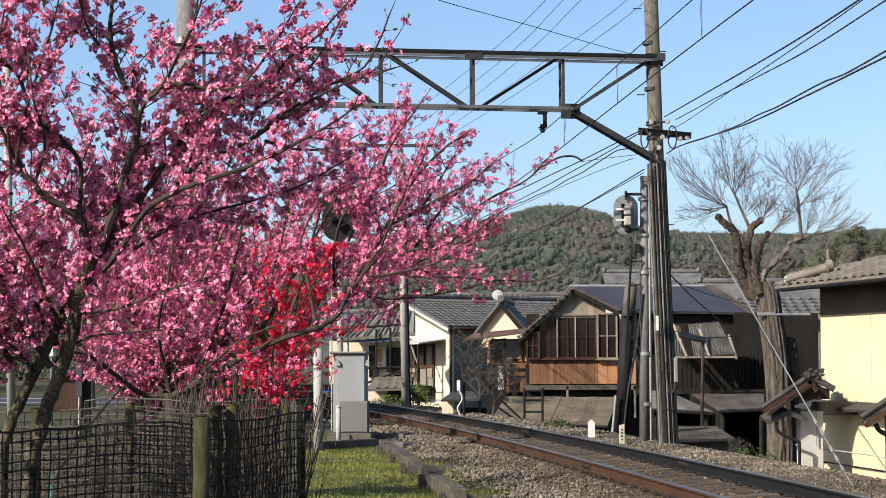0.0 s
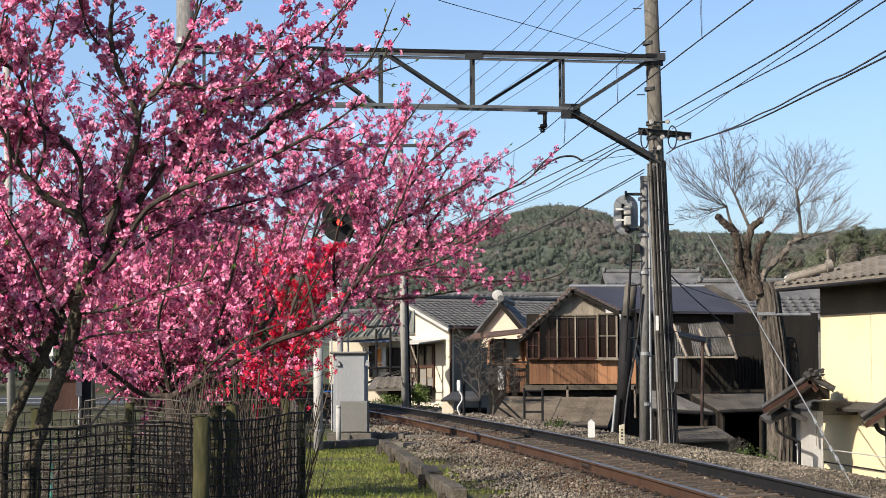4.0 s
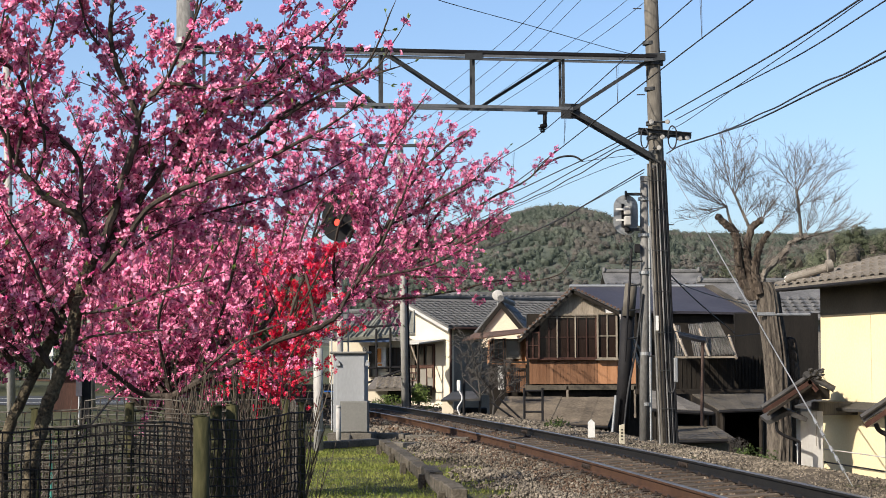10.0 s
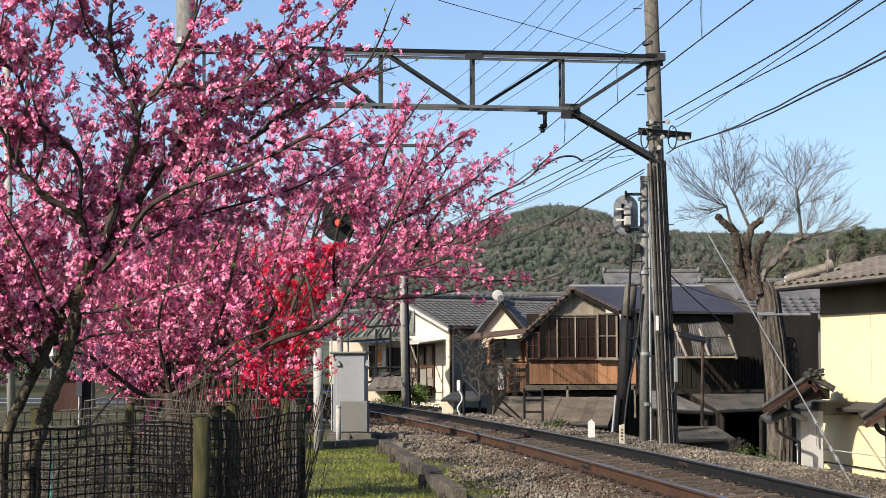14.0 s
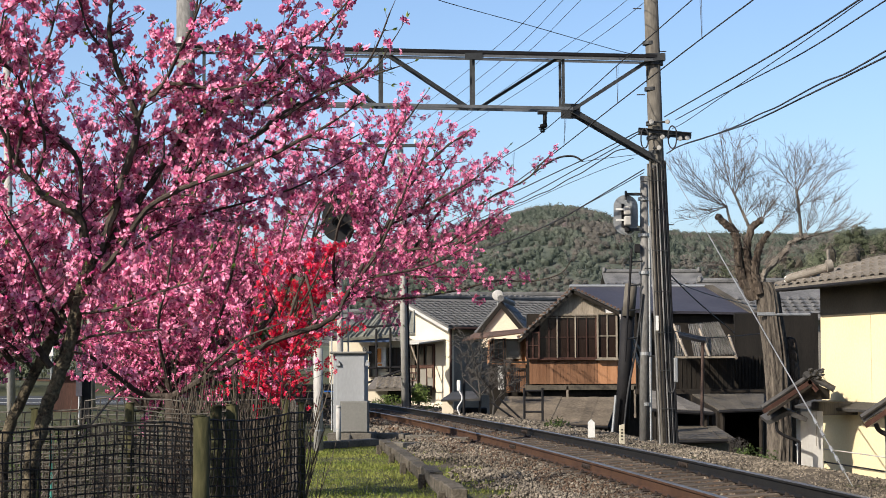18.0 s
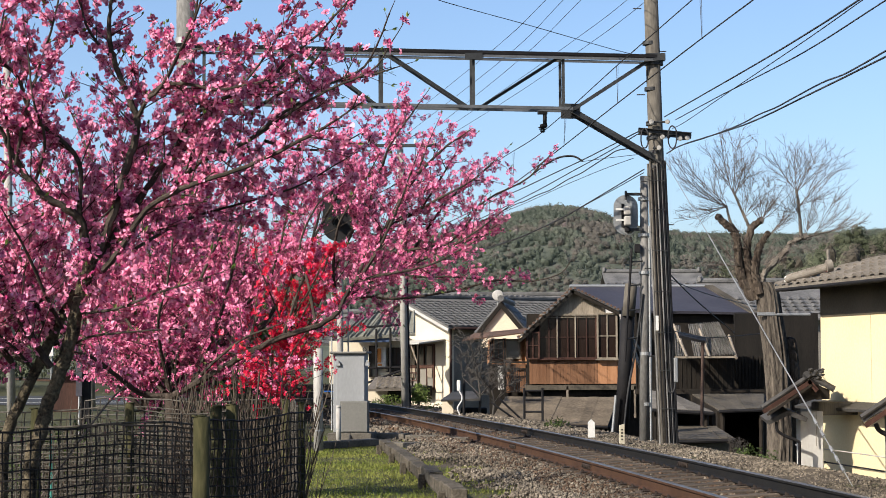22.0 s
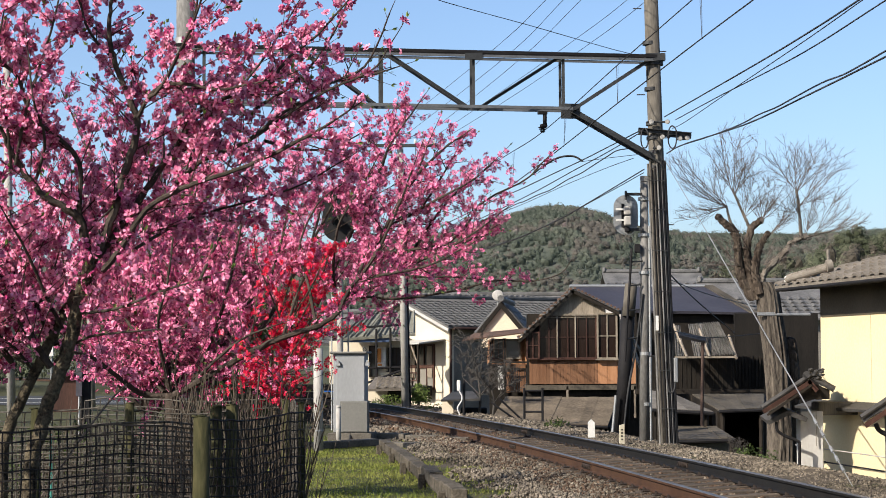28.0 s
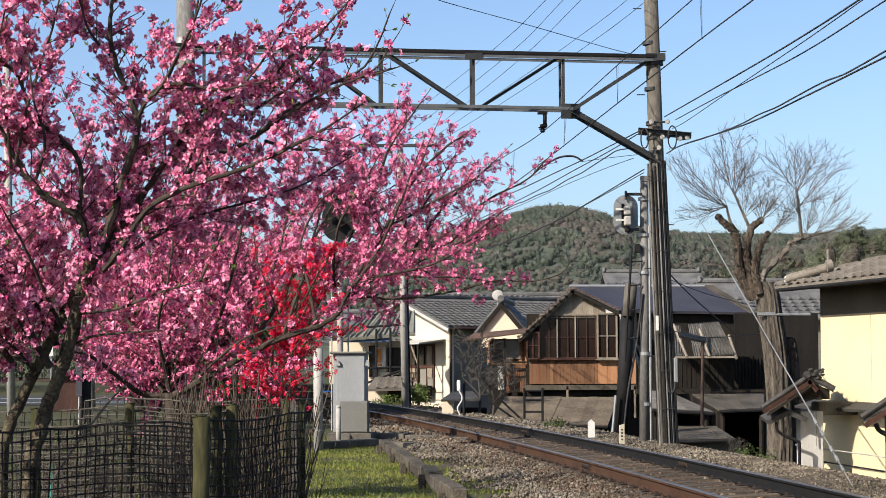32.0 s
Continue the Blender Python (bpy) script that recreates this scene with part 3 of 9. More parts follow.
    for px, py in ((1153, 216), (1181, 216), (1172, 243), (1166, 262), (1203, 246), (1216, 245)):
        c = Vector((3.646, 31.75, 5.466))
        c = c + Vector(((px - 1160) * 0.0097, 0, (230 - py) * 0.0097))
        bm = bmesh.new()
        for k, r in enumerate((0.034, 0.042, 0.03)):
            rod(bm, c + Vector((0, -0.05 + 0.035 * k, 0)), c + Vector((0, -0.02 + 0.035 * k, 0)), r, r * 0.8, 12)
        part("insulator", bm, PALEPOLE, g, "grey-white porcelain insulator")
    for zz in (7.0, 6.2, 5.6, 5.35, 5.1, 4.85):
        bm = bmesh.new()
        x = 3.83 - (zz - 0.1) * 0.034
        rod(bm, (x, 32, zz - 0.03), (x, 32, zz + 0.03), 0.15 - 0.0029 * zz, n=20)
        part("pole_band", bm, STEEL, g)
    # step bolts
    for k in range(9):
        zz = 1.6 + 0.75 * k
        bm = bmesh.new()
        x = 3.83 - (zz - 0.1) * 0.034
        s = 1 if k % 2 else -1
        rod(bm, (x + s * 0.13, 31.95, zz), (x + s * 0.27, 31.95, zz), 0.01, n=6)
        part("step_bolt", bm, STEEL, g)
    for dz, x0, x1 in ((0.14, 3.50, 3.90), (-0.31, 3.60, 3.76), (-0.16, 4.0, 4.22)):
        bm = bmesh.new()
        box(bm, ((x0 + x1) / 2, 31.79, 5.466 + dz), (x1 - x0, 0.05, 0.03), 0, 0.005)
        part("insulator_bracket", bm, STEEL, g)
    # loops of cable
    for px, py, r in ((1141, 245, 0.13), (1190, 243, 0.15)):
        bm = bmesh.new()
        c = Vector((3.638, 31.7, 5.314)) + Vector(((px - 1160) * 0.0097, 0, (245 - py) * 0.0097))
        pts = [c + Vector((0.5 * r * math.sin(6.2832 * k / 20), 0.02 * math.cos(k), 1.3 * r * math.cos(6.2832 * k / 20))) for k in range(21)]
        tube(bm, pts, 0.012, 6)
        part("cable_loop", bm, WIRE, g)
    # conduits strapped up the pole
    for dx, r, top, mat in ((-0.14, 0.018, 4.9, GREYPOLE), (-0.105, 0.02, 4.95, POLE), (0.10, 0.02, 4.95, BLACKSTEEL), (0.13, 0.016, 4.9, STEEL), (-0.08, 0.014, 4.8, BLACKSTEEL), (0.05, 0.016, 4.9, BLACKSTEEL), (0.078, 0.014, 4.9, GREYPOLE), (-0.03, 0.018, 4.85, BLACKSTEEL), (0.01, 0.015, 4.9, GREYPOLE), (0.155, 0.02, 4.95, BLACKSTEEL)):
        bm = bmesh.new()
        pts = [Vector((3.83 - (z - 0.1) * 0.034 + dx, 31.84 + abs(dx) * 0.5, z)) for z in (0.05, 1.2, 2.4, 3.6, top)]
        tube(bm, pts, r, 8)
        part("conduit", bm, mat, g)
    for zz in (0.7, 1.35, 2.0, 2.7, 3.4, 4.1, 4.6):
        bm = bmesh.new()
        x = 3.83 - (zz - 0.1) * 0.034
        box(bm, (x, 31.83, zz), (0.27, 0.012, 0.014), 0, 0.002)
        part("conduit_strap", bm, STEEL, g)
    bm = bmesh.new()
    box(bm, (3.954, 31.8, 1.361), (0.06, 0.12, 0.42), 0, 0.01)
    part("switch_box", bm, GALV, g, "small grey box")
    bm = bmesh.new()
    pts = ridge_line([(3.952, 31.8, 1.218), (3.899, 31.7, 1.008), (3.813, 31.7, 1.028), (3.776, 31.75, 1.506)], 5)
    tube(bm, pts, 0.014, 6)
    part("cable_loop", bm, WIRE, g)
    bm = bmesh.new()
    box(bm, (3.633, 31.7, 2.158), (0.05, 0.012, 0.25))
    part("number_plate", bm, PORCELAIN, g, "white marker plate")


make_gantry()


def make_signal_pole():
    g = thing("signal_pole", (3.551, 33.1, 0.06), "slim pale concrete pole carrying a two-lamp signal seen from behind", "signal")
    bm = bmesh.new()
    rod(bm, (3.561, 33.1, 0.031), (3.59, 33.1, 4.803), 0.105, 0.07, 18)
    part("mast", bm, GREYPOLE, g, smooth=True)
    bm = bmesh.new()
    rod(bm, (3.655, 33.05, 0.033), (3.666, 33.05, 3.911), 0.025, n=8)
    part("conduit", bm, GALV, g)
    for y in (345, 412, 482, 632, 725):
        bm = bmesh.new()
        c = Vector((3.581, 33.1, 2.908)) + Vector((0, 0, (500 - y) * 0.00958))
        rod(bm, c + Vector((0, 0, -0.03)), c + Vector((0, 0, 0.03)), 0.105, n=16)
        part("clamp", bm, GALV, g)
    # oval background plate, back towards the viewer
    c = Vector((3.247, 32.95, 4.106))
    bm = bmesh.new()
    outline = []
    for k in range(32):
        a = 6.2832 * k / 32
        outline.append((0.218 * math.cos(a), 0.135 * (1 if math.sin(a) > 0 else -1) * (abs(math.sin(a)) > 1e-6) + 0.218 * math.sin(a)))
    prism(bm, outline, Matrix.Translation(c + Vector((0, 0.06, 0))), 0.012)
    part("background_plate", bm, GALV, g, "grey oval metal plate")
    for zz in (0.07, -0.12):
        bm = bmesh.new()
        box(bm, c + Vector((0.02, -0.04, zz)), (0.13, 0.18, 0.17), 0, 0.02)
        h = part("lamp_housing", bm, PALEPOLE, g, "cream lamp housing")
        bm = bmesh.new()
        box(bm, c + Vector((-0.11, -0.05, zz + 0.02)), (0.15, 0.03, 0.035), 0, 0.004)
        part("hinge_arm", bm, PORCELAIN, h)
    bm = bmesh.new()
    box(bm, c + Vector((-0.055, 0.0, -0.02)), (0.05, 0.06, 0.42), 0, 0.005)
    box(bm, c + Vector((0.02, -0.01, -0.27)), (0.09, 0.1, 0.1), 0, 0.02)
    part("junction_box", bm, BLACKSTEEL, g)
    for y in (342, 408):
        bm = bmesh.new()
        zz = (380 - y) * 0.00955
        box(bm, c + Vector((0.14, 0.02, zz)), (0.3, 0.05, 0.05), 0, 0.006)
        if y == 342:
            rod(bm, c + Vector((0.0, 0.02, zz - 0.1)), c + Vector((0.0, 0.02, zz + 0.06)), 0.02, n=8)
        part("bracket", bm, STEEL, g)
    bm = bmesh.new()
    box(bm, (3.446, 33, 3.506), (0.1, 0.1, 0.15), 0, 0.01)
    part("relay_box", bm, BLACKSTEEL, g)
    # service ladder beside the mast
    la, lb = Vector((3.336, 32.9, 3.501)), Vector((3.196, 32.9, 1.507))
    bm = bmesh.new()
    rod(bm, la, lb, 0.022, n=8)
    part("ladder_rail", bm, BLACKSTEEL, g)
    for k in (0.12, 0.33, 0.55, 0.8):
        q = la + (lb - la) * k
        bm = bmesh.new()
        rod(bm, q, q + Vector((0.22, 0.1, 0.02)), 0.014, n=6)
        part("rung", bm, STEEL, g)


make_signal_pole()


def make_stub_pole():
    g = thing("utility_pole_stub", (3.182, 33.5, 0.276), "short dark leaning pole with cables and braces beside the track", "pole")
    bm = bmesh.new()
    rod(bm, (3.182, 33.5, 0.256), (3.325, 33.5, 2.469), 0.13, 0.12, 14)
    part("lower_mast", bm, BLACKSTEEL, g, smooth=True)
    bm = bmesh.new()
    rod(bm, (3.314, 33.4, 2.314), (3.37, 33.4, 2.891), 0.115, 0.11, 14)
    part("upper_mast", bm, POLE, g, smooth=True)
    bm = bmesh.new()
    tube(bm, ridge_line([(3.528, 33, 2.704), (3.462, 33, 2.155), (3.387, 33, 1.656), (3.261, 33, 1.009), (3.175, 33, 0.314)], 4), 0.02, 6)
    part("cable", bm, WIRE, g)
    bm = bmesh.new()
    rod(bm, (3.068, 33.3, 0.905), (3.002, 33.3, 0.254), 0.025, n=8)
    part("pipe", bm, GALV, g)
    for a, b in (((1098, 556), (1136, 660)), ((1114, 592), (1140, 634))):
        bm = bmesh.new()
        p = Vector((3.201, 33.7, 2.363)) + Vector(((a[0] - 1098) * 0.0102, 0, (556 - a[1]) * 0.0102))
        q = Vector((3.201, 33.7, 2.363)) + Vector(((b[0] - 1098) * 0.0102, 0, (556 - b[1]) * 0.0102))
        rod(bm, p, q, 0.03, n=8)
        part("brace", bm, PALEPOLE, g)


make_stub_pole()


def make_far_pole():
    g = thing("line_pole", (-1.15, 57.6, 0.078), "distant concrete line pole with a cross-arm of insulators", "pole")
    bm = bmesh.new()
    rod(bm, (-1.168, 57.6, 0.044), (-1.32, 57.6, 8.422), 0.125, 0.095, 14)
    part("mast", bm, LIGHTPOLE, g, smooth=True)
    bm = bmesh.new()
    rod(bm, (-1.029, 57.6, 0.078), (-1.182, 57.6, 7.452), 0.03, n=8)
    part("conduit", bm, BLACKSTEEL, g)
    bm = bmesh.new()
    box(bm, (-1.316, 57.4, 8.169), (2.1, 0.1, 0.1), 0, 0.01)
    part("cross_arm", bm, STEEL, g)
    for px in (652, 665, 700, 735, 750, 768):
        bm = bmesh.new()
        c = Vector((-1.316, 57.4, 8.187)) + Vector(((px - 708) * 0.01745, 0, 0.05))
        rod(bm, c, c + Vector((0, 0, 0.06)), 0.05, 0.055, 10)
        rod(bm, c + Vector((0, 0, 0.06)), c + Vector((0, 0, 0.12)), 0.045, 0.025, 10)
        part("insulator", bm, PORCELAIN, g, "white pin insulator")
    for a, b, r in (((712, 468), (625, 418), 0.05), ((712, 420), (625, 412), 0.03)):
        bm = bmesh.new()
        o = Vector((-1.258, 57.5, 4.498))
        p = o + Vector(((a[0] - 712) * 0.01745, 0, (468 - a[1]) * 0.01745))
        q = o + Vector(((b[0] - 712) * 0.01745, 0, (468 - b[1]) * 0.01745))
        rod(bm, p, q, r, n=8)
        part("cantilever_arm", bm, STEEL, g)


make_far_pole()


# ---- wires ----
def make_wire(label, r, *pts):
    bm = bmesh.new()
    line = ridge_line(pts, 8)
    tube(bm, line, r, 5)
    ob = part("overhead_wire", bm, WIRE)
    tagged(ob, label, "wire", "overhead wires")


CONTACT = "taut bare contact wire over the track"
FEED = "thin bare line wire strung between poles"
CABLE = "thick black sagging cable strung between poles"
make_wire("carrier wire hung from the gantry over the track", 0.008, (3.645, 18.6, 6.134), (3.116, 23, 6.013), (2.552, 27.2, 5.843), (1.724, 32, 5.466), (1.054, 37, 5.47), (-0.05, 45, 5.333), (-1.643, 57.6, 5.24))
make_wire(CONTACT, 0.009, (3.746, 17.5, 5.536), (3.455, 20.5, 5.525), (3.174, 22.6, 5.46), (2.553, 27, 5.272), (1.74, 32, 4.956), (1.084, 37, 4.814), (0.086, 46, 4.786), (-1.469, 57.6, 4.819))
make_wire(FEED, 0.006, (2.804, 27, 8.131), (1.968, 35, 8.352), (1.096, 42, 8.526), (-2.067, 57.4, 8.225))
make_wire(FEED, 0.006, (3.052, 27, 8.13), (2.3, 35, 8.351), (1.377, 42, 8.357), (-1.455, 57.4, 8.258))
make_wire(FEED, 0.006, (3.301, 27, 8.129), (2.632, 35, 8.35), (1.659, 42, 8.265), (-0.844, 57.4, 8.22))
make_wire(FEED, 0.006, (4.055, 26, 7.801), (3.41, 34, 8.152), (2.992, 38, 8.298), (1.715, 46, 8.367), (-0.581, 57.4, 8.219))
make_wire(FEED, 0.006, (4.295, 26, 7.8), (3.69, 34, 8.077), (2.989, 38, 7.994), (1.713, 46, 8.056), (-0.267, 57.4, 8.183))
make_wire("stay wire from the gantry pole across the track", 0.006, (-1.338, 24, 6.671), (-0.059, 26.5, 6.706), (1.421, 29.5, 6.865), (3.064, 31.8, 6.832), (3.737, 32, 6.735))
make_wire(CABLE, 0.01, (3.809, 31.8, 5.696), (3.75, 27.5, 5.395), (3.758, 21.5, 5.029), (3.837, 18.8, 4.926), (3.904, 17.2, 4.892))
make_wire(CABLE, 0.006, (3.943, 31.8, 5.491), (3.875, 29.5, 5.322), (3.758, 24.0, 5.029), (3.805, 19.2, 4.868), (3.89, 17.0, 4.853))
make_wire(CABLE, 0.008, (4.003, 31.8, 5.646), (3.879, 26.0, 5.224), (3.899, 23.3, 5.055), (3.922, 19.8, 4.849), (4.027, 16.6, 4.784))
make_wire(CABLE, 0.01, (4.104, 31.8, 5.208), (4.14, 28.5, 4.974), (4.183, 26.0, 4.832), (4.167, 24.5, 4.762), (4.131, 23.0, 4.656), (4.141, 22.0, 4.621), (4.166, 21.0, 4.597), (4.181, 20.2, 4.567), (4.206, 19.4, 4.518), (4.216, 18.6, 4.493), (4.261, 17.6, 4.49))
make_wire(CABLE, 0.011, (3.841, 31.8, 5.063), (3.899, 30.0, 5.01), (4.173, 25.5, 4.768), (4.191, 21.2, 4.561), (4.26, 17.6, 4.431))
make_wire(CABLE, 0.011, (3.44, 31.7, 4.782), (3.187, 33.1, 4.683), (2.834, 35.0, 4.545), (2.438, 37.1, 4.399), (1.998, 39.6, 4.304), (1.494, 42.4, 4.243), (0.238, 49.3, 4.252), (-1.26, 57.6, 4.35))
make_wire(CABLE, 0.008, (3.43, 31.7, 4.724), (3.186, 33.1, 4.643), (2.92, 34.5, 4.554), (2.759, 35.4, 4.504), (2.438, 37.1, 4.387), (1.998, 39.6, 4.292), (1.494, 42.4, 4.223), (0.238, 49.3, 4.222), (-1.26, 57.6, 4.3))
make_wire(CABLE, 0.011, (3.382, 32.0, 5.469), (3.088, 33.6, 5.43), (2.688, 35.8, 5.38), (2.318, 37.8, 5.353), (1.955, 39.8, 5.325), (1.659, 41.5, 5.311), (1.042, 44.9, 5.293), (-1.26, 57.6, 5.1))
make_wire(CABLE, 0.01, (3.372, 32.1, 5.432), (3.162, 33.3, 5.374), (2.914, 34.6, 5.313), (2.53, 36.7, 5.241), (2.098, 39.1, 5.151), (1.657, 41.5, 5.083), (1.276, 43.6, 5.037), (-1.26, 57.6, 4.75))
make_wire(CABLE, 0.011, (3.388, 31.9, 5.173), (3.161, 33.3, 5.293), (3.019, 34.0, 5.258), (2.84, 35.0, 5.197), (2.671, 35.9, 5.138), (2.471, 37.0, 5.113), (2.23, 38.3, 5.041), (2.004, 39.6, 5.04), (1.757, 40.9, 5.006), (1.389, 43.0, 4.989), (-1.26, 57.6, 4.6))
make_wire(FEED, 0.006, (3.33, 32.3, 5.041), (3.051, 33.8, 5.05), (2.763, 35.4, 5.044), (2.443, 37.1, 5.021), (2.097, 39.1, 4.995), (1.499, 42.4, 4.953), (-1.26, 57.6, 4.85))
make_wire(CABLE, 0.012, (3.835, 32.1, 3.08), (4.862, 36, 2.696), (6.553, 42, 2.12))
make_wire(FEED, 0.008, (3.834, 32.1, 2.944), (5.082, 36, 2.804), (7.473, 44, 2.744))
make_wire(FEED, 0.008, (3.843, 32.1, 2.059), (4.93, 35, 1.943), (6.389, 37, 2.05))
make_wire("registration arm of pale tube holding the contact wire", 0.018, (1.583, 32, 4.761), (1.769, 32, 4.897), (2.013, 32, 5.024), (2.257, 32, 5.042), (2.422, 32, 4.953))
make_wire(FEED, 0.005, (2.422, 32, 4.953), (2.841, 32, 5.01), (3.358, 32, 5.067))
for a, b in (((1.329, 35, 5.471), (1.326, 35, 5)), ((2.018, 30.5, 5.608), (1.995, 30.5, 5.084)), ((2.56, 27.2, 5.843), (2.562, 27.1, 5.285)), ((3.167, 22.7, 6.038), (3.174, 22.6, 5.46))):
    for dx in (0, 0.04):
        bm = bmesh.new()
        rod(bm, Vector(a) + Vector((dx * 0.6, 0, 0)), Vector(b) + Vector((dx * 0.1, 0, 0)), 0.0035, n=5)
        tagged(part("wire_dropper", bm, WIRE), "thin dropper linking carrier wire and contact wire", "wire", "wire droppers")


def make_stay():
    g = thing("guy_wire", (4.639, 21.2, 0.097), "slanting guy wire with a pale guard tube anchored in the ballast", "guy wire")
    a, b = Vector((4.638, 21.2, 0.072)), Vector((4.092, 28.6, 3.432))
    bm = bmesh.new()
    rod(bm, a + (b - a) * 0.22, b, 0.009, n=8)
    part("guard_tube", bm, GALV, g, "pale plastic guard tube")
    bm = bmesh.new()
    rod(bm, a, a + (b - a) * 0.25, 0.006, n=6)
    part("strand", bm, GALV, g)
    bm = bmesh.new()
    rod(bm, b, (3.839, 31.8, 4.888), 0.006, n=6)
    part("strand", bm, GALV, g)
    for s in (0.06, 0.09, 0.12, 0.17, 0.21):
        bm = bmesh.new()
        q = a + (b - a) * s
        rod(bm, q - (b - a) * 0.008, q + (b - a) * 0.008, 0.02, n=8)
        part("turnbuckle", bm, GALV, g)


make_stay()


# ---- lineside signal with the red lamp ----
def make_red_signal():
    g = thing("red_signal", (-2.0, 36, 0), "black lineside signal with one red lamp on a mast", "signal")
    bm = bmesh.new()
    rod(bm, (-1.98, 36, 0), (-2.0, 36, 4.6), 0.06, 0.055, 14)
    part("mast", bm, PALEPOLE, g, smooth=True)
    c = Vector((-2.02, 35.78, 4.35))
    bm = bmesh.new()
    out = []
    for k in range(32):
        a = 6.2832 * k / 32
        out.append((0.30 * math.cos(a), (0.22 if math.sin(a) > 0 else -0.22) + 0.30 * math.sin(a)))
    prism(bm, out, Matrix.Translation(c), 0.015)
    part("background_plate", bm, BLACKSTEEL, g, "matt black oval plate")
    for zz in (0.2, -0.165):
        bm = bmesh.new()
        m = Matrix.Translation(c + Vector((0, -0.002, zz)))
        # hood: the upper part of a tube
        for k in range(14):
            a0, a1 = math.pi * (-0.15 + 1.3 * k / 14), math.pi * (-0.15 + 1.3 * (k + 1) / 14)
            q = [m @ Vector((0.1 * math.cos(t), y, 0.1 * math.sin(t))) for t, y in ((a0, 0), (a1, 0), (a1, -0.22), (a0, -0.22))]
            bm.faces.new([bm.verts.new(v) for v in q])
        bmesh.ops.solidify(bm, geom=bm.faces[:], thickness=0.006)
        h = part("hood", bm, BLACKSTEEL, g)
        bm = bmesh.new()
        rod(bm, m @ Vector((0, -0.012, 0)), m @ Vector((0, 0.0, 0)), 0.085, n=20)
        part("lens", bm, GLASS, h, "dark unlit lens")
    bm = bmesh.new()
    box(bm, c + Vector((0, 0.1, 0)), (0.22, 0.16, 0.75), 0, 0.02)
    part("housing", bm, BLACKSTEEL, g)
    for zz, w in ((3.15, 0.5), (2.75, 0.3)):
        bm = bmesh.new()
        box(bm, (-2.0, 35.93, zz), (w, 0.04, 0.04), 0, 0.005)
        part("bracket", bm, PORCELAIN, g)
    for dx in (-0.16, 0.16):
        bm = bmesh.new()
        rod(bm, (-2.0 + dx, 36.1, 0.2), (-2.0 + dx, 36.1, 3.7), 0.016, n=6)
        part("ladder_rail", bm, GALV, g)
    return g


red_signal = make_red_signal()
LAMP = bpy.data.materials.new("red_lamp_glow")
LAMP.use_nodes = True
LAMP.node_tree.nodes["Principled BSDF"].inputs["Base Color"].default_value = (0.6, 0.02, 0.01, 1)
LAMP.node_tree.nodes["Principled BSDF"].inputs["Emission Color"].default_value = (1.0, 0.035, 0.02, 1)
LAMP.node_tree.nodes["Principled BSDF"].inputs["Emission Strength"].default_value = 2.6
bm = bmesh.new()
# a lamp drum, dark all round but for the lit lens on one face
prism(bm, [(0.062 * math.cos(6.2832 * k / 20), 0.062 * math.sin(6.2832 * k / 20)) for k in range(20)], Matrix.Translation((0, -0.062, 0)), 0.006)
lamp_lens = part("lit_lens", bm, LAMP)
tagged(lamp_lens, "glowing red lens")
bm = bmesh.new()
rod(bm, (0, -0.05, 0), (0, 0.05, 0), 0.068, n=16)
lamp_drum = part("lamp_drum", bm, BLACKSTEEL)
lamp_drum.parent = red_signal
lamp_lens.parent = lamp_drum


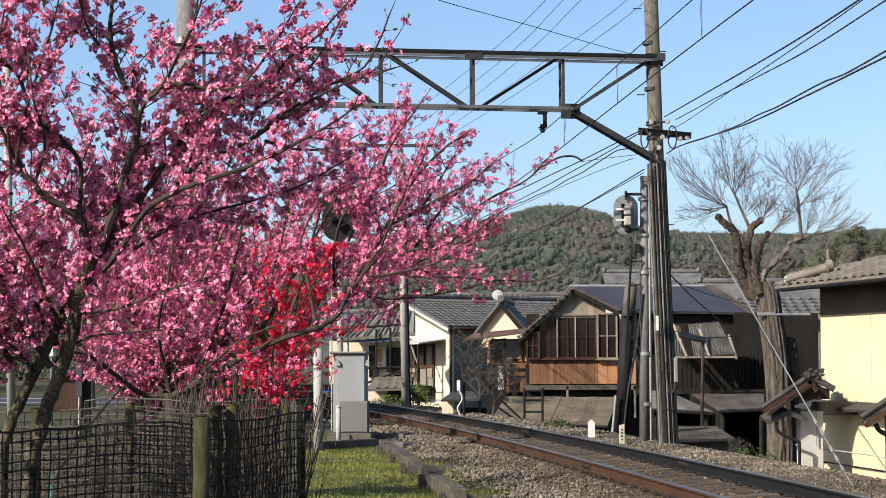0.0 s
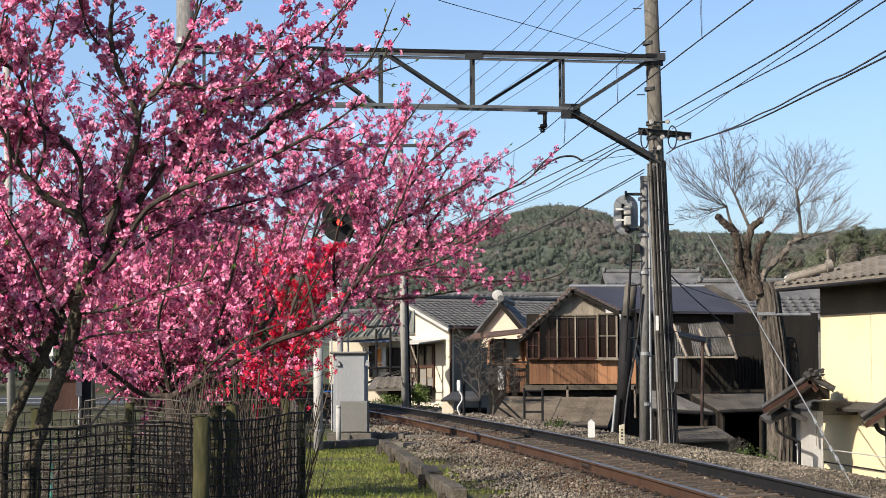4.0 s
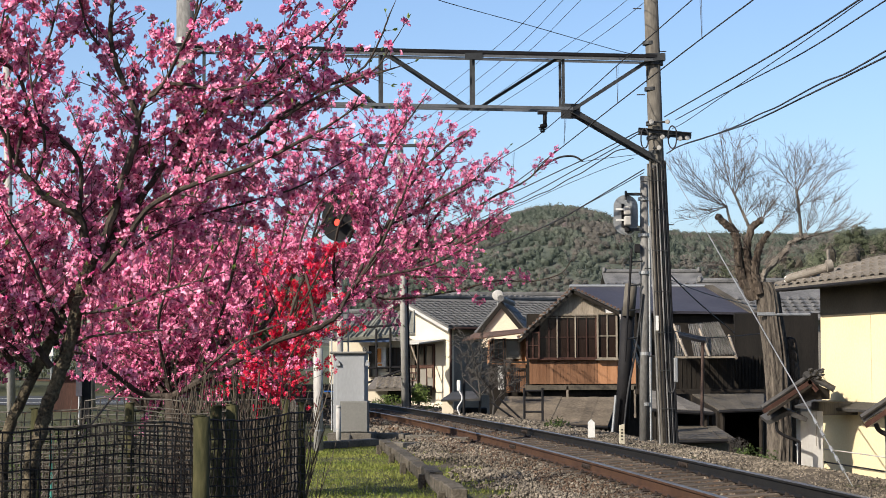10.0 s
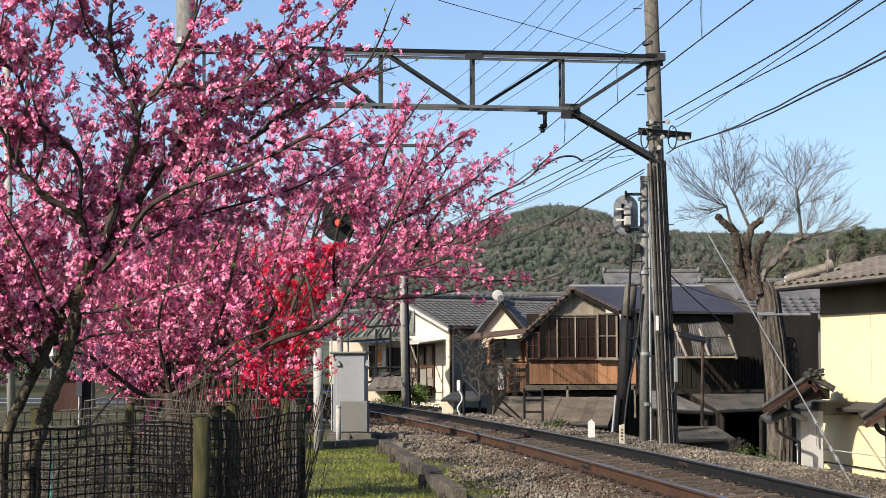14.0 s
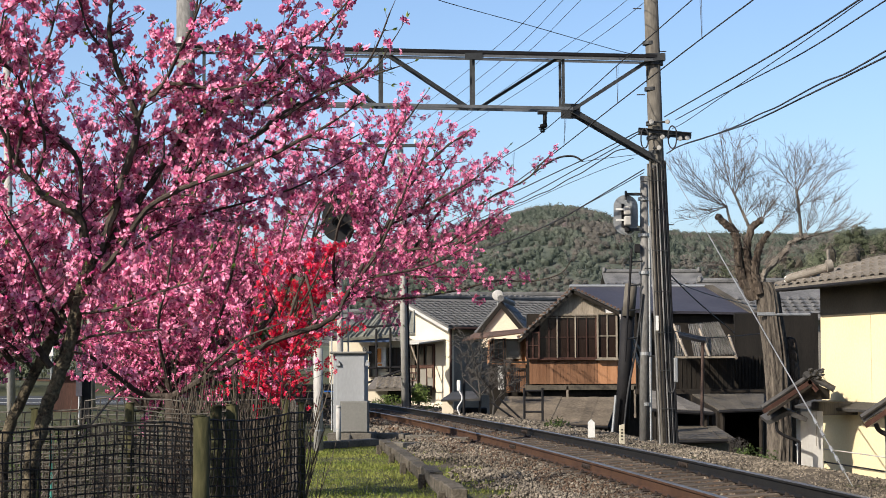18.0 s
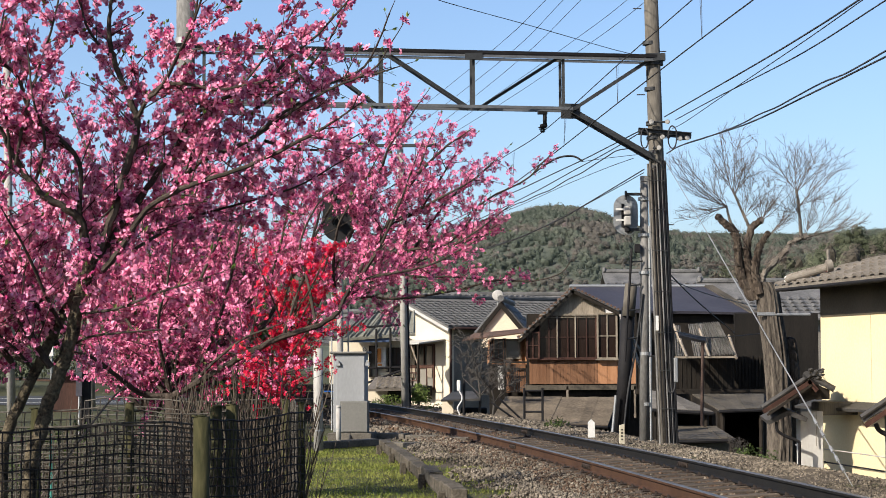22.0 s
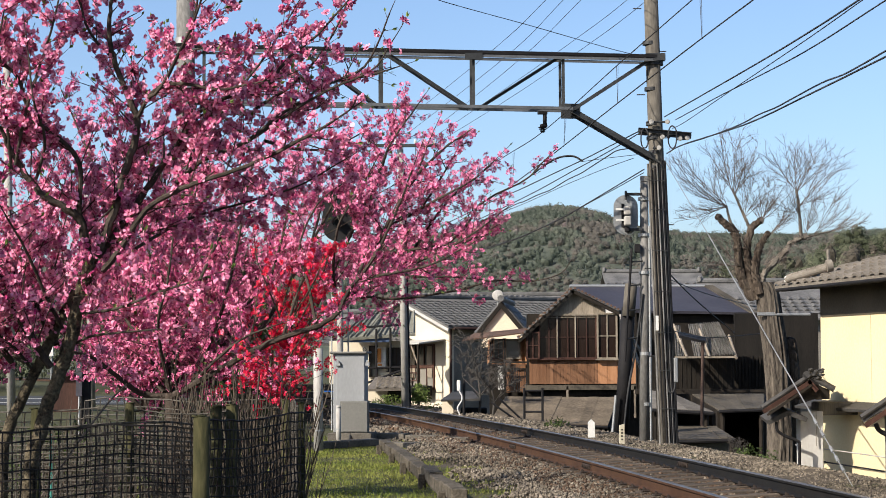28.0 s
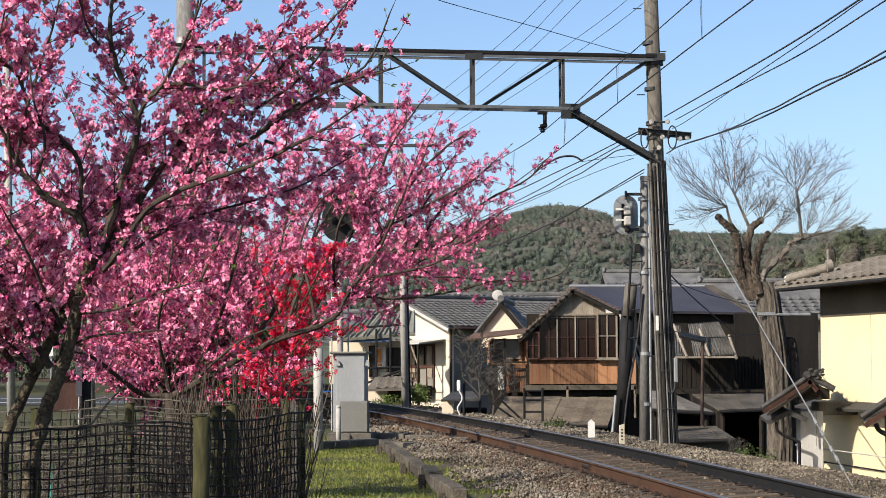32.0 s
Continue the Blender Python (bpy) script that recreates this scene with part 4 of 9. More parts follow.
# ---- relay cabinet, posts, cable troughs, edging ----
def make_cabinet():
    g = thing("relay_cabinet", (-1.8, 36, 0), "tall grey steel relay cabinet with lifting eyes on a concrete base", "cabinet")
    rz = -7
    bm = bmesh.new()
    box(bm, (-1.79, 36.1, 0.92), (0.60, 0.5, 1.5), rz, 0.012)
    part("body", bm, CABINET, g)
    bm = bmesh.new()
    box(bm, (-1.785, 35.845, 0.95), (0.55, 0.02, 1.4), rz, 0.006)
    d = part("door", bm, CABINET, g)
    bm = bmesh.new()
    box(bm, (-1.79, 36.08, 1.692), (0.72, 0.62, 0.045), rz, 0.015)
    part("lid", bm, CABINET2, g)
    for x in (-2.0, -1.52):
        bm = bmesh.new()
        pts = [Vector((x + 0.032 * math.cos(6.2832 * k / 12), 36.0, 1.755 + 0.032 * math.sin(6.2832 * k / 12))) for k in range(13)]
        tube(bm, pts, 0.011, 6)
        part("lifting_eye", bm, STEEL, g)
    for x, zz in ((-2.02, 1.47), (-1.46, 1.47)):
        bm = bmesh.new()
        box(bm, (x, 35.84, zz), (0.1, 0.05, 0.07), rz, 0.01)
        box(bm, (x, 35.83, zz + 0.05), (0.04, 0.04, 0.05), rz, 0.006)
        part("latch", bm, GALV, d)
    for zz in (0.4, 0.75, 1.1, 1.45):
        bm = bmesh.new()
        box(bm, (-2.08, 36.0, zz), (0.02, 0.08, 0.09), rz, 0.005)
        part("hinge", bm, CABINET2, g)
    bm = bmesh.new()
    box(bm, (-1.70, 35.72, 0.47), (0.54, 0.18, 0.6), rz, 0.012)
    lb = part("lower_box", bm, CABINET2, g, "faded grey lower box")
    bm = bmesh.new()
    box(bm, (-1.70, 35.625, 0.47), (0.5, 0.01, 0.56), rz, 0.004)
    part("lid_panel", bm, CABINET2, lb)
    bm = bmesh.new()
    box(bm, (-1.75, 36.0, 0.06), (0.85, 0.75, 0.2), rz, 0.015)
    part("base", bm, CONCRETE, g)
    for x in (-1.72, -1.5):
        bm = bmesh.new()
        box(bm, (x, 35.66, 0.16), (0.07, 0.05, 0.06), rz, 0.005)
        part("foot", bm, BLACKSTEEL, g)
    bm = bmesh.new()
    tube(bm, ridge_line([(-1.78, 35.7, 0.2), (-1.8, 35.5, 0.0), (-1.95, 35.2, -0.02)], 6), 0.022, 6)
    part("cable", bm, WIRE, g)


make_cabinet()


def make_post(at, h, r, mat, label, bands=()):
    g = thing("post", at, label, "post")
    bm = bmesh.new()
    rod(bm, Vector(at) - Vector((0, 0, 0.05)), Vector(at) + Vector((-0.008, 0, h)), r, r * 0.97, 18)
    part("shaft", bm, mat, g, smooth=True)
    for b in bands:
        bm = bmesh.new()
        rod(bm, Vector(at) + Vector((0, 0, b)), Vector(at) + Vector((0, 0, b + 0.025)), r * 1.07, n=18)
        part("band", bm, GALV, g)


make_post((-2.12, 31.7, 0), 1.75, 0.082, PALEPOLE, "round pale concrete post in the grass", (0.35,))
make_post((-1.885, 33.6, 0), 0.74, 0.045, PALEPOLE, "short pale pipe post beside the relay cabinet", (0.3, 0.69))
make_post((-2.45, 57, 0), 0.67, 0.05, BLACKSTEEL, "thin black post beyond the rails", ())


def make_edging():
    """A low row of old concrete beams on stubs, beside the ballast."""
    a, b = Vector((-1.005, 31.6, 0.136)), Vector((0.167, 19, 0.019))
    a.z, b.z = 0.2, 0.24
    n = 9
    for k in range(n):
        slip = Vector((random.uniform(-0.02, 0.02), 0, random.uniform(-0.02, 0.015)))
        p, q = a + (b - a) * (k / n) + slip, a + (b - a) * ((k + 0.975) / n) + slip
        g = thing("edging_beam", ((p + q) / 2).to_tuple()[:2] + (0,), "low weathered concrete edging beam on stubs beside the ballast", "edging", "edging beams")
        c, d = (p + q) / 2, q - p
        rz = math.degrees(math.atan2(d.y, d.x)) + random.uniform(-0.5, 0.5)
        bm = bmesh.new()
        box(bm, c + Vector((0, 0, -0.06 + random.uniform(-0.01, 0.01))), (d.length, 0.17, 0.13), rz, 0.012)
        bmesh.ops.subdivide_edges(bm, edges=[e for e in bm.edges if e.calc_length() > 0.5], cuts=9)
        for v in bm.verts:
            v.co += 0.008 * noise.noise_vector(v.co * 4) + 0.007 * noise.noise_vector(v.co * 14)
        part("beam", bm, MOSSCONCRETE, g)
        bm = bmesh.new()
        box(bm, c + Vector((-0.03, 0, -0.135)), (d.length * 0.98, 0.07, 0.06), rz, 0.012)
        part("ledge", bm, MOSSCONCRETE, g)
        for s in ((0.5,) if k % 2 == 0 else ()):
            bm = bmesh.new()
            box(bm, p + d * s + Vector((-0.12, 0, -0.15)), (0.10, 0.09, 0.18), rz, 0.012)
            part("stub", bm, MOSSCONCRETE, g)


make_edging()


def make_trough(a, b, w, h, label):
    a, b = Vector(a), Vector(b)
    d = b - a
    n = max(1, int(d.length / 0.6))
    g = thing("cable_trough", ((a + b) / 2).to_tuple(), label, "cable trough")
    for k in range(n):
        p = a + d * ((k + 0.5) / n)
        bm = bmesh.new()
        box(bm, p, (d.length / n * 0.97, w, h), math.degrees(math.atan2(d.y, d.x)), 0.012)
        part("cover_slab", bm, CONCRETE, g)


make_trough((-2.335, 32.2, 0.076), (-1.183, 33.4, 0.096), 0.3, 0.12, "weathered concrete cable trough in the grass")
make_trough((-0.961, 33.4, 0.055), (0.477, 31.9, -0.008), 0.32, 0.1, "weathered concrete cable trough crossing to the track")
make_trough((-1.322, 36.4, 0.097), (0.533, 35.6, 0.015), 0.28, 0.1, "long concrete cable trough beside the ballast")


def make_grass():
    rng = np.random.default_rng(11)
    V, Fc, c = [], [], 0
    n = 78000
    for k in range(n):
        y = rng.uniform(17, 38)
        x = rng.uniform(-3.9, 0.9)
        rho = math.hypot(x + 427.03, y + 29.43) - TRACK_R
        if rho > -2.75 + 0.5 * math.sin(y * 1.1) * math.sin(y * 0.37) and rng.random() > (0.55 if noise.noise((x * 1.4, y * 0.9, 4)) > 0.0 and rho < -1.8 else 0.05):
            continue
        h = rng.uniform(0.012, 0.045) * (1.6 if rng.random() < 0.04 else 1) * (0.6 + noise.noise((x * 1.2, y * 1.2, 1)) * 0.5 + 0.5)
        t = rng.uniform(0, 6.28)
        lean = rng.uniform(-0.03, 0.03, 2)
        w = 0.006
        V += [(x - w * math.cos(t), y - w * math.sin(t), -0.005), (x + w * math.cos(t), y + w * math.sin(t), -0.005), (x + lean[0], y + lean[1], h)]
        Fc.append((c, c + 1, c + 2))
        c += 3
    ob = cloud("grass", V, Fc, BLADE, label="short spring grass between fence and track")
    tagged(ob, category="grass")


make_grass()


def make_markers():
    # white boundary stone and yellow-white kilometre post on the far side
    for at, w, h, tip, mat, label in (((2.725, 34.5, 0.209), 0.12, 0.17, 0.06, PORCELAIN, "small white pointed boundary stone beside the track"),
                                      ((3.066, 32.2, 0.112), 0.085, 0.30, 0.0, CREAMPOST, "slim cream marker post with worn dark marks")):
        g = thing("marker_post", at, label, "marker")
        bm = bmesh.new()
        v = Vector(at)
        prism(bm, [(-w / 2, -0.1), (w / 2, -0.1), (w / 2, h), (0, h + tip), (-w / 2, h)] if tip else [(-w / 2, -0.1), (w / 2, -0.1), (w / 2, h + 0.02), (-w / 2, h)], Matrix.Translation(v), w)
        part("stone", bm, mat, g)
        if not tip:
            for k in range(4):
                bm = bmesh.new()
                box(bm, v + Vector((0, -0.004, 0.06 + 0.055 * k)), (0.03, 0.004, 0.025))
                part("painted_mark", bm, BLACKSTEEL, g)


CREAMPOST = material("cream_paint", (0.353, 0.316, 0.231), (0.414, 0.377, 0.293), 0.7, 0, 6, 40, 0.1)
make_markers()


def make_left_poles():
    for px0, px1, Y, r, top, label in ((22, 6, 46, 0.10, 9.5, "pale utility pole beyond the blossom trees"), (165, 150, 60, 0.09, 7.5, "slim pole beyond the blossom trees")):
        a = Vector(((px0 - 784) / 3300 * Y, Y, 0.0))
        b = Vector(((px1 - 784) / 3300 * Y, Y, top))
        g = thing("utility_pole", a, label, "pole")
        bm = bmesh.new()
        rod(bm, a, b, r * 1.1, r * 0.9, 14)
        part("mast", bm, PALEPOLE, g, smooth=True)
        for k in range(5):
            q = a + (b - a) * (0.15 + 0.15 * k)
            bm = bmesh.new()
            rod(bm, q + Vector((0, 0, -0.03)), q + Vector((0, 0, 0.03)), r * 1.2, n=14)
            part("band", bm, STEEL, g)


make_left_poles()

# ---- houses beyond the track ----
GREYBOARD = material("silvered_board", (0.073, 0.064, 0.054), (0.14, 0.128, 0.109), 0.9, 0, 2, 30, 0.3, vary=0.2, stretch=(3, 3, 0.2))


def slab(bm, a, b, t, bevel=0.0):
    """An upright board facing the line, between the corners a and b, t thick backwards."""
    a, b = Vector(a), Vector(b)
    box(bm, ((a.x + b.x) / 2, (a.y + b.y) / 2 + t / 2, (a.z + b.z) / 2), (abs(b.x - a.x), t, abs(b.z - a.z)), 0, bevel)


def sheet(bm, a, b, c, d, t=0.04):
    """A flat panel through four corners, t thick downwards."""
    q = [Vector(p) for p in (a, b, c, d)]
    n = (q[1] - q[0]).cross(q[3] - q[0]).normalized()
    if n.z < 0:
        n = -n
    top = [bm.verts.new(p) for p in q]
    low = [bm.verts.new(p - n * t) for p in q]
    bm.faces.new(top)
    bm.faces.new(low[::-1])
    for i in range(4):
        j = (i + 1) % 4
        bm.faces.new((top[i], low[i], low[j], top[j]))


def window(parent, m, w, h, cols=2, rows=1, frame_mat=PALEWOOD, glass=GLASS, bar=0.05, sill=True):
    """A window in the plane of m (x across, z up, -y outwards), its middle at the origin."""
    bm = bmesh.new()
    for x in (-w / 2, w / 2):
        box(bm, (x, -0.03, 0), (bar, 0.10, h + bar), m=m)
    for z in (-h / 2, h / 2):
        box(bm, (0, -0.03, z), (w - bar, 0.10, bar), m=m)
    win = part("window", bm, frame_mat, parent)
    for i in range(cols):
        for j in range(rows):
            bm = bmesh.new()
            x = -w / 2 + w * (i + 0.5) / cols
            z = -h / 2 + h * (j + 0.5) / rows
            box(bm, (x, -0.012, z), (w / cols - 0.004, 0.012, h / rows - 0.004), m=m)
            part("pane", bm, glass, win)
    bm = bmesh.new()
    for i in range(1, cols):
        box(bm, (-w / 2 + w * i / cols, -0.035, 0), (bar * 0.8, 0.04, h - bar), m=m)
    for j in range(1, rows):
        box(bm, (0, -0.032, -h / 2 + h * j / rows), (w - bar, 0.035, bar * 0.6), m=m)
    if cols > 1 or rows > 1:
        part("glazing_bar", bm, frame_mat, win)
    else:
        bm.free()
    if sill:
        bm = bmesh.new()
        box(bm, (0, -0.08, -h / 2 - 0.04), (w + 0.14, 0.16, 0.04), m=m)
        part("sill", bm, frame_mat, win)
    return win


def tile_mesh(name, mat, w=0.28, l=0.30):
    """A curved pantile, x across, y up the slope."""
    bm = bmesh.new()
    rows = []
    for y, lift in ((0, 0.03), (l, 0.0)):
        rows.append([bm.verts.new((-w / 2 + w * k / 6, y, lift + 0.035 * math.sin(math.pi * min(1, k / 3.6)) * (1 if k < 3.6 else 0) - (0.012 if k > 4 else 0))) for k in range(7)])
    low = [bm.verts.new((v.co.x, 0, v.co.z - 0.03)) for v in rows[0]]
    for k in range(6):
        bm.faces.new((rows[0][k], rows[0][k + 1], rows[1][k + 1], rows[1][k]))
        bm.faces.new((low[k], low[k + 1], rows[0][k + 1], rows[0][k]))
    me = bpy.data.meshes.new(name)
    bm.to_mesh(me)
    bm.free()
    me.materials.append(mat)
    return me


TILE_GREY = tile_mesh("roof_tile", TILE)
TILE_BROWN = tile_mesh("roof_tile", BROWNTILE)


def lay_tiles(parent, mesh, origin, across, up, width, height, keep=None, w=0.28, l=0.26):
    """Courses of tiles from the eave's corner origin, along across and up the slope."""
    across, up = Vector(across).normalized(), Vector(up).normalized()
    n = across.cross(up)
    m0 = Matrix((across, up, n)).transposed().to_4x4()
    for j in range(int(height / l)):
        for i in range(int(width / w)):
            s, t = (i + 0.5) * w, j * l
            if keep and not keep(s, t):
                continue
            piece("roof_tile", mesh, Matrix.Translation(Vector(origin) + across * s + up * t + n * random.uniform(0.0, 0.006)) @ m0 @ pose(0, 0, 0, random.uniform(-0.6, 0.6), 0, random.uniform(-0.5, 0.5)), parent)


class Gabled:
    """A gabled house. s runs along the ridge from the gable at s = 0, w across it from the eaves wall at w = 0."""

    def __init__(self, label, corner, deg, wide, long, z0, ze, zr, over, gable_mat, side_mat, roof_mat, thick=0.10, hip=0.0, verge=None, ridge_at=0.5):
        u = Vector((math.cos(radians(deg)), math.sin(radians(deg)), 0))
        v = Vector((-u.y, u.x, 0))
        self.m = Matrix(((u.x, v.x, 0, corner[0]), (u.y, v.y, 0, corner[1]), (0, 0, 1, 0), (0, 0, 0, 1)))
        self.wide, self.long, self.ze, self.zr, self.over = wide, long, ze, zr, over
        self.g = g = thing("house", self.m @ Vector((long / 2, wide / 2, z0)), label, "house")
        m = self.m
        t = 0.16
        wr = wide * ridge_at
        for s0, name_mat in ((0, gable_mat), (long - t, gable_mat)):
            bm = bmesh.new()
            f = [bm.verts.new(m @ Vector((s0, w, z))) for w, z in ((0, z0), (wide, z0), (wide, ze), (wr, zr - 0.03 if not hip else ze), (0, ze))]
            k = [bm.verts.new(m @ Vector((s0 + t, w, z))) for w, z in ((0, z0), (wide, z0), (wide, ze), (wr, zr - 0.03 if not hip else ze), (0, ze))]
            bm.faces.new(f[::-1])
            bm.faces.new(k)
            for i in range(5):
                j = (i + 1) % 5
                bm.faces.new((f[i], f[j], k[j], k[i]))
            part("gable_wall", bm, name_mat, g)
        for w0 in (0, wide - t):
            bm = bmesh.new()
            box(bm, (long / 2, w0 + t / 2, (z0 + ze) / 2), (long - 2 * t - 0.004, t, ze - z0), m=m)
            part("side_wall", bm, side_mat, g)
        self.slopes = []
        for w_e, w_r in ((-over, wr), (wide + over, wr)):
            k = (zr - ze) / abs(wr - (0 if w_e < wr else wide))
            z_e = ze - k * over
            vg = over if verge is None else verge
            a, b = Vector((-vg, w_e, z_e)), Vector((long + vg, w_e, z_e))
            c, d = Vector((long + vg - hip, w_r, zr)), Vector((-vg + hip, w_r, zr))
            bm = bmesh.new()
            up = Vector((0, 0, thick))
            sheet(bm, m @ (a + up), m @ (b + up), m @ (c + up), m @ (d + up), thick)
            part("roof", bm, roof_mat, g)
            self.slopes.append((m @ (a + up), m @ (b + up), m @ (c + up), m @ (d + up)))
        if hip:
            for s_e, s_r in ((-over, -over + hip), (long + over, long + over - hip)):
                k = (zr - ze) / wr
                z_e = ze - k * over
                bm = bmesh.new()
                up = Vector((0, 0, thick))
                sheet(bm, m @ (Vector((s_e, -over, z_e)) + up), m @ (Vector((s_e, wide + over, z_e)) + up), m @ (Vector((s_r, wr + 0.01, zr)) + up), m @ (Vector((s_r, wr - 0.01, zr)) + up), thick)
                part("roof", bm, roof_mat, g)
        bm = bmesh.new()
        a = m @ Vector((-(over if not hip else -hip), wr, zr + thick + 0.05))
        b = m @ Vector((long + (over if not hip else -hip), wr, zr + thick + 0.05))
        rod(bm, a, b, 0.11, n=10)
        part("ridge_tile", bm, roof_mat, g)

    def on_gable(self, w, z):
        """A pose on the outside of the gable at s = 0."""
        return self.m @ Matrix.Translation((0, w, z)) @ Matrix.Rotation(-math.pi / 2, 4, "Z")

    def on_side(self, s, z):
        return self.m @ Matrix.Translation((s, 0, z))


def make_yellow_house():
    h = Gabled("cream-plastered house with a brown-grey tiled roof beside the track", (5.46, 27.0), -79, 6.0, 12.0, -2.4, 2.72, 3.62, 0.5, CREAM, CREAM, BROWNTILE, 0.035, hip=3.4)
    a, b, c, d = h.slopes[0]
    across = (b - a).normalized()
    up = (d - a) - across * (d - a).dot(across)
    hipk = (d - a).dot(across) / up.length
    lay_tiles(h.g, TILE_BROWN, a, across, up, 4.8, up.length, keep=lambda s, t: s > t * hipk - 0.05)
    m = h.m
    # dark soffit and fascia, gutter
    bm = bmesh.new()
    box(bm, (6.0, -0.46, 2.545), (12.6, 0.03, 0.05), m=m)
    part("fascia", bm, DARKWOOD, h.g)
    for k in range(10):
        bm = bmesh.new()
        sheet(bm, m @ Vector((0.05 + k * 0.6, -0.012, 2.70)), m @ Vector((0.64 + k * 0.6, -0.012, 2.70)), m @ Vector((0.64 + k * 0.6, -0.44, 2.54)), m @ Vector((0.05 + k * 0.6, -0.44, 2.54)), 0.02)
        part("soffit_board", bm, DARKWOOD, h.g)
    bm = bmesh.new()
    rod(bm, m @ Vector((-0.4, -0.51, 2.545)), m @ Vector((12, -0.51, 2.545)), 0.024, n=10)
    part("gutter", bm, BLACKSTEEL, h.g)
    # dark band on the wall that paints in the deep shade under the eaves
    bm = bmesh.new()
    box(bm, (6.0, -0.012, 2.40), (11.9, 0.02, 0.50), m=m)
    part("eaves_shade_band", bm, EAVESHADE, h.g, "dark brown band deepening the shade under the eaves")
    # ledge roof between the storeys
    bm = bmesh.new()
    sheet(bm, m @ Vector((-0.3, 0.0, 0.95)), m @ Vector((12, 0.0, 0.95)), m @ Vector((12, -0.30, 0.865)), m @ Vector((-0.3, -0.30, 0.865)), 0.04)
    part("ledge_roof", bm, DARKTILE, h.g, "weathered ledge roof between the storeys")
    for s in (1.75, 3.6):
        bm = bmesh.new()
        box(bm, (s, -0.003, 1.56), (0.004, 0.006, 1.16), m=m)
        part("wall_joint", bm, CREAMPALE, h.g)
    # pipes along the lower wall
    for z, r, mat in ((0.30, 0.008, PALEPOLE), (0.12, 0.010, BLACKSTEEL)):
        bm = bmesh.new()
        rod(bm, m @ Vector((-0.15, -0.35, z)), m @ Vector((6, -0.35, z - 0.05)), r, n=8)
        part("wall_pipe", bm, mat, h.g)
    # ridge run at the roof's corner with a round end tile and finial
    bm = bmesh.new()
    p, q = Vector((4.947, 26.8, 2.68)), Vector((5.419, 26.2, 2.82))
    rod(bm, p, q, 0.05, n=12)
    rod(bm, p + Vector((0, 0, 0.045)), q + Vector((0, 0, 0.05)), 0.028, n=10)
    for k in range(9):
        c = p.lerp(q, (k + 0.5) / 9) + Vector((0, 0, 0.045))
        rod(bm, c, c + (q - p) * 0.012, 0.036, n=10)
    part("ridge_run", bm, BROWNTILE, h.g)
    bm = bmesh.new()
    rod(bm, q + Vector((-0.03, -0.02, 0.02)), q + Vector((0.05, -0.02, 0.035)), 0.085, n=18)
    rod(bm, q + Vector((0.0, 0, 0.1)), q + Vector((0.0, 0, 0.26)), 0.022, n=8)
    part("ridge_end", bm, BROWNTILE, h.g)
    bm = bmesh.new()
    for dz in (0.03, -0.02):
        box(bm, p + Vector((-0.01, 0, dz)), (0.05, 0.06, 0.035), 0, 0.008)
    part("ridge_end", bm, PORCELAIN, h.g, "white plaster ridge end")


make_yellow_house()


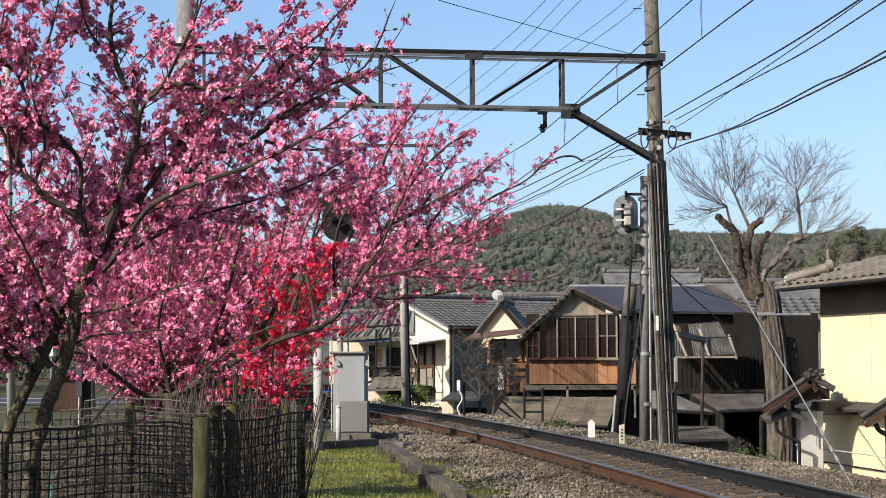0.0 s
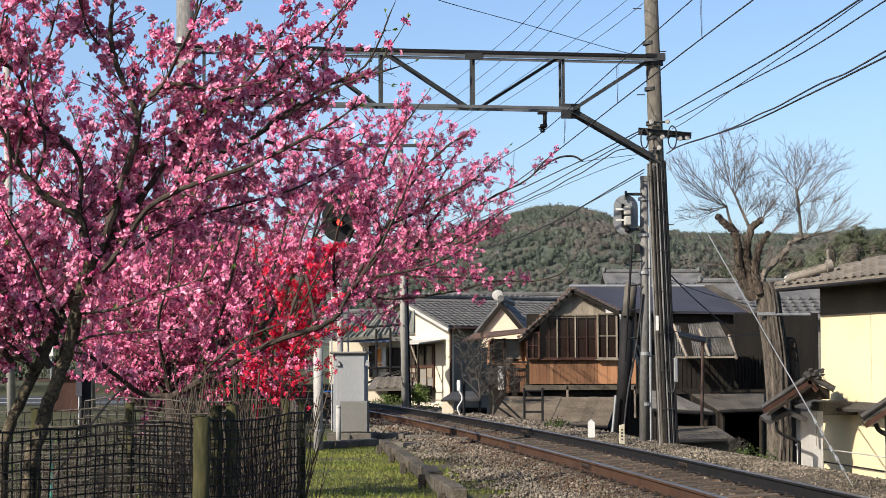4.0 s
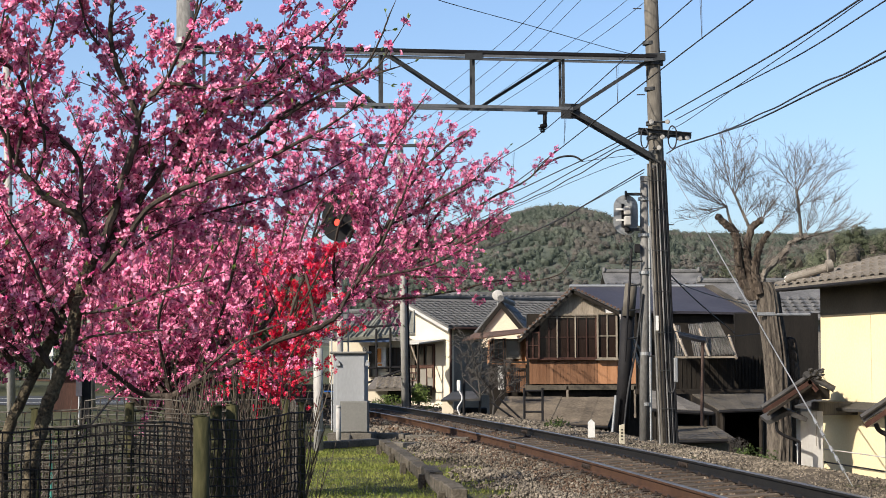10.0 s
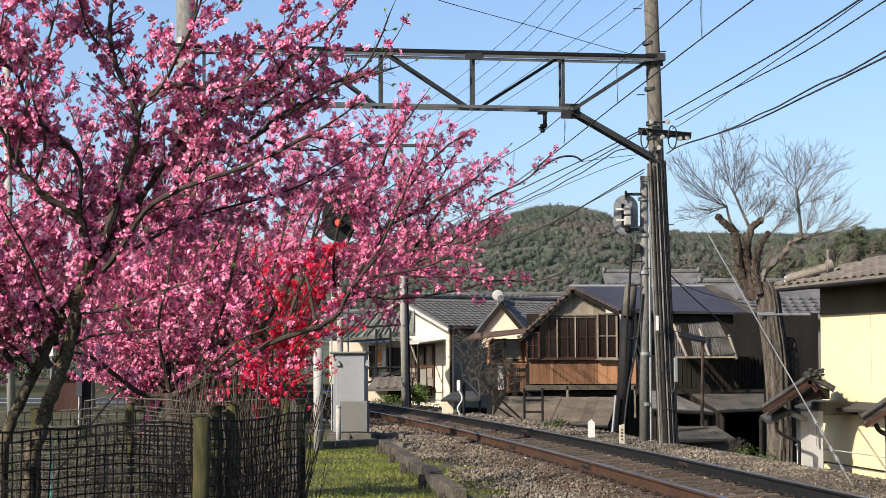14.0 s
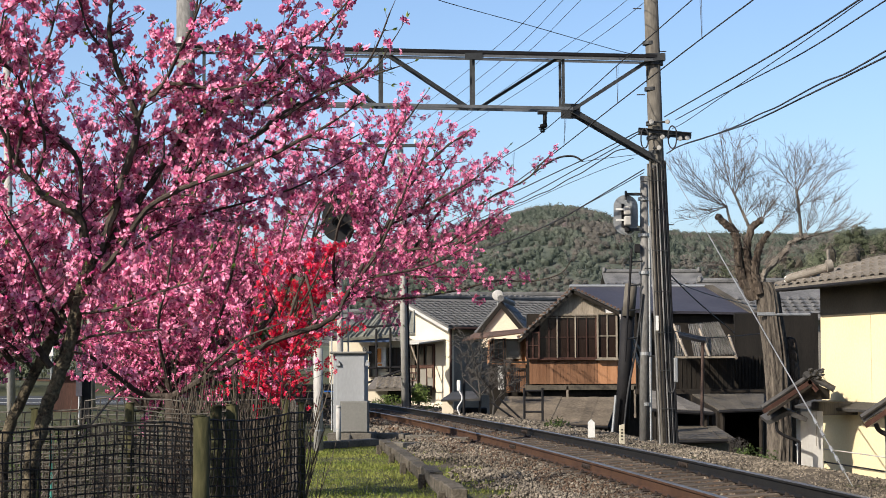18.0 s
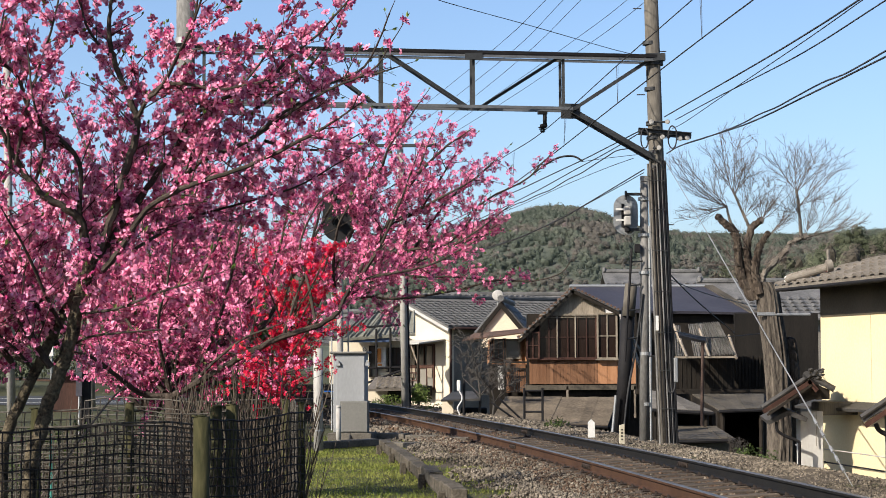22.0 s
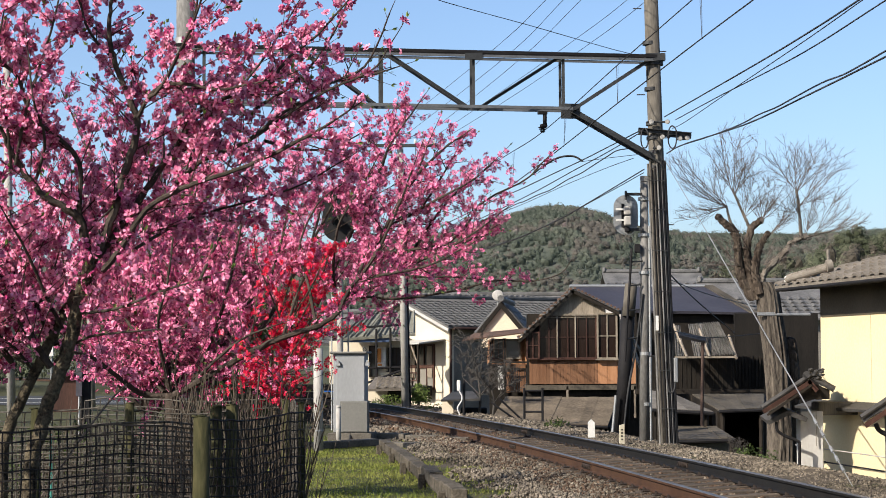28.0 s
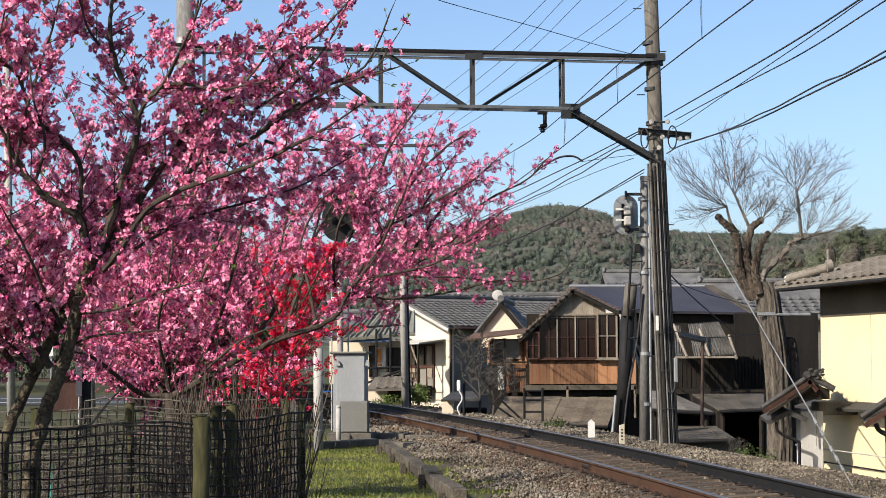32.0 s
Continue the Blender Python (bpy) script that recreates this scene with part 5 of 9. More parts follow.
def make_gate():
    g = thing("tiled_gate", (5.049, 25.6, -0.034), "pale garden wall under a small grey tiled gate roof", "gate")
    bm = bmesh.new()
    slab(bm, (4.877, 25.6, 0.828), (5.192, 25.6, -0.264), 0.3, 0.01)
    part("wall", bm, PALEWALL, g, "stained pale plaster wall")
    bm = bmesh.new()
    slab(bm, (5.156, 25.75, 0.947), (6.087, 25.75, 0.765), 0.5, 0.02)
    part("ledge", bm, GREYBOARD, g)
    # two slopes, their gable towards the line
    ap, le, re = Vector((4.956, 25.3, 1.263)), Vector((4.301, 25.3, 0.884)), Vector((5.283, 25.3, 1.124))
    back = Vector((0.24, 1.1, 0.0))
    for e, run in ((le, 1), (re, -1)):
        bm = bmesh.new()
        sheet(bm, ap + Vector((0, 0, 0.05)), ap + back + Vector((0, 0, 0.05)), e + back, e, 0.03)
        r = part("roof", bm, DARKTILE, g)
        for k in range(5):
            bm = bmesh.new()
            o = back * (k / 5)
            rod(bm, ap + o + Vector((0, 0, 0.05)), e + o, 0.035, n=8)
            part("cover_tile", bm, DARKTILE, r)
    for e in (le, Vector((5.069, 25.3, 1.156))):
        bm = bmesh.new()
        d = e - ap
        sheet(bm, ap + Vector((0, -0.05, 0.0)), ap + Vector((0, -0.02, 0.0)), e + Vector((0, -0.02, -0.03)), e + Vector((0, -0.05, -0.03)), 0.055)
        part("bargeboard", bm, REDWOOD, g, "red-brown bargeboard")
    bm = bmesh.new()
    prism(bm, [(-0.45, -0.27), (0.28, -0.27), (0.28, -0.14), (0.0, -0.03)], Matrix.Translation(ap + Vector((0, 0.06, 0))), 0.3)
    part("eaves_wall", bm, DARKWOOD, g)
    bm = bmesh.new()
    sheet(bm, ap + Vector((0.02, -0.06, -0.055)), ap + Vector((0.02, -0.03, -0.055)), le + Vector((0.06, -0.03, -0.085)), le + Vector((0.06, -0.06, -0.085)), 0.03)
    part("bargeboard", bm, DARKWOOD, g, "dark lower bargeboard")
    rng = random.Random(5)
    bm = bmesh.new()
    for k in range(34):
        c = Vector((5.019, 25.3, 1.339)) + Vector((rng.uniform(-0.1, 0.13), rng.uniform(-0.05, 0.1), rng.uniform(-0.06, 0.06)))
        bmesh.ops.create_icosphere(bm, subdivisions=1, radius=rng.uniform(0.018, 0.034), matrix=Matrix.Translation(c) @ Matrix.Diagonal((1.3, 1, 0.8, 1)))
    rod(bm, (4.902, 25.25, 1.325), (4.969, 25.6, 1.291), 0.05, n=12)
    part("ridge_ornament", bm, DARKTILE, g, "carved grey ridge-end tile")
    # lower pent roof, gutter and downpipe
    bm = bmesh.new()
    sheet(bm, (4.669, 25.35, 0.844), (4.935, 25.35, 0.743), Vector((4.935, 25.35, 0.743)) + Vector((0, 0.6, 0.05)), Vector((4.669, 25.35, 0.844)) + Vector((0, 0.6, 0.05)), 0.06)
    sheet(bm, (4.669, 25.35, 0.844), (4.384, 25.35, 0.707), Vector((4.384, 25.35, 0.707)) + Vector((0, 0.6, 0.05)), Vector((4.669, 25.35, 0.844)) + Vector((0, 0.6, 0.05)), 0.06)
    part("pent_roof", bm, DARKTILE, g)
    bm = bmesh.new()
    tube(bm, ridge_line([(4.515, 25.4, 0.69), (4.528, 25.4, 0.575), (4.635, 25.4, 0.499), (4.802, 25.4, 0.429), (4.824, 25.4, 0.345), (4.816, 25.4, -0.173)], 4), 0.022, 8)
    part("downpipe", bm, BLACKSTEEL, g)
    bm = bmesh.new()
    slab(bm, (5.084, 25.55, 0.852), (5.091, 25.55, 0.353), 0.02)
    part("wall_joint", bm, GREYWALL, g)


make_gate()


def make_corner_roof():
    g = thing("shed_roof", (5.315, 22.5, 0.695), "corner of a small grey tiled roof with a red-brown bargeboard", "roof")
    a, e = Vector((5.541, 22.5, 1.168)), Vector((5.019, 22.5, 0.818))
    back = Vector((0.17, 0.6, 0.0))
    bm = bmesh.new()
    sheet(bm, a, a + back, e + back, e, 0.05)
    part("roof", bm, DARKTILE, g)
    for k in range(6):
        bm = bmesh.new()
        rod(bm, a + back * (k / 6) + Vector((0, 0, 0.02)), e + back * (k / 6) + Vector((0, 0, 0.02)), 0.035, n=8)
        part("cover_tile", bm, DARKTILE, g)
    bm = bmesh.new()
    o = Vector((0.03, -0.03, -0.06))
    sheet(bm, a + o, a + o + Vector((0, 0.03, 0)), e + o + Vector((0, 0.03, 0)), e + o, 0.055)
    part("bargeboard", bm, REDWOOD, g)
    bm = bmesh.new()
    tube(bm, ridge_line([(5.217, 22.6, 0.76), (5.257, 22.6, 0.678), (5.385, 22.6, 0.609)], 4), 0.03, 8)
    part("downpipe", bm, BLACKSTEEL, g)
    bm = bmesh.new()
    slab(bm, (5.394, 22.7, 0.926), (5.837, 22.7, -0.268), 0.2)
    part("wall", bm, GREYWALL, g)


make_corner_roof()


def make_orange_house():
    g = thing("wooden_house", (4.31, 56, -0.037), "old two-storey wooden house with orange-brown boards and a glazed gallery", "house")
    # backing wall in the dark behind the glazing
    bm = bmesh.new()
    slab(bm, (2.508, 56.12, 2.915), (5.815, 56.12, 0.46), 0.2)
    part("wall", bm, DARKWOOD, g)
    # boards under the windows
    k0 = Vector((2.579, 56, 1.557)).x
    k1 = Vector((4.628, 56, 1.548)).x
    k2 = Vector((5.814, 56, 1.544)).x
    zt, zb = Vector((3.646, 56, 1.569)).z, Vector((3.64, 56, 0.809)).z
    n = 20
    for i in range(n):
        bm = bmesh.new()
        x0, x1 = k0 + (k1 - k0) * i / n, k0 + (k1 - k0) * (i + 1) / n
        slab(bm, (x0 + 0.0015, 56 + random.uniform(0, 0.008), zb), (x1 - 0.0015, 56, zt), 0.05, 0.003)
        part("board", bm, BROWNBOARD, g)
    n = 4
    for i in range(n):
        bm = bmesh.new()
        x0, x1 = k1 + (k2 - k1) * i / n, k1 + (k2 - k1) * (i + 1) / n
        slab(bm, (x0 + 0.004, 55.99 + random.uniform(0, 0.01), zb), (x1 - 0.004, 55.99, zt), 0.05, 0.004)
        part("board", bm, ORANGEWOOD, g, "bright orange board")
    # glazed gallery: six dark bays, one pale-framed pair
    za, zc = Vector((3.656, 56, 2.839)).z, Vector((3.646, 56, 1.586)).z
    xs = [Vector((2.888, 56, 2.165)).x, Vector((4.583, 56, 2.158)).x, Vector((5.193, 56, 2.155)).x]
    window(g, Matrix.Translation(((xs[0] + xs[1]) / 2, 56.05, (za + zc) / 2)), xs[1] - xs[0], za - zc, 6, 2, REDWOOD, BROWNGLASS, 0.038)
    window(g, Matrix.Translation(((xs[1] + xs[2]) / 2 + 0.02, 55.98, (za + zc) / 2 + 0.03)), xs[2] - xs[1] - 0.04, za - zc + 0.08, 2, 2, PALEWOOD, BROWNGLASS, 0.05)
    for px in (986, 1018):
        bm = bmesh.new()
        x = Vector((2.888, 56, 2.165)).x + (px - 955) * 0.01697
        slab(bm, (x - 0.018, 55.96, zc), (x + 0.018, 55.96, za), 0.05)
        part("gallery_post", bm, PALEWOOD, g, "weathered pale post")
    bm = bmesh.new()
    slab(bm, (5.285, 56, 2.901), (5.432, 56, 0.633), 0.1)
    part("corner_post", bm, PALEWOOD, g)
    # lean-to on the left of the gallery
    bm = bmesh.new()
    sheet(bm, (3.887, 55.8, 3.713), (2.202, 55.8, 2.199), (2.368, 60, 2.248), (4.179, 60, 3.876), 0.05)
    part("roof", bm, TILE, g)
    bm = bmesh.new()
    sheet(bm, (3.887, 55.8, 3.713), (5.284, 55.8, 3.014), (5.682, 60, 3.124), (4.179, 60, 3.876), 0.05)
    part("roof", bm, TILE, g)
    for a, b, nn in (((1014, 508), (915, 598), 15), ((1014, 508), (1097, 549), 13)):
        for i in range(nn):
            s = (i + 0.6) / nn
            px, py = a[0] + (b[0] - a[0]) * s, a[1] + (b[1] - a[1]) * s
            bm = bmesh.new()
            c = Vector((3.885, 55.78, 3.712)) + Vector(((px - 1014) * 0.01682, 0, (508 - py) * 0.01682 + 0.03))
            rod(bm, c - Vector((0, 0, 0.03)), c + Vector((0, 0.8, -0.03)), 0.036, n=8)
            part("verge_tile", bm, RUSTROOF, g)
        bm = bmesh.new()
        p = Vector((3.886, 55.8, 3.628))
        q = p + Vector(((b[0] - a[0]) * 0.01682, 0, (a[1] - b[1]) * 0.01682))
        sheet(bm, p, p + Vector((0, 0.06, 0)), q + Vector((0, 0.06, 0)), q, 0.09)
        part("bargeboard", bm, DARKWOOD, g)
    for i in range(9):
        bm = bmesh.new()
        c = Vector((3.82 - 0.165 * i, 55.72, 3.60 - 0.15 * i))
        box(bm, c + Vector((0, 0.08, 0)), (0.06, 0.1, 0.06), 0, 0.008)
        part("rafter_end", bm, DARKWOOD, g)
    # weathered boards of the gable
    n = 10
    for i in range(n):
        px = 972 + 98 * (i + 0.5) / n
        top = 518 + (abs(px - 1014) * (0.9 if px < 1014 else 0.5))
        bm = bmesh.new()
        x = Vector((3.902, 56.05, 3.519)).x + (px - 1014) * 0.01697
        zt2 = 1.55 + (637 - top) * 0.01697
        slab(bm, (x - 0.082, 56.03 + random.uniform(-0.01, 0.01), 1.55 + (637 - 560) * 0.01697), (x + 0.082, 56.03, zt2), 0.04, 0.004)
        part("gable_board", bm, PALEWOOD, g)
    bm = bmesh.new()
    slab(bm, (2.892, 55.97, 2.909), (4.84, 55.97, 2.8), 0.08)
    part("lintel", bm, PALEWOOD, g)
    # jetty beam, and the dark void and sheet roof under the gallery
    bm = bmesh.new()
    slab(bm, (2.45, 55.9, 0.781), (5.828, 55.9, 0.633), 0.5)
    part("floor_beam", bm, SHEETROOF, g)
    for px in (1003, 1122):
        bm = bmesh.new()
        x = Vector((2.888, 56, 2.165)).x + (px - 955) * 0.01697
        slab(bm, (x - 0.03, 55.9, -0.2), (x + 0.03, 55.9, 0.75), 0.06)
        part("post", bm, PALEWOOD, g)
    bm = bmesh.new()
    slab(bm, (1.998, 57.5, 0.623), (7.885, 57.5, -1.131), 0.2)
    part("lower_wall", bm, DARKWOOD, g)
    # left wing: small balcony room with pent roof
    bm = bmesh.new()
    slab(bm, (1.473, 57, 2.181), (2.589, 57, 1.402), 5.5)
    part("wing_wall", bm, ORANGEWOOD, g)
    for px in (872, 893, 921, 932):
        bm = bmesh.new()
        x = Vector((2.934, 56.9, 2.174)).x + (px - 955) * 0.01724
        slab(bm, (x - 0.05, 56.9, 1.4), (x + 0.05, 56.9, 2.2), 0.06)
        part("wing_post", bm, ORANGEWOOD, g)
    # brown glazed bay beside the gallery
    window(g, Matrix.Translation((2.681, 55.95, 1.962)), 0.36, 0.78, 2, 2, REDWOOD, BROWNGLASS, 0.045, False)
    for k in range(7):
        bm = bmesh.new()
        slab(bm, (Vector((1.908, 56.8, 1.148)).x + k * 0.085, 56.8, 0.55), (Vector((1.908, 56.8, 1.148)).x + k * 0.085 + 0.078, 56.8, 1.42), 0.03, 0.003)
        part("wing_board", bm, BROWNBOARD, g)
    for k in range(9):
        bm = bmesh.new()
        rod(bm, (Vector((2.066, 56.4, 1.15)).x + k * 0.055, 56.4, 0.55), (Vector((2.066, 56.4, 1.15)).x + k * 0.055, 56.4, 1.25), 0.01, n=6)
        part("baluster", bm, BLACKSTEEL, g)
    c = Vector((1.677, 56.95, 1.87))
    window(g, Matrix.Translation(c), 0.36, 0.58, 2, 2, REDWOOD, GLASS, 0.04, False)
    c = Vector((2.125, 56.95, 1.868))
    window(g, Matrix.Translation(c), 0.40, 0.56, 1, 1, PALEWOOD, GREYGLASS, 0.04, False)
    bm = bmesh.new()
    sheet(bm, (0.568, 56.3, 2.143), (2.478, 56.3, 2.374), (2.765, 58, 2.538), (0.973, 58, 2.37), 0.04)
    part("pent_roof", bm, RUSTROOF, g, "rusty sheet pent roof")
    bm = bmesh.new()
    slab(bm, (1.402, 57.1, 1.406), (2.635, 57.1, -0.147), 0.1)
    part("wing_lower_wall", bm, DARKWOOD, g)
    for px in (868, 893):
        bm = bmesh.new()
        x = Vector((2.919, 56.6, 2.171)).x + (px - 955) * 0.01715
        slab(bm, (x - 0.03, 56.6, -0.3), (x + 0.03, 56.6, 2.1), 0.06)
        part("post", bm, DARKWOOD, g)
    for py in (640, 652):
        bm = bmesh.new()
        slab(bm, (1.389, 56.55, 1.493), (2.586, 56.55, 1.437), 0.05) if py == 640 else slab(bm, (1.798, 56.55, 1.287), (2.585, 56.55, 1.249), 0.03)
        part("rail_bar", bm, DARKWOOD, g)
    bm = bmesh.new()
    slab(bm, (1.64, 56.4, 1.356), (1.824, 56.4, 0.641), 0.03)
    part("hanging_sheet", bm, PALEWALL, g, "pale hanging sheet")


RUSTROOF = material("rusty_sheet_roof", (0.045, 0.026, 0.018), (0.13, 0.078, 0.052), 0.8, 0, 1.2, 20, 0.3)
make_orange_house()


def make_dark_house():
    g = thing("dark_house", (7.696, 60, -0.343), "long dark wooden house with a dark metal roof and corrugated awning", "house")
    # main roof: long slope facing the line
    bm = bmesh.new()
    sheet(bm, (4.212, 61, 3.933), (8.521, 61, 3.916), (9.503, 57.5, 2.973), (5.358, 57.5, 3.059), 0.08)
    part("roof", bm, DARKROOF, g, "smooth dark metal roof")
    bm = bmesh.new()
    rod(bm, (4.138, 61, 3.934), (8.558, 61, 3.916), 0.06, n=8)
    part("ridge_cap", bm, GALV, g)
    bm = bmesh.new()
    sheet(bm, (8.522, 61, 3.953), (8.836, 61, 3.952), (9.85, 57.3, 2.845), (9.47, 57.3, 2.968), 0.06)
    part("verge_strip", bm, SHEETROOF, g)
    bm = bmesh.new()
    slab(bm, (5.438, 57.8, 3.014), (9.62, 57.8, 1.564), 0.2)
    part("upper_wall", bm, DARKWOOD, g, "dark weathered boarded wall")
    # near-black wall: the shade over this end is put into its colour
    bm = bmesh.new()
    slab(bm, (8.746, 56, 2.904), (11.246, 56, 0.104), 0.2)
    part("dark_wall", bm, SHADEWOOD, g)
    # corrugated awning
    a0, a1 = Vector((5.771, 47, 2.379)), Vector((6.938, 47, 2.417))
    b0, b1 = Vector((5.482, 44.5, 1.582)), Vector((6.963, 44.5, 1.589))
    n = 6
    for i in range(n):
        s0, s1 = i / n, (i + 1) / n
        if i in (1,):
            continue
        bm = bmesh.new()
        steps = 10
        top, low = [], []
        for k in range(steps + 1):
            s = s0 + (s1 - s0) * k / steps
            lift = Vector((0, 0, 0.02 * math.sin(6.2832 * k / 2.5) + 0.012 * i % 2))
            top.append(bm.verts.new(a0 + (a1 - a0) * s + lift))
            low.append(bm.verts.new(b0 + (b1 - b0) * s + lift))
        for k in range(steps):
            bm.faces.new((top[k], top[k + 1], low[k + 1], low[k]))
        bmesh.ops.solidify(bm, geom=bm.faces[:], thickness=0.006)
        part("awning_sheet", bm, CORRUGATED, g, "cloudy corrugated sheet")
    for a, b in (((5.676, 46, 2.389), (5.792, 44.4, 1.58)), ((6.26, 45.6, 2.269), (6.329, 44.4, 1.592)), ((7.038, 46, 2.12), (6.96, 44.4, 1.562))):
        bm = bmesh.new()
        rod(bm, a, b, 0.035, n=6)
        part("awning_strut", bm, PALEWOOD, g)
    bm = bmesh.new()
    slab(bm, (5.389, 44.4, 1.609), (6.96, 44.4, 1.562), 0.06)
    part("awning_beam", bm, PALEWOOD, g)
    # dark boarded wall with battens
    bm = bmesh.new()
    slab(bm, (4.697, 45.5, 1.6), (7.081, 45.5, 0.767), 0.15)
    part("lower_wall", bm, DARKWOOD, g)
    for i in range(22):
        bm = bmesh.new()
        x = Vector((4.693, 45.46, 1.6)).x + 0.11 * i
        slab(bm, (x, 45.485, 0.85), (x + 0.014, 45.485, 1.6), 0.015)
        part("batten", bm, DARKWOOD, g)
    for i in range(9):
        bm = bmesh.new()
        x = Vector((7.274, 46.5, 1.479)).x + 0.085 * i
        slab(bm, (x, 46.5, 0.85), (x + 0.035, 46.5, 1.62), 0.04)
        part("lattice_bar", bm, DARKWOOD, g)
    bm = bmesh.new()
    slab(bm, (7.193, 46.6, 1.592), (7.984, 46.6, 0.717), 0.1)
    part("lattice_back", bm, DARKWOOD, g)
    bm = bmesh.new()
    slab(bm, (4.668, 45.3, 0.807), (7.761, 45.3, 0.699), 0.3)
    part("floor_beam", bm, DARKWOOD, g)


make_dark_house()


def make_sheet_roof(label, corners, posts, wall=None, mat=SHEETROOF, seams=5):
    """A low lean-to roof on posts; corners: two upper, two lower."""
    a, b, c, d = (Vector(q) for q in corners)
    low = (c + d) / 2
    g = thing("lean_to", (low.x, low.y, ground_at(low.x, low.y)), label, "lean-to")
    for i in range(seams):
        s0, s1 = i / seams, (i + 1) / seams
        bm = bmesh.new()
        o = Vector((0, 0, random.uniform(-0.008, 0.008)))
        sheet(bm, a + (b - a) * s0 + o, a + (b - a) * (s1 + 0.004) + o, d + (c - d) * (s1 + 0.004) + o, d + (c - d) * s0 + o, 0.03)
        part("roof_sheet", bm, mat, g)
    bm = bmesh.new()
    rod(bm, d + Vector((0, -0.03, -0.05)), c + Vector((0, -0.03, -0.05)), 0.04, n=8)
    part("gutter", bm, BLACKSTEEL, g)
    for s in posts:
        bm = bmesh.new()
        p = d + (c - d) * s + Vector((0, 0.1, -0.05))
        rod(bm, p, Vector((p.x, p.y, ground_at(p.x, p.y))), 0.05, n=8)
        part("post", bm, DARKWOOD, g)
    bm = bmesh.new()
    zb = ground_at((a.x + b.x) / 2, a.y)
    slab(bm, (a.x, a.y + 0.05, zb), (b.x, a.y + 0.05, min(a.z, b.z) - 0.02), 0.15)
    part("back_wall", bm, DARKWOOD, g)
    for p, q in ((a, d), (b, c)):
        bm = bmesh.new()
        sheet(bm, (p.x, p.y, zb), (p.x + 0.1, p.y, zb), (q.x + 0.1, q.y + 0.2, zb), (q.x, q.y + 0.2, zb), 0.02)
        w = [(p.x, p.y, zb), (q.x, q.y + 0.2, zb), (q.x, q.y + 0.2, q.z - 0.04), (p.x, p.y, p.z - 0.04)]
        f = [bm.verts.new(v) for v in w]
        k = [bm.verts.new((v[0] + 0.08, v[1], v[2])) for v in w]
        bm.faces.new(f)
        bm.faces.new(k[::-1])
        for i in range(4):
            j = (i + 1) % 4
            bm.faces.new((f[j], f[i], k[i], k[j]))
        part("side_wall", bm, DARKWOOD, g)
    if wall:
        bm = bmesh.new()
        slab(bm, (d.x + 0.05, d.y + 0.25, zb), (c.x - 0.05, d.y + 0.25, min(c.z, d.z) - 0.06), 0.1)
        part("front_wall", bm, wall, g)
    return g


make_sheet_roof("low lean-to with a weathered sheet roof over a dark opening", ((5.916, 44.5, 0.721), (7.624, 44.5, 0.714), (7.105, 41.5, 0.458), (6.102, 41.5, 0.425)), (0.1, 0.95))
make_sheet_roof("low dark shed with a flat weathered sheet roof beside the track", ((4.53, 39, 0.18), (5.613, 39, 0.176), (5.631, 36.4, 0.014), (4.444, 36.4, -0.014)), (0.02, 0.98), wall=GREYWALL)
make_sheet_roof("wide low shed roof of weathered sheets below the wooden house", ((1.661, 50, 0.563), (4.637, 50, 0.536), (4.067, 46.5, -0.092), (1.162, 46.5, 0.032)), (0.05, 0.5, 0.95), wall=GREYWALL, mat=BOARDROOF, seams=12)
make_sheet_roof("collapsed dark lean-to with broken roofing", ((4.412, 40, 0.893), (5.015, 40, 0.77), (5.544, 38.5, 0.472), (4.243, 38.5, 0.546)), (0.1, 0.9), mat=GREYBOARD, seams=5)


def make_lamp_post():
    g = thing("pipe_post", (5.074, 36.8, 0.277), "rusty steel post with a flat black top board", "post")
    bm = bmesh.new()
    rod(bm, (5.073, 36.8, 0.221), (5.116, 36.8, 1.896), 0.034, n=10)
    part("shaft", bm, RUSTPIPE, g)
    bm = bmesh.new()
    sheet(bm, (4.648, 36.7, 2.008), (5.169, 36.7, 1.895), (5.219, 37.3, 1.985), (4.698, 37.3, 2.098), 0.05)
    part("top_board", bm, BLACKSTEEL, g)


RUSTPIPE = material("rusty_pipe", (0.03, 0.02, 0.016), (0.075, 0.05, 0.04), 0.8, 0.2, 5, 40, 0.3)
make_lamp_post()


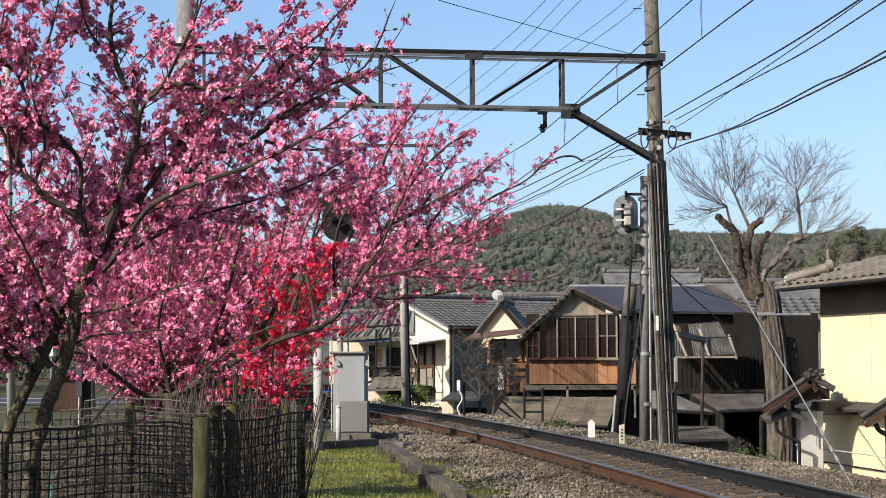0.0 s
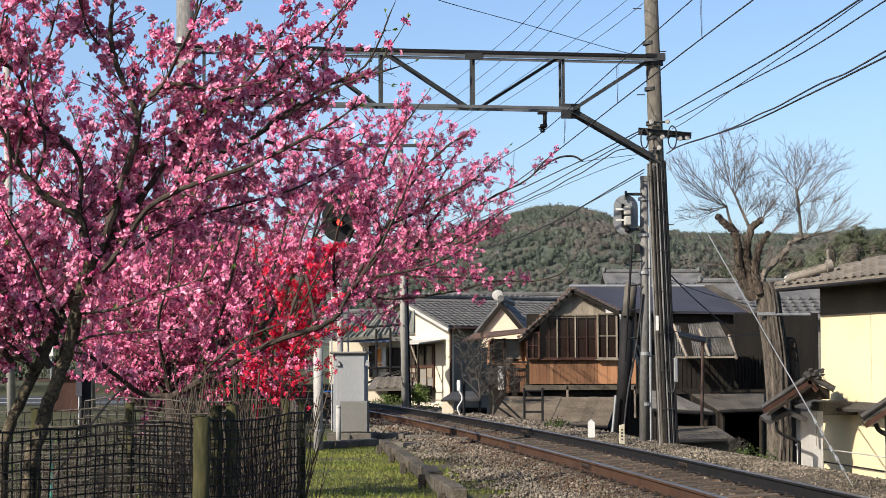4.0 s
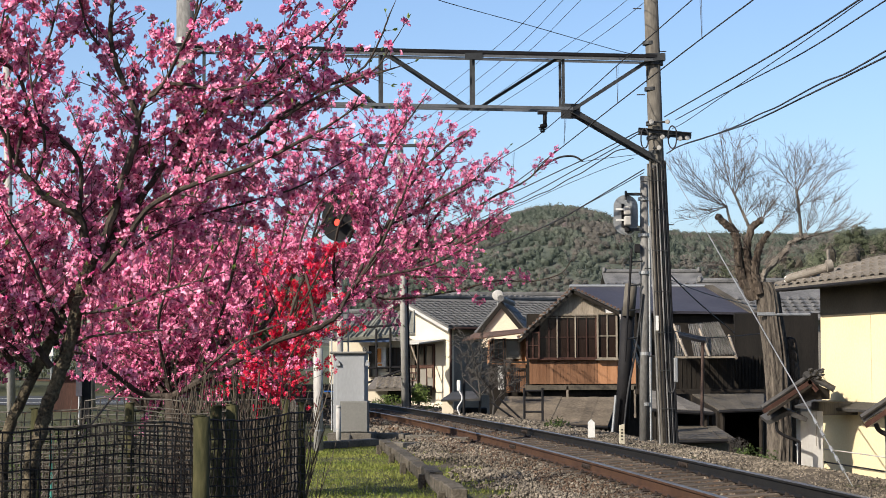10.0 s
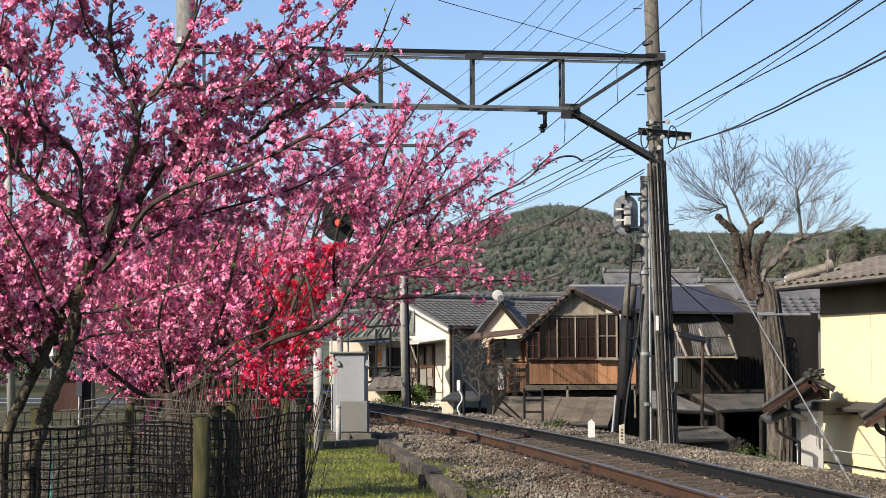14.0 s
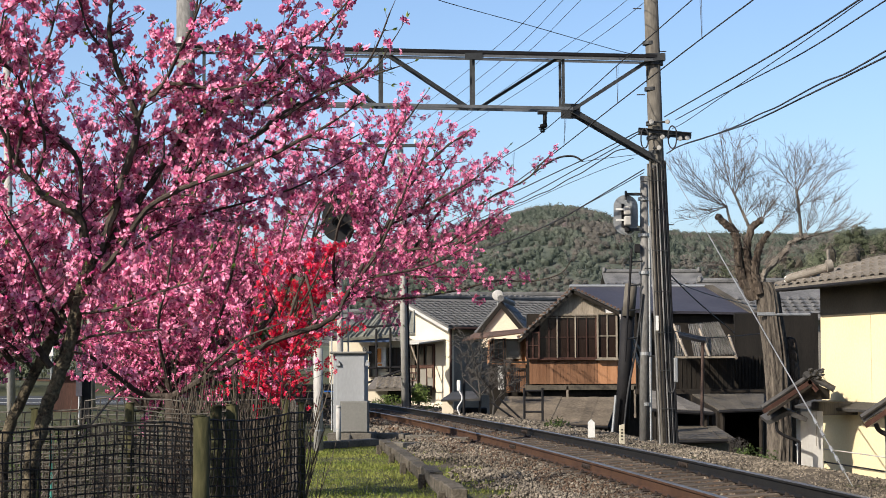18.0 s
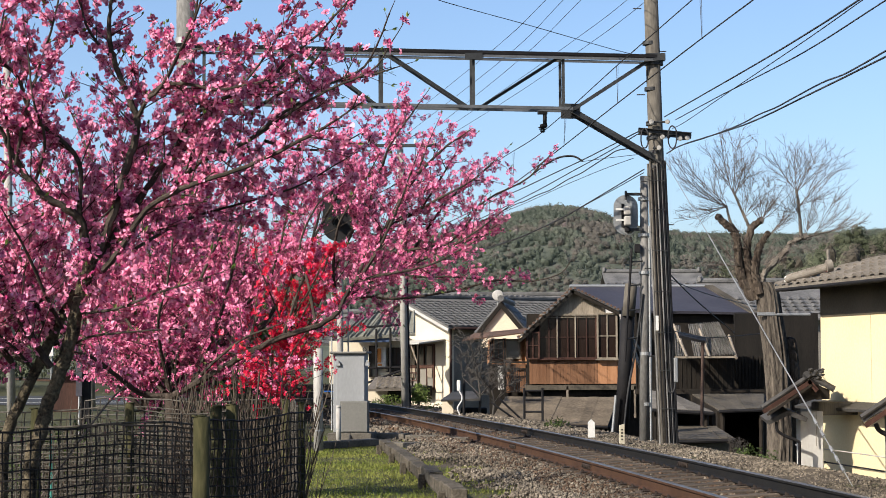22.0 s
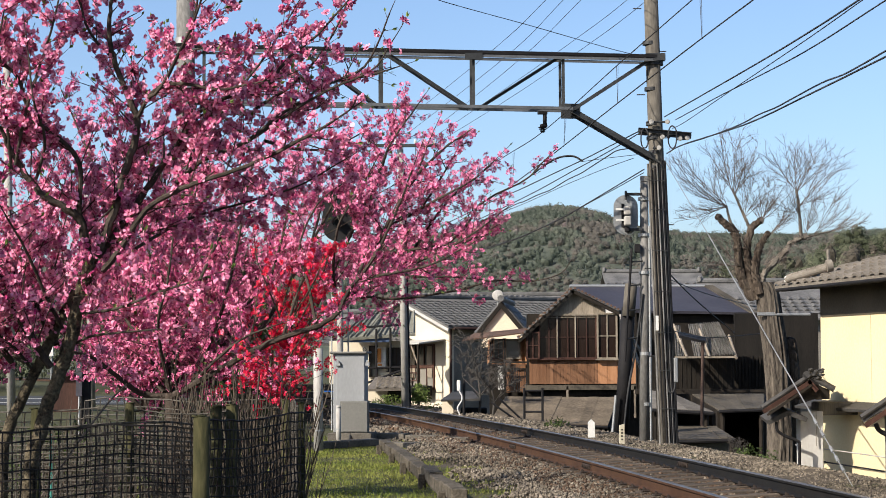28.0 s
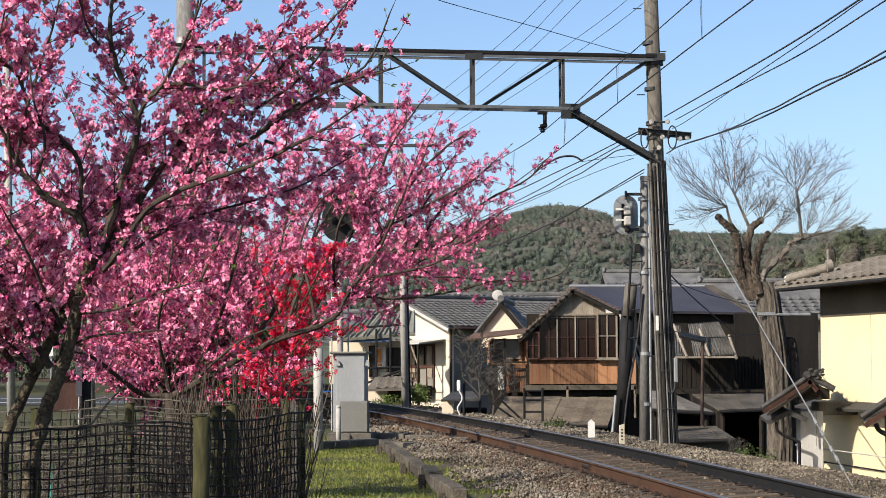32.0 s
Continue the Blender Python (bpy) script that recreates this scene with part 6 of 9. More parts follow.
def make_white_house():
    deg = 38
    # grey side walls: shade on the white plaster is put into their colour
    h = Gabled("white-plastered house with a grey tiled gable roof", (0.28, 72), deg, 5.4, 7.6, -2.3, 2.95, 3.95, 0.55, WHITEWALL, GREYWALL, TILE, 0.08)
    a, b, c, d = h.slopes[0]
    across = (b - a).normalized()
    up = d - a
    lay_tiles(h.g, TILE_GREY, a, across, up, (b - a).length, up.length, w=0.30, l=0.29)
    for k in range(26):
        bm = bmesh.new()
        q = d + (c - d).normalized() * (0.15 + 0.3 * k) + Vector((0, 0, 0.14))
        box(bm, q, (0.2, 0.16, 0.1), deg, 0.04)
        part("ridge_cap", bm, TILE, h.g)
    # bargeboards on the gable
    for w0, w1 in ((-0.55, 2.7), (5.95, 2.7)):
        bm = bmesh.new()
        k = 1.0 / 2.7
        z0 = 2.95 - 0.55 * k
        p, q = h.m @ Vector((-0.52, w0, z0 + 0.03)), h.m @ Vector((-0.52, w1, 3.98))
        sheet(bm, p, q, q + h.m.to_3x3() @ Vector((0.05, 0, 0)), p + h.m.to_3x3() @ Vector((0.05, 0, 0)), 0.16)
        part("bargeboard", bm, PALEWALL, h.g)
    # veranda on the gable side: windows under a pent roof
    window(h.g, h.on_gable(1.95, 1.72), 1.9, 0.8, 3, 1, REDWOOD, GLASS, 0.07, False)
    window(h.g, h.on_gable(1.95, 0.85), 1.9, 0.8, 4, 1, REDWOOD, GREYGLASS, 0.06)
    m = h.m
    bm = bmesh.new()
    sheet(bm, m @ Vector((-0.02, 0.3, 2.35)), m @ Vector((-0.02, 5.2, 2.3)), m @ Vector((-1.3, 5.2, 2.12)), m @ Vector((-1.3, 0.3, 2.2)), 0.05)
    part("pent_roof", bm, PALEWALL, h.g, "pale sheet pent roof")
    for w in (0.5, 2.4, 4.9):
        bm = bmesh.new()
        rod(bm, m @ Vector((-1.2, w, -1)), m @ Vector((-1.2, w, 2.15)), 0.05, n=6)
        part("veranda_post", bm, DARKWOOD, h.g)
    bm = bmesh.new()
    for z in (1.05, 0.75):
        rod(bm, m @ Vector((-1.2, 0.5, z)), m @ Vector((-1.2, 4.9, z)), 0.025, n=6)
    part("veranda_rail", bm, REDWOOD, h.g)
    for k in range(22):
        bm = bmesh.new()
        rod(bm, m @ Vector((-1.2, 0.6 + k * 0.2, 0.72)), m @ Vector((-1.2, 0.6 + k * 0.2, 1.06)), 0.014, n=5)
        part("veranda_baluster", bm, REDWOOD, h.g)
    for w0, w1 in ((0.5, 0.95), (2.4, 2.0)):
        bm = bmesh.new()
        rod(bm, m @ Vector((-1.2, w0, 1.35)), m @ Vector((-1.2, w1, 2.12)), 0.03, n=6)
        part("veranda_brace", bm, PALEWOOD, h.g)
    for w in (1.25, 2.35):
        bm = bmesh.new()
        box(bm, (-0.06, w, 1.5), (0.03, 0.3, 1.3), m=m, bevel=0.01)
        part("curtain", bm, PALEWOOD, h.g)
    for w in (1.2, 1.8):
        bm = bmesh.new()
        box(bm, (-0.3, w, 0.35), (0.3, 0.5, 0.4), m=m, bevel=0.03)
        part("outdoor_unit", bm, BLACKSTEEL, h.g, "dark outdoor unit")
    bm = bmesh.new()
    rod(bm, m @ Vector((-0.03, -0.04, -1.5)), m @ Vector((-0.03, -0.04, 2.8)), 0.05, n=8)
    part("downpipe", bm, REDWOOD, h.g)
    bm = bmesh.new()
    rod(bm, m @ Vector((-0.3, -0.6, 2.74)), m @ Vector((7.6, -0.6, 2.74)), 0.05, n=8)
    part("gutter", bm, REDWOOD, h.g)


make_white_house()


def make_mid_house():
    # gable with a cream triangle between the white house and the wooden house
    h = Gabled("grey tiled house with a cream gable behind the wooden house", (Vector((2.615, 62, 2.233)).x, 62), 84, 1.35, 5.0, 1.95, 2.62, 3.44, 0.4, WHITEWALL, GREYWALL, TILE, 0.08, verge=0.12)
    bm = bmesh.new()
    for w0 in (-0.4, 1.75):
        p, q = h.m @ Vector((-0.15, w0, 2.16)), h.m @ Vector((-0.15, 0.675, 3.47))
        sheet(bm, p, q, q + Vector((0, 0.06, 0)), p + Vector((0, 0.06, 0)), 0.14)
    part("bargeboard", bm, DARKWOOD, h.g)
    a, b, c, d = h.slopes[0]
    lay_tiles(h.g, TILE_GREY, a, b - a, d - a, (b - a).length, (d - a).length, w=0.32, l=0.30)
    a, b, c, d = h.slopes[1]
    lay_tiles(h.g, TILE_GREY, b, a - b, c - b, (b - a).length, (c - b).length, w=0.32, l=0.30)
    # dish on the ridge
    g = thing("satellite_dish", (1.822, 62.2, 3.519), "small round grey dish on a roof ridge", "dish")
    bm = bmesh.new()
    bmesh.ops.create_uvsphere(bm, u_segments=16, v_segments=8, radius=0.19, matrix=Matrix.Translation((1.82, 62.1, 3.685)) @ Matrix.Rotation(radians(80), 4, "X") @ Matrix.Diagonal((1, 1, 0.14, 1)))
    part("dish", bm, PALEPOLE, g, smooth=True)
    bm = bmesh.new()
    rod(bm, (1.821, 62.2, 3.368), (1.822, 62.2, 3.632), 0.025, n=8)
    part("mast", bm, GALV, g)


make_mid_house()


def make_back_houses():
    # tiled roofs further back
    for label, c0, deg, wide, long_, z0, ze, zr, wall in (
            ("distant house with a grey tiled ridge and end ornaments", (Vector((7.834, 84, 4.493)).x, 84), 0, 6, 3.8, -2.3, 4.4, 5.5, PALEWALL),
            ("dark tiled house behind the bare tree", (Vector((9.611, 64, 3.389)).x, 64), 2, 6, 5.2, -2.3, 3.0, 4.2, GREYWALL),
            ("low grey tiled house at the end of the row", (Vector((-4.472, 74, 2.619)).x, 74), 0, 5, 3.4, -2.3, 2.3, 3.4, WHITEWALL),
            ("long grey tiled house behind the row", (Vector((0.414, 88, 3.597)).x, 88), 0, 6, 5.5, -2.3, 3.1, 4.6, GREYWALL)):
        h = Gabled(label, c0, deg, wide, long_, z0, ze, zr, 0.4, wall, wall, TILE, 0.08)
        a, b, c, d = h.slopes[0]
        lay_tiles(h.g, TILE_GREY, a, (b - a).normalized(), d - a, (b - a).length, min((d - a).length, 2.4), w=0.36, l=0.36)
        for s in (0.02, 0.98):
            bm = bmesh.new()
            q = d + (c - d) * s + Vector((0, 0, 0.12))
            box(bm, q, (0.16, 0.3, 0.26), 0, 0.06)
            part("ridge_end", bm, TILE, h.g)
        for k in range(int((c - d).length / 0.3)):
            bm = bmesh.new()
            q = d + (c - d).normalized() * (0.15 + 0.3 * k) + Vector((0, 0, 0.06))
            box(bm, q, (0.27, 0.2, 0.15), 0, 0.05)
            part("ridge_cap", bm, TILE, h.g)


make_back_houses()


def make_left_house():
    g = thing("row_house", (-2.981, 68, -0.14), "cream row house with balcony, blue eaves strip and poster", "house")
    bm = bmesh.new()
    slab(bm, (-4.15, 68, 2.245), (-1.34, 68, -0.965), 0.2)
    part("wall", bm, WHITEWALL, g)
    bm = bmesh.new()
    sheet(bm, (-3.823, 66.6, 2.31), (-1, 66.6, 2.5), (-1.049, 70, 3.354), (-2.851, 70, 3.403), 0.1)
    part("roof", bm, GREENROOF, g, "greenish weathered roof")
    ra, rb, rc, rd = (Vector(q) for q in ((-3.823, 66.6, 2.31), (-1, 66.6, 2.5), (-1.049, 70, 3.354), (-2.851, 70, 3.403)))
    for k in range(14):
        bm = bmesh.new()
        s = (k + random.uniform(0.2, 0.8)) / 14
        lift = Vector((0, 0, 0.03))
        rod(bm, ra.lerp(rb, s) + lift, rd.lerp(rc, s) + lift, 0.03, n=6)
        part("roof_batten", bm, GREENROOF, g)
    bm = bmesh.new()
    slab(bm, (-3.788, 66.7, 2.351), (-1.871, 66.7, 2.182), 0.06)
    part("eaves_strip", bm, BLUEPAINT, g, "faded blue eaves strip")
    window(g, Matrix.Translation((-2.544, 67.95, 1.499)), 0.28, 1.1, 1, 1, DARKWOOD, GLASS, 0.05, False)
    window(g, Matrix.Translation((-1.702, 67.95, 1.577)), 0.6, 0.8, 2, 1, DARKWOOD, GLASS, 0.05)
    bm = bmesh.new()
    slab(bm, (-2.415, 67.8, 2.01), (-2.088, 67.8, 1.251), 0.03)
    post = part("poster_board", bm, PORCELAIN, g, "white poster with orange and red patches")
    bm = bmesh.new()
    slab(bm, (-2.394, 67.78, 1.969), (-2.251, 67.78, 1.457), 0.01)
    slab(bm, (-2.374, 67.78, 1.416), (-2.231, 67.78, 1.334), 0.01)
    part("print", bm, ORANGEPAINT, post)
    for a, b in (((-2.387, 66.5, 2.665), (-2.391, 66.5, 0.857)), ((-1.884, 66.5, 2.703), (-1.888, 66.5, 0.855)), ((-1.462, 66.5, 2.299), (-1.466, 66.5, 0.853))):
        bm = bmesh.new()
        rod(bm, a, b, 0.04, n=6)
        part("balcony_post", bm, BLACKSTEEL, g)
    for a, b in (((-2.913, 66.5, 1.26), (-1.264, 66.5, 1.294)), ((-2.911, 66.5, 2.707), (-1.259, 66.5, 2.822)), ((-2.511, 66.5, 0.858), (-1.405, 66.5, 1.014)), ((-2.709, 66.4, 0.739), (-1.463, 66.4, 1.195))):
        bm = bmesh.new()
        rod(bm, a, b, 0.04, n=6)
        part("balcony_rail", bm, BLACKSTEEL, g)
    # small tiled porch
    g = thing("porch", (-1.875, 62, 0.099), "small porch with a brown tiled roof", "porch")
    bm = bmesh.new()
    sheet(bm, (-2.525, 61, 0.603), (-1.161, 61, 0.634), (-1.323, 63.5, 0.999), (-2.321, 63.5, 0.965), 0.08)
    part("roof", bm, BROWNTILE, g)
    pa, pb = Vector((-2.525, 61, 0.603)) + Vector((0, 0, 0.02)), Vector((-2.321, 63.5, 0.965)) + Vector((0, 0, 0.02))
    lay_tiles(g, TILE_BROWN, pa + Vector((0.3, 0, 0)), Vector((1, 0, 0)), pb - pa - Vector(((pb - pa).x, 0, 0)), 1.0, 2.5)
    bm = bmesh.new()
    slab(bm, (-2.436, 62, 0.606), (-1.184, 62, -0.743), 0.15)
    part("wall", bm, WHITEWALL, g)
    window(g, Matrix.Translation((-1.592, 61.95, 0.342)), 0.5, 0.35, 2, 1, DARKWOOD, GLASS, 0.04, False)
    g = thing("tarpaulin", (-3.897, 62, 0.387), "crumpled bright blue tarpaulin", "tarpaulin")
    bm = bmesh.new()
    sheet(bm, (-4.077, 61.6, 0.396), (-3.618, 61.4, 0.342), (-3.677, 62.4, 0.699), (-4.036, 62.4, 0.662), 0.05)
    part("sheet", bm, BLUETARP, g)
    bm = bmesh.new()
    slab(bm, (-4.277, 61.8, 0.355), (-3.605, 61.8, -0.354), 0.6)
    part("stack", bm, DARKWOOD, g)


GREENROOF = material("mossy_sheet_roof", (0.103, 0.102, 0.079), (0.206, 0.201, 0.164), 0.85, 0, 1, 12, 0.3)
BLUEPAINT = material("faded_blue_paint", (0.03, 0.049, 0.091), (0.054, 0.079, 0.133), 0.6)
BLUETARP = material("blue_tarp", (0.006, 0.049, 0.213), (0.018, 0.098, 0.335), 0.5)
ORANGEPAINT = material("orange_print", (0.426, 0.152, 0.03), (0.456, 0.213, 0.061), 0.7)
make_left_house()


def make_yard_bits():
    g = thing("steel_frame", (2.219, 46, -0.025), "black steel frame ladder standing beside the track", "frame")
    for px in (928, 960):
        bm = bmesh.new()
        x = Vector((1.985, 46, 0.391)).x + (px - 928) * 0.01394
        rod(bm, (x, 46, -0.5), (x, 46, 0.85), 0.03, n=8)
        part("upright", bm, BLACKSTEEL, g)
    for a, b in (((1.988, 46, 0.779), (2.46, 46, 0.777)), ((1.986, 46, 0.557), (2.459, 46, 0.555)), ((1.984, 46, 0.266), (2.457, 46, 0.264)), ((1.152, 46, 0.505), (1.872, 46, 0.004)), ((1.375, 46, 0.587), (1.872, 46, 0.114))):
        bm = bmesh.new()
        rod(bm, a, b, 0.025, n=8)
        part("bar", bm, BLACKSTEEL, g)
    g = thing("meter_box", (0.392, 48, 0.781), "white meter box on a dark pole with a looped cable", "box")
    bm = bmesh.new()
    box(bm, (0.392, 48, 0.882), (0.1, 0.1, 0.28), 0, 0.02)
    part("box", bm, PORCELAIN, g)
    bm = bmesh.new()
    rod(bm, (0.525, 48.1, 1.04), (0.519, 48.1, -0.235), 0.035, n=8)
    part("post", bm, BLACKSTEEL, g)
    bm = bmesh.new()
    tube(bm, ridge_line([(0.391, 47.9, 0.783), (0.477, 47.9, 0.551), (0.36, 47.9, 0.321), (0.417, 47.9, 0.133)], 5), 0.02, 6)
    part("cable", bm, PORCELAIN, g)
    g = thing("wash_shed", (0.225, 50, 0.298), "small dark tiled shelter over a white wall", "shelter")
    bm = bmesh.new()
    sheet(bm, (-0.076, 49.5, 0.49), (0.971, 49.5, 0.516), (0.786, 51, 0.701), (0.231, 51, 0.672), 0.05)
    part("roof", bm, DARKTILE, g)
    bm = bmesh.new()
    slab(bm, (-0.046, 50, 0.464), (0.254, 50, -0.003), 0.3)
    part("wall", bm, WHITEWALL, g)
    bm = bmesh.new()
    slab(bm, (0.454, 50.3, 0.259), (1.165, 50.3, -0.198), 0.5, 0.03)
    part("tank", bm, BLACKSTEEL, g)
    g = thing("handrail_pipe", (5.47, 29.82, 2.25), "grey steel pipe fixed across the tree trunk", "pipe")
    bm = bmesh.new()
    rod(bm, (5.018, 29.82, 2.251), (5.867, 29.82, 2.248), 0.022, n=8)
    part("tube", bm, GALV, g)
    bm = bmesh.new()
    slab(bm, (5.015, 29.8, 2.287), (5.304, 29.8, 2.25), 0.02)
    part("bracket", bm, GALV, g)
    # low retaining wall at the house foot
    g = thing("retaining_wall", (4.933, 22, 0.022), "low dark concrete retaining strip below the cream house", "wall", kind="structure")
    bm = bmesh.new()
    p, q = Vector((5.09, 24.5, -0.025)), Vector((5.09, 21.6, 0.042))
    p.z, q.z = 0.02, 0.02
    d = q - p
    box(bm, (p + q) / 2 + d * 0.4 + Vector((0, 0, -0.25)), (d.length * 1.9, 0.2, 0.6), math.degrees(math.atan2(d.y, d.x)), 0.02)
    part("kerb", bm, CONCRETE, g)


make_yard_bits()

# ---- blossom trees ----
def flower_shape(petals, radius):
    """A cupped double flower: broad outer petals, small upright inner ones round a dark heart, facing +z; returns vertices, faces, and the number of petal faces."""
    V, Fc = [], []
    for k in range(petals):
        a = 6.2832 * k / petals + 0.2 * math.sin(k * 2.3)
        c, s = math.cos(a), math.sin(a)
        w, tilt, b = radius * 0.42, 0.22 + 0.2 * math.sin(k * 1.9), len(V)
        for along, side, lift in ((0.1, 0, 0), (0.6, 1, tilt * 0.5 + 0.06), (0.98, 0.45, tilt), (0.98, -0.45, tilt), (0.6, -1, tilt * 0.5 + 0.06), (0.6, 0, tilt * 0.3)):
            V.append((c * radius * along - s * w * side, s * radius * along + c * w * side, radius * lift))
        Fc += [(b, b + 1, b + 5), (b + 1, b + 2, b + 5), (b + 2, b + 3, b + 5), (b + 3, b + 4, b + 5), (b + 4, b, b + 5)]
    for k in range(petals):
        a, b = 6.2832 * (k + 0.5) / petals, len(V)
        c, s = math.cos(a), math.sin(a)
        for along, side, lift in ((0.1, 0, 0.08), (0.4, 0.22, 0.34), (0.62, 0, 0.56), (0.4, -0.22, 0.34)):
            V.append((radius * (c * along - s * side), radius * (s * along + c * side), radius * lift))
        Fc += [(b, b + 1, b + 2), (b, b + 2, b + 3)]
    n, b = len(Fc), len(V)
    V += [(0.2 * radius * math.cos(2.0944 * k), 0.2 * radius * math.sin(2.0944 * k), 0.2 * radius) for k in range(3)] + [(0, 0, 0.34 * radius), (0, 0, -0.3 * radius)]
    for k in range(3):
        Fc += [(b + k, b + (k + 1) % 3, b + 3), (b + (k + 1) % 3, b + k, b + 4)]
    return np.array(V), Fc, n


BLOOM_V, BLOOM_F, BLOOM_N = flower_shape(5, 1.0)
# a plainer flower for the trees further off: folded petals and a heart
FAR_V = np.array([(r * math.cos(a), r * math.sin(a), z) for k in range(6) for r, a, z in ((0.1, 1.047 * k, 0), (0.8, 1.047 * k - 0.42, 0.3), (1.0, 1.047 * k, 0.45), (0.8, 1.047 * k + 0.42, 0.3))] + [(0.2, 0, 0.3), (-0.1, 0.18, 0.3), (-0.1, -0.18, 0.3)])
FAR_F = [f for k in range(6) for f in ((4 * k, 4 * k + 1, 4 * k + 2), (4 * k, 4 * k + 2, 4 * k + 3))] + [(24, 25, 26)]
LEAF_V = np.array([(0, 0, 0), (0.22, 0.45, 0.12), (0, 1, 0.0), (-0.22, 0.45, 0.12)])
LEAF_F = [(0, 1, 2), (0, 2, 3)]


def facing(d, spin):
    """Rotation that turns +z to d."""
    q = Vector(d).to_track_quat("Z", "Y").to_matrix() @ Matrix.Rotation(spin, 3, "Z")
    return np.array(q)


class BlossomTree:
    def __init__(self, name, at, label, bark, petal, flower, seed, leafy=0.12):
        self.root = thing(name, at, label, "tree")
        self.at = Vector(at)
        self.bark, self.petal, self.flower, self.leafy = bark, petal, flower, leafy
        self.rng = random.Random(seed)
        self.boughs = []
        self.clear = []
        self.single = 12
        self.plain = False
        self.behind = 0.75
        self.pitch = 0.9
        self.crowd = 0.86
        self.slim = 1.0
        self.mesh = bpy.data.meshes.new("blossom")
        self.mesh.from_pydata(BLOOM_V.tolist(), [], BLOOM_F)
        self.mesh.materials.append(petal)
        self.mesh.materials.append(HEART)
        self.mesh.polygons.foreach_set("material_index", [0] * BLOOM_N + [1] * (len(BLOOM_F) - BLOOM_N))
        self.base = Vector((0, 0, 0))

    def kept(self, q):
        """Whether nothing has been pruned away at q, given from the bough's foot."""
        q = q + self.base
        return all((q.x - c.x) ** 2 + (q.z - c.z) ** 2 > r * r for c, r in self.clear)

    def trunk(self, r0, r1, *pts):
        bm = bmesh.new()
        line = ridge_line(pts, 6)
        n = len(line)
        line = [p + Vector((self.rng.uniform(-1, 1), 0, 0)) * r1 * 0.15 for p in line]
        tube(bm, line, [r0 + (r1 - r0) * i / (n - 1) for i in range(n)], 10, 0.08)
        part("trunk", bm, MOSSBARK if self.single else BARK, self.root, smooth=True)

    def shoot(self, bm, start, d, length, r, blooms, leaves, depth, bloom=1.0):
        """A straight whippy side shoot crowded with flowers, and smaller shoots on it."""
        rng = self.rng
        d = d.normalized()
        for trim in (1.0, 0.6, 0.35):
            if self.kept(Vector(start) + d * length * trim):
                length = length * trim
                break
        else:
            return
        n = max(3, int(length / 0.06))
        p, pts = Vector(start), [Vector(start)]
        for i in range(n):
            d = (d + Vector((rng.uniform(-1, 1), rng.uniform(-1, 1), rng.uniform(-0.6, 1.1))) * 0.045).normalized()
            p = p + d * (length / n)
            pts.append(p)
        tube(bm, pts, [r * (1 - 0.6 * i / n) for i in range(n + 1)], 4)
        step = self.flower * self.pitch
        k = 0.1 * length
        while k < length:
            i = min(int(k / length * n), n - 1)
            q = pts[i] + (pts[i + 1] - pts[i]) * (k / length * n - i)
            if rng.random() < 0.85 * bloom and self.kept(q):
                for _ in range(2 if rng.random() < 0.3 else 1):
                    side = Vector((rng.uniform(-1, 1), rng.uniform(-1, 1), rng.uniform(-0.6, 1))).normalized()
                    bud = 0.55 if rng.random() < 0.12 else 1
                    blooms.append((q + side * self.flower * 0.4, side, self.flower * 0.5 * bud * rng.uniform(0.75, 1.15)))
            if rng.random() < self.leafy:
                leaves.append((pts[i], (d + Vector((rng.uniform(-1, 1), rng.uniform(-1, 1), rng.uniform(0, 1)))).normalized(), self.flower * rng.uniform(0.3, 0.6)))
            k += step * rng.uniform(0.6, 1.4)
        for _ in range(3 if depth and rng.random() < 0.6 else 0):
            leaves.append((pts[-1], (d + Vector((rng.uniform(-1, 1), rng.uniform(-1, 1), rng.uniform(0, 1))) * 0.5).normalized(), self.flower * rng.uniform(0.35, 0.65)))
        if depth:
            for _ in range(int(length / 0.105)):
                i = rng.randrange(1, n)
                e = (d + Vector((rng.uniform(-1, 1), rng.uniform(-1, 1), rng.uniform(-0.5, 1))) * 1.1).normalized()
                self.shoot(bm, pts[i], e, length * rng.uniform(0.28, 0.6), r * 0.65, blooms, leaves, depth - 1, bloom)

    def bough(self, r0, r1, *pts, every=0.045, reach=0.36, bloom=1.0, spread=1.0):
        """A limb that sways as one piece, with its shoots, flowers and young leaves."""
        rng = self.rng
        every = every * self.crowd
        r0, r1 = r0 * self.slim, r1 * self.slim
        line = ridge_line(pts, 6)
        pivot = line[0]
        self.base = pivot
        line = [p - pivot for p in line]
        n = len(line) - 1
        for i in range(1, n):
            line[i] = line[i] + Vector((rng.uniform(-1, 1), rng.uniform(-1, 1), rng.uniform(-1, 1))) * r0 * 0.16
        bm = bmesh.new()
        tube(bm, line, [r0 + (r1 - r0) * i / n for i in range(n + 1)], 7, 0.06)
        limb, bm = bm, bmesh.new()
        blooms, leaves = [], []
        total = sum((line[i + 1] - line[i]).length for i in range(n))
        k = every
        while k < total:
            s = k / total * n
            i = min(int(s), n - 1)
            q = line[i] + (line[i + 1] - line[i]) * (s - i)
            t = (line[i + 1] - line[i]).normalized()
            a = rng.uniform(0, 6.28)
            out = t.orthogonal().normalized()
            out = (Matrix.Rotation(a, 3, t) @ out)
            if out.y < 0 and rng.random() < self.behind:
                out.y = -out.y
            d = t * rng.uniform(0.2, 1.0) + out * spread * rng.uniform(0.6, 1.2) + Vector((0, 0, 0.3))
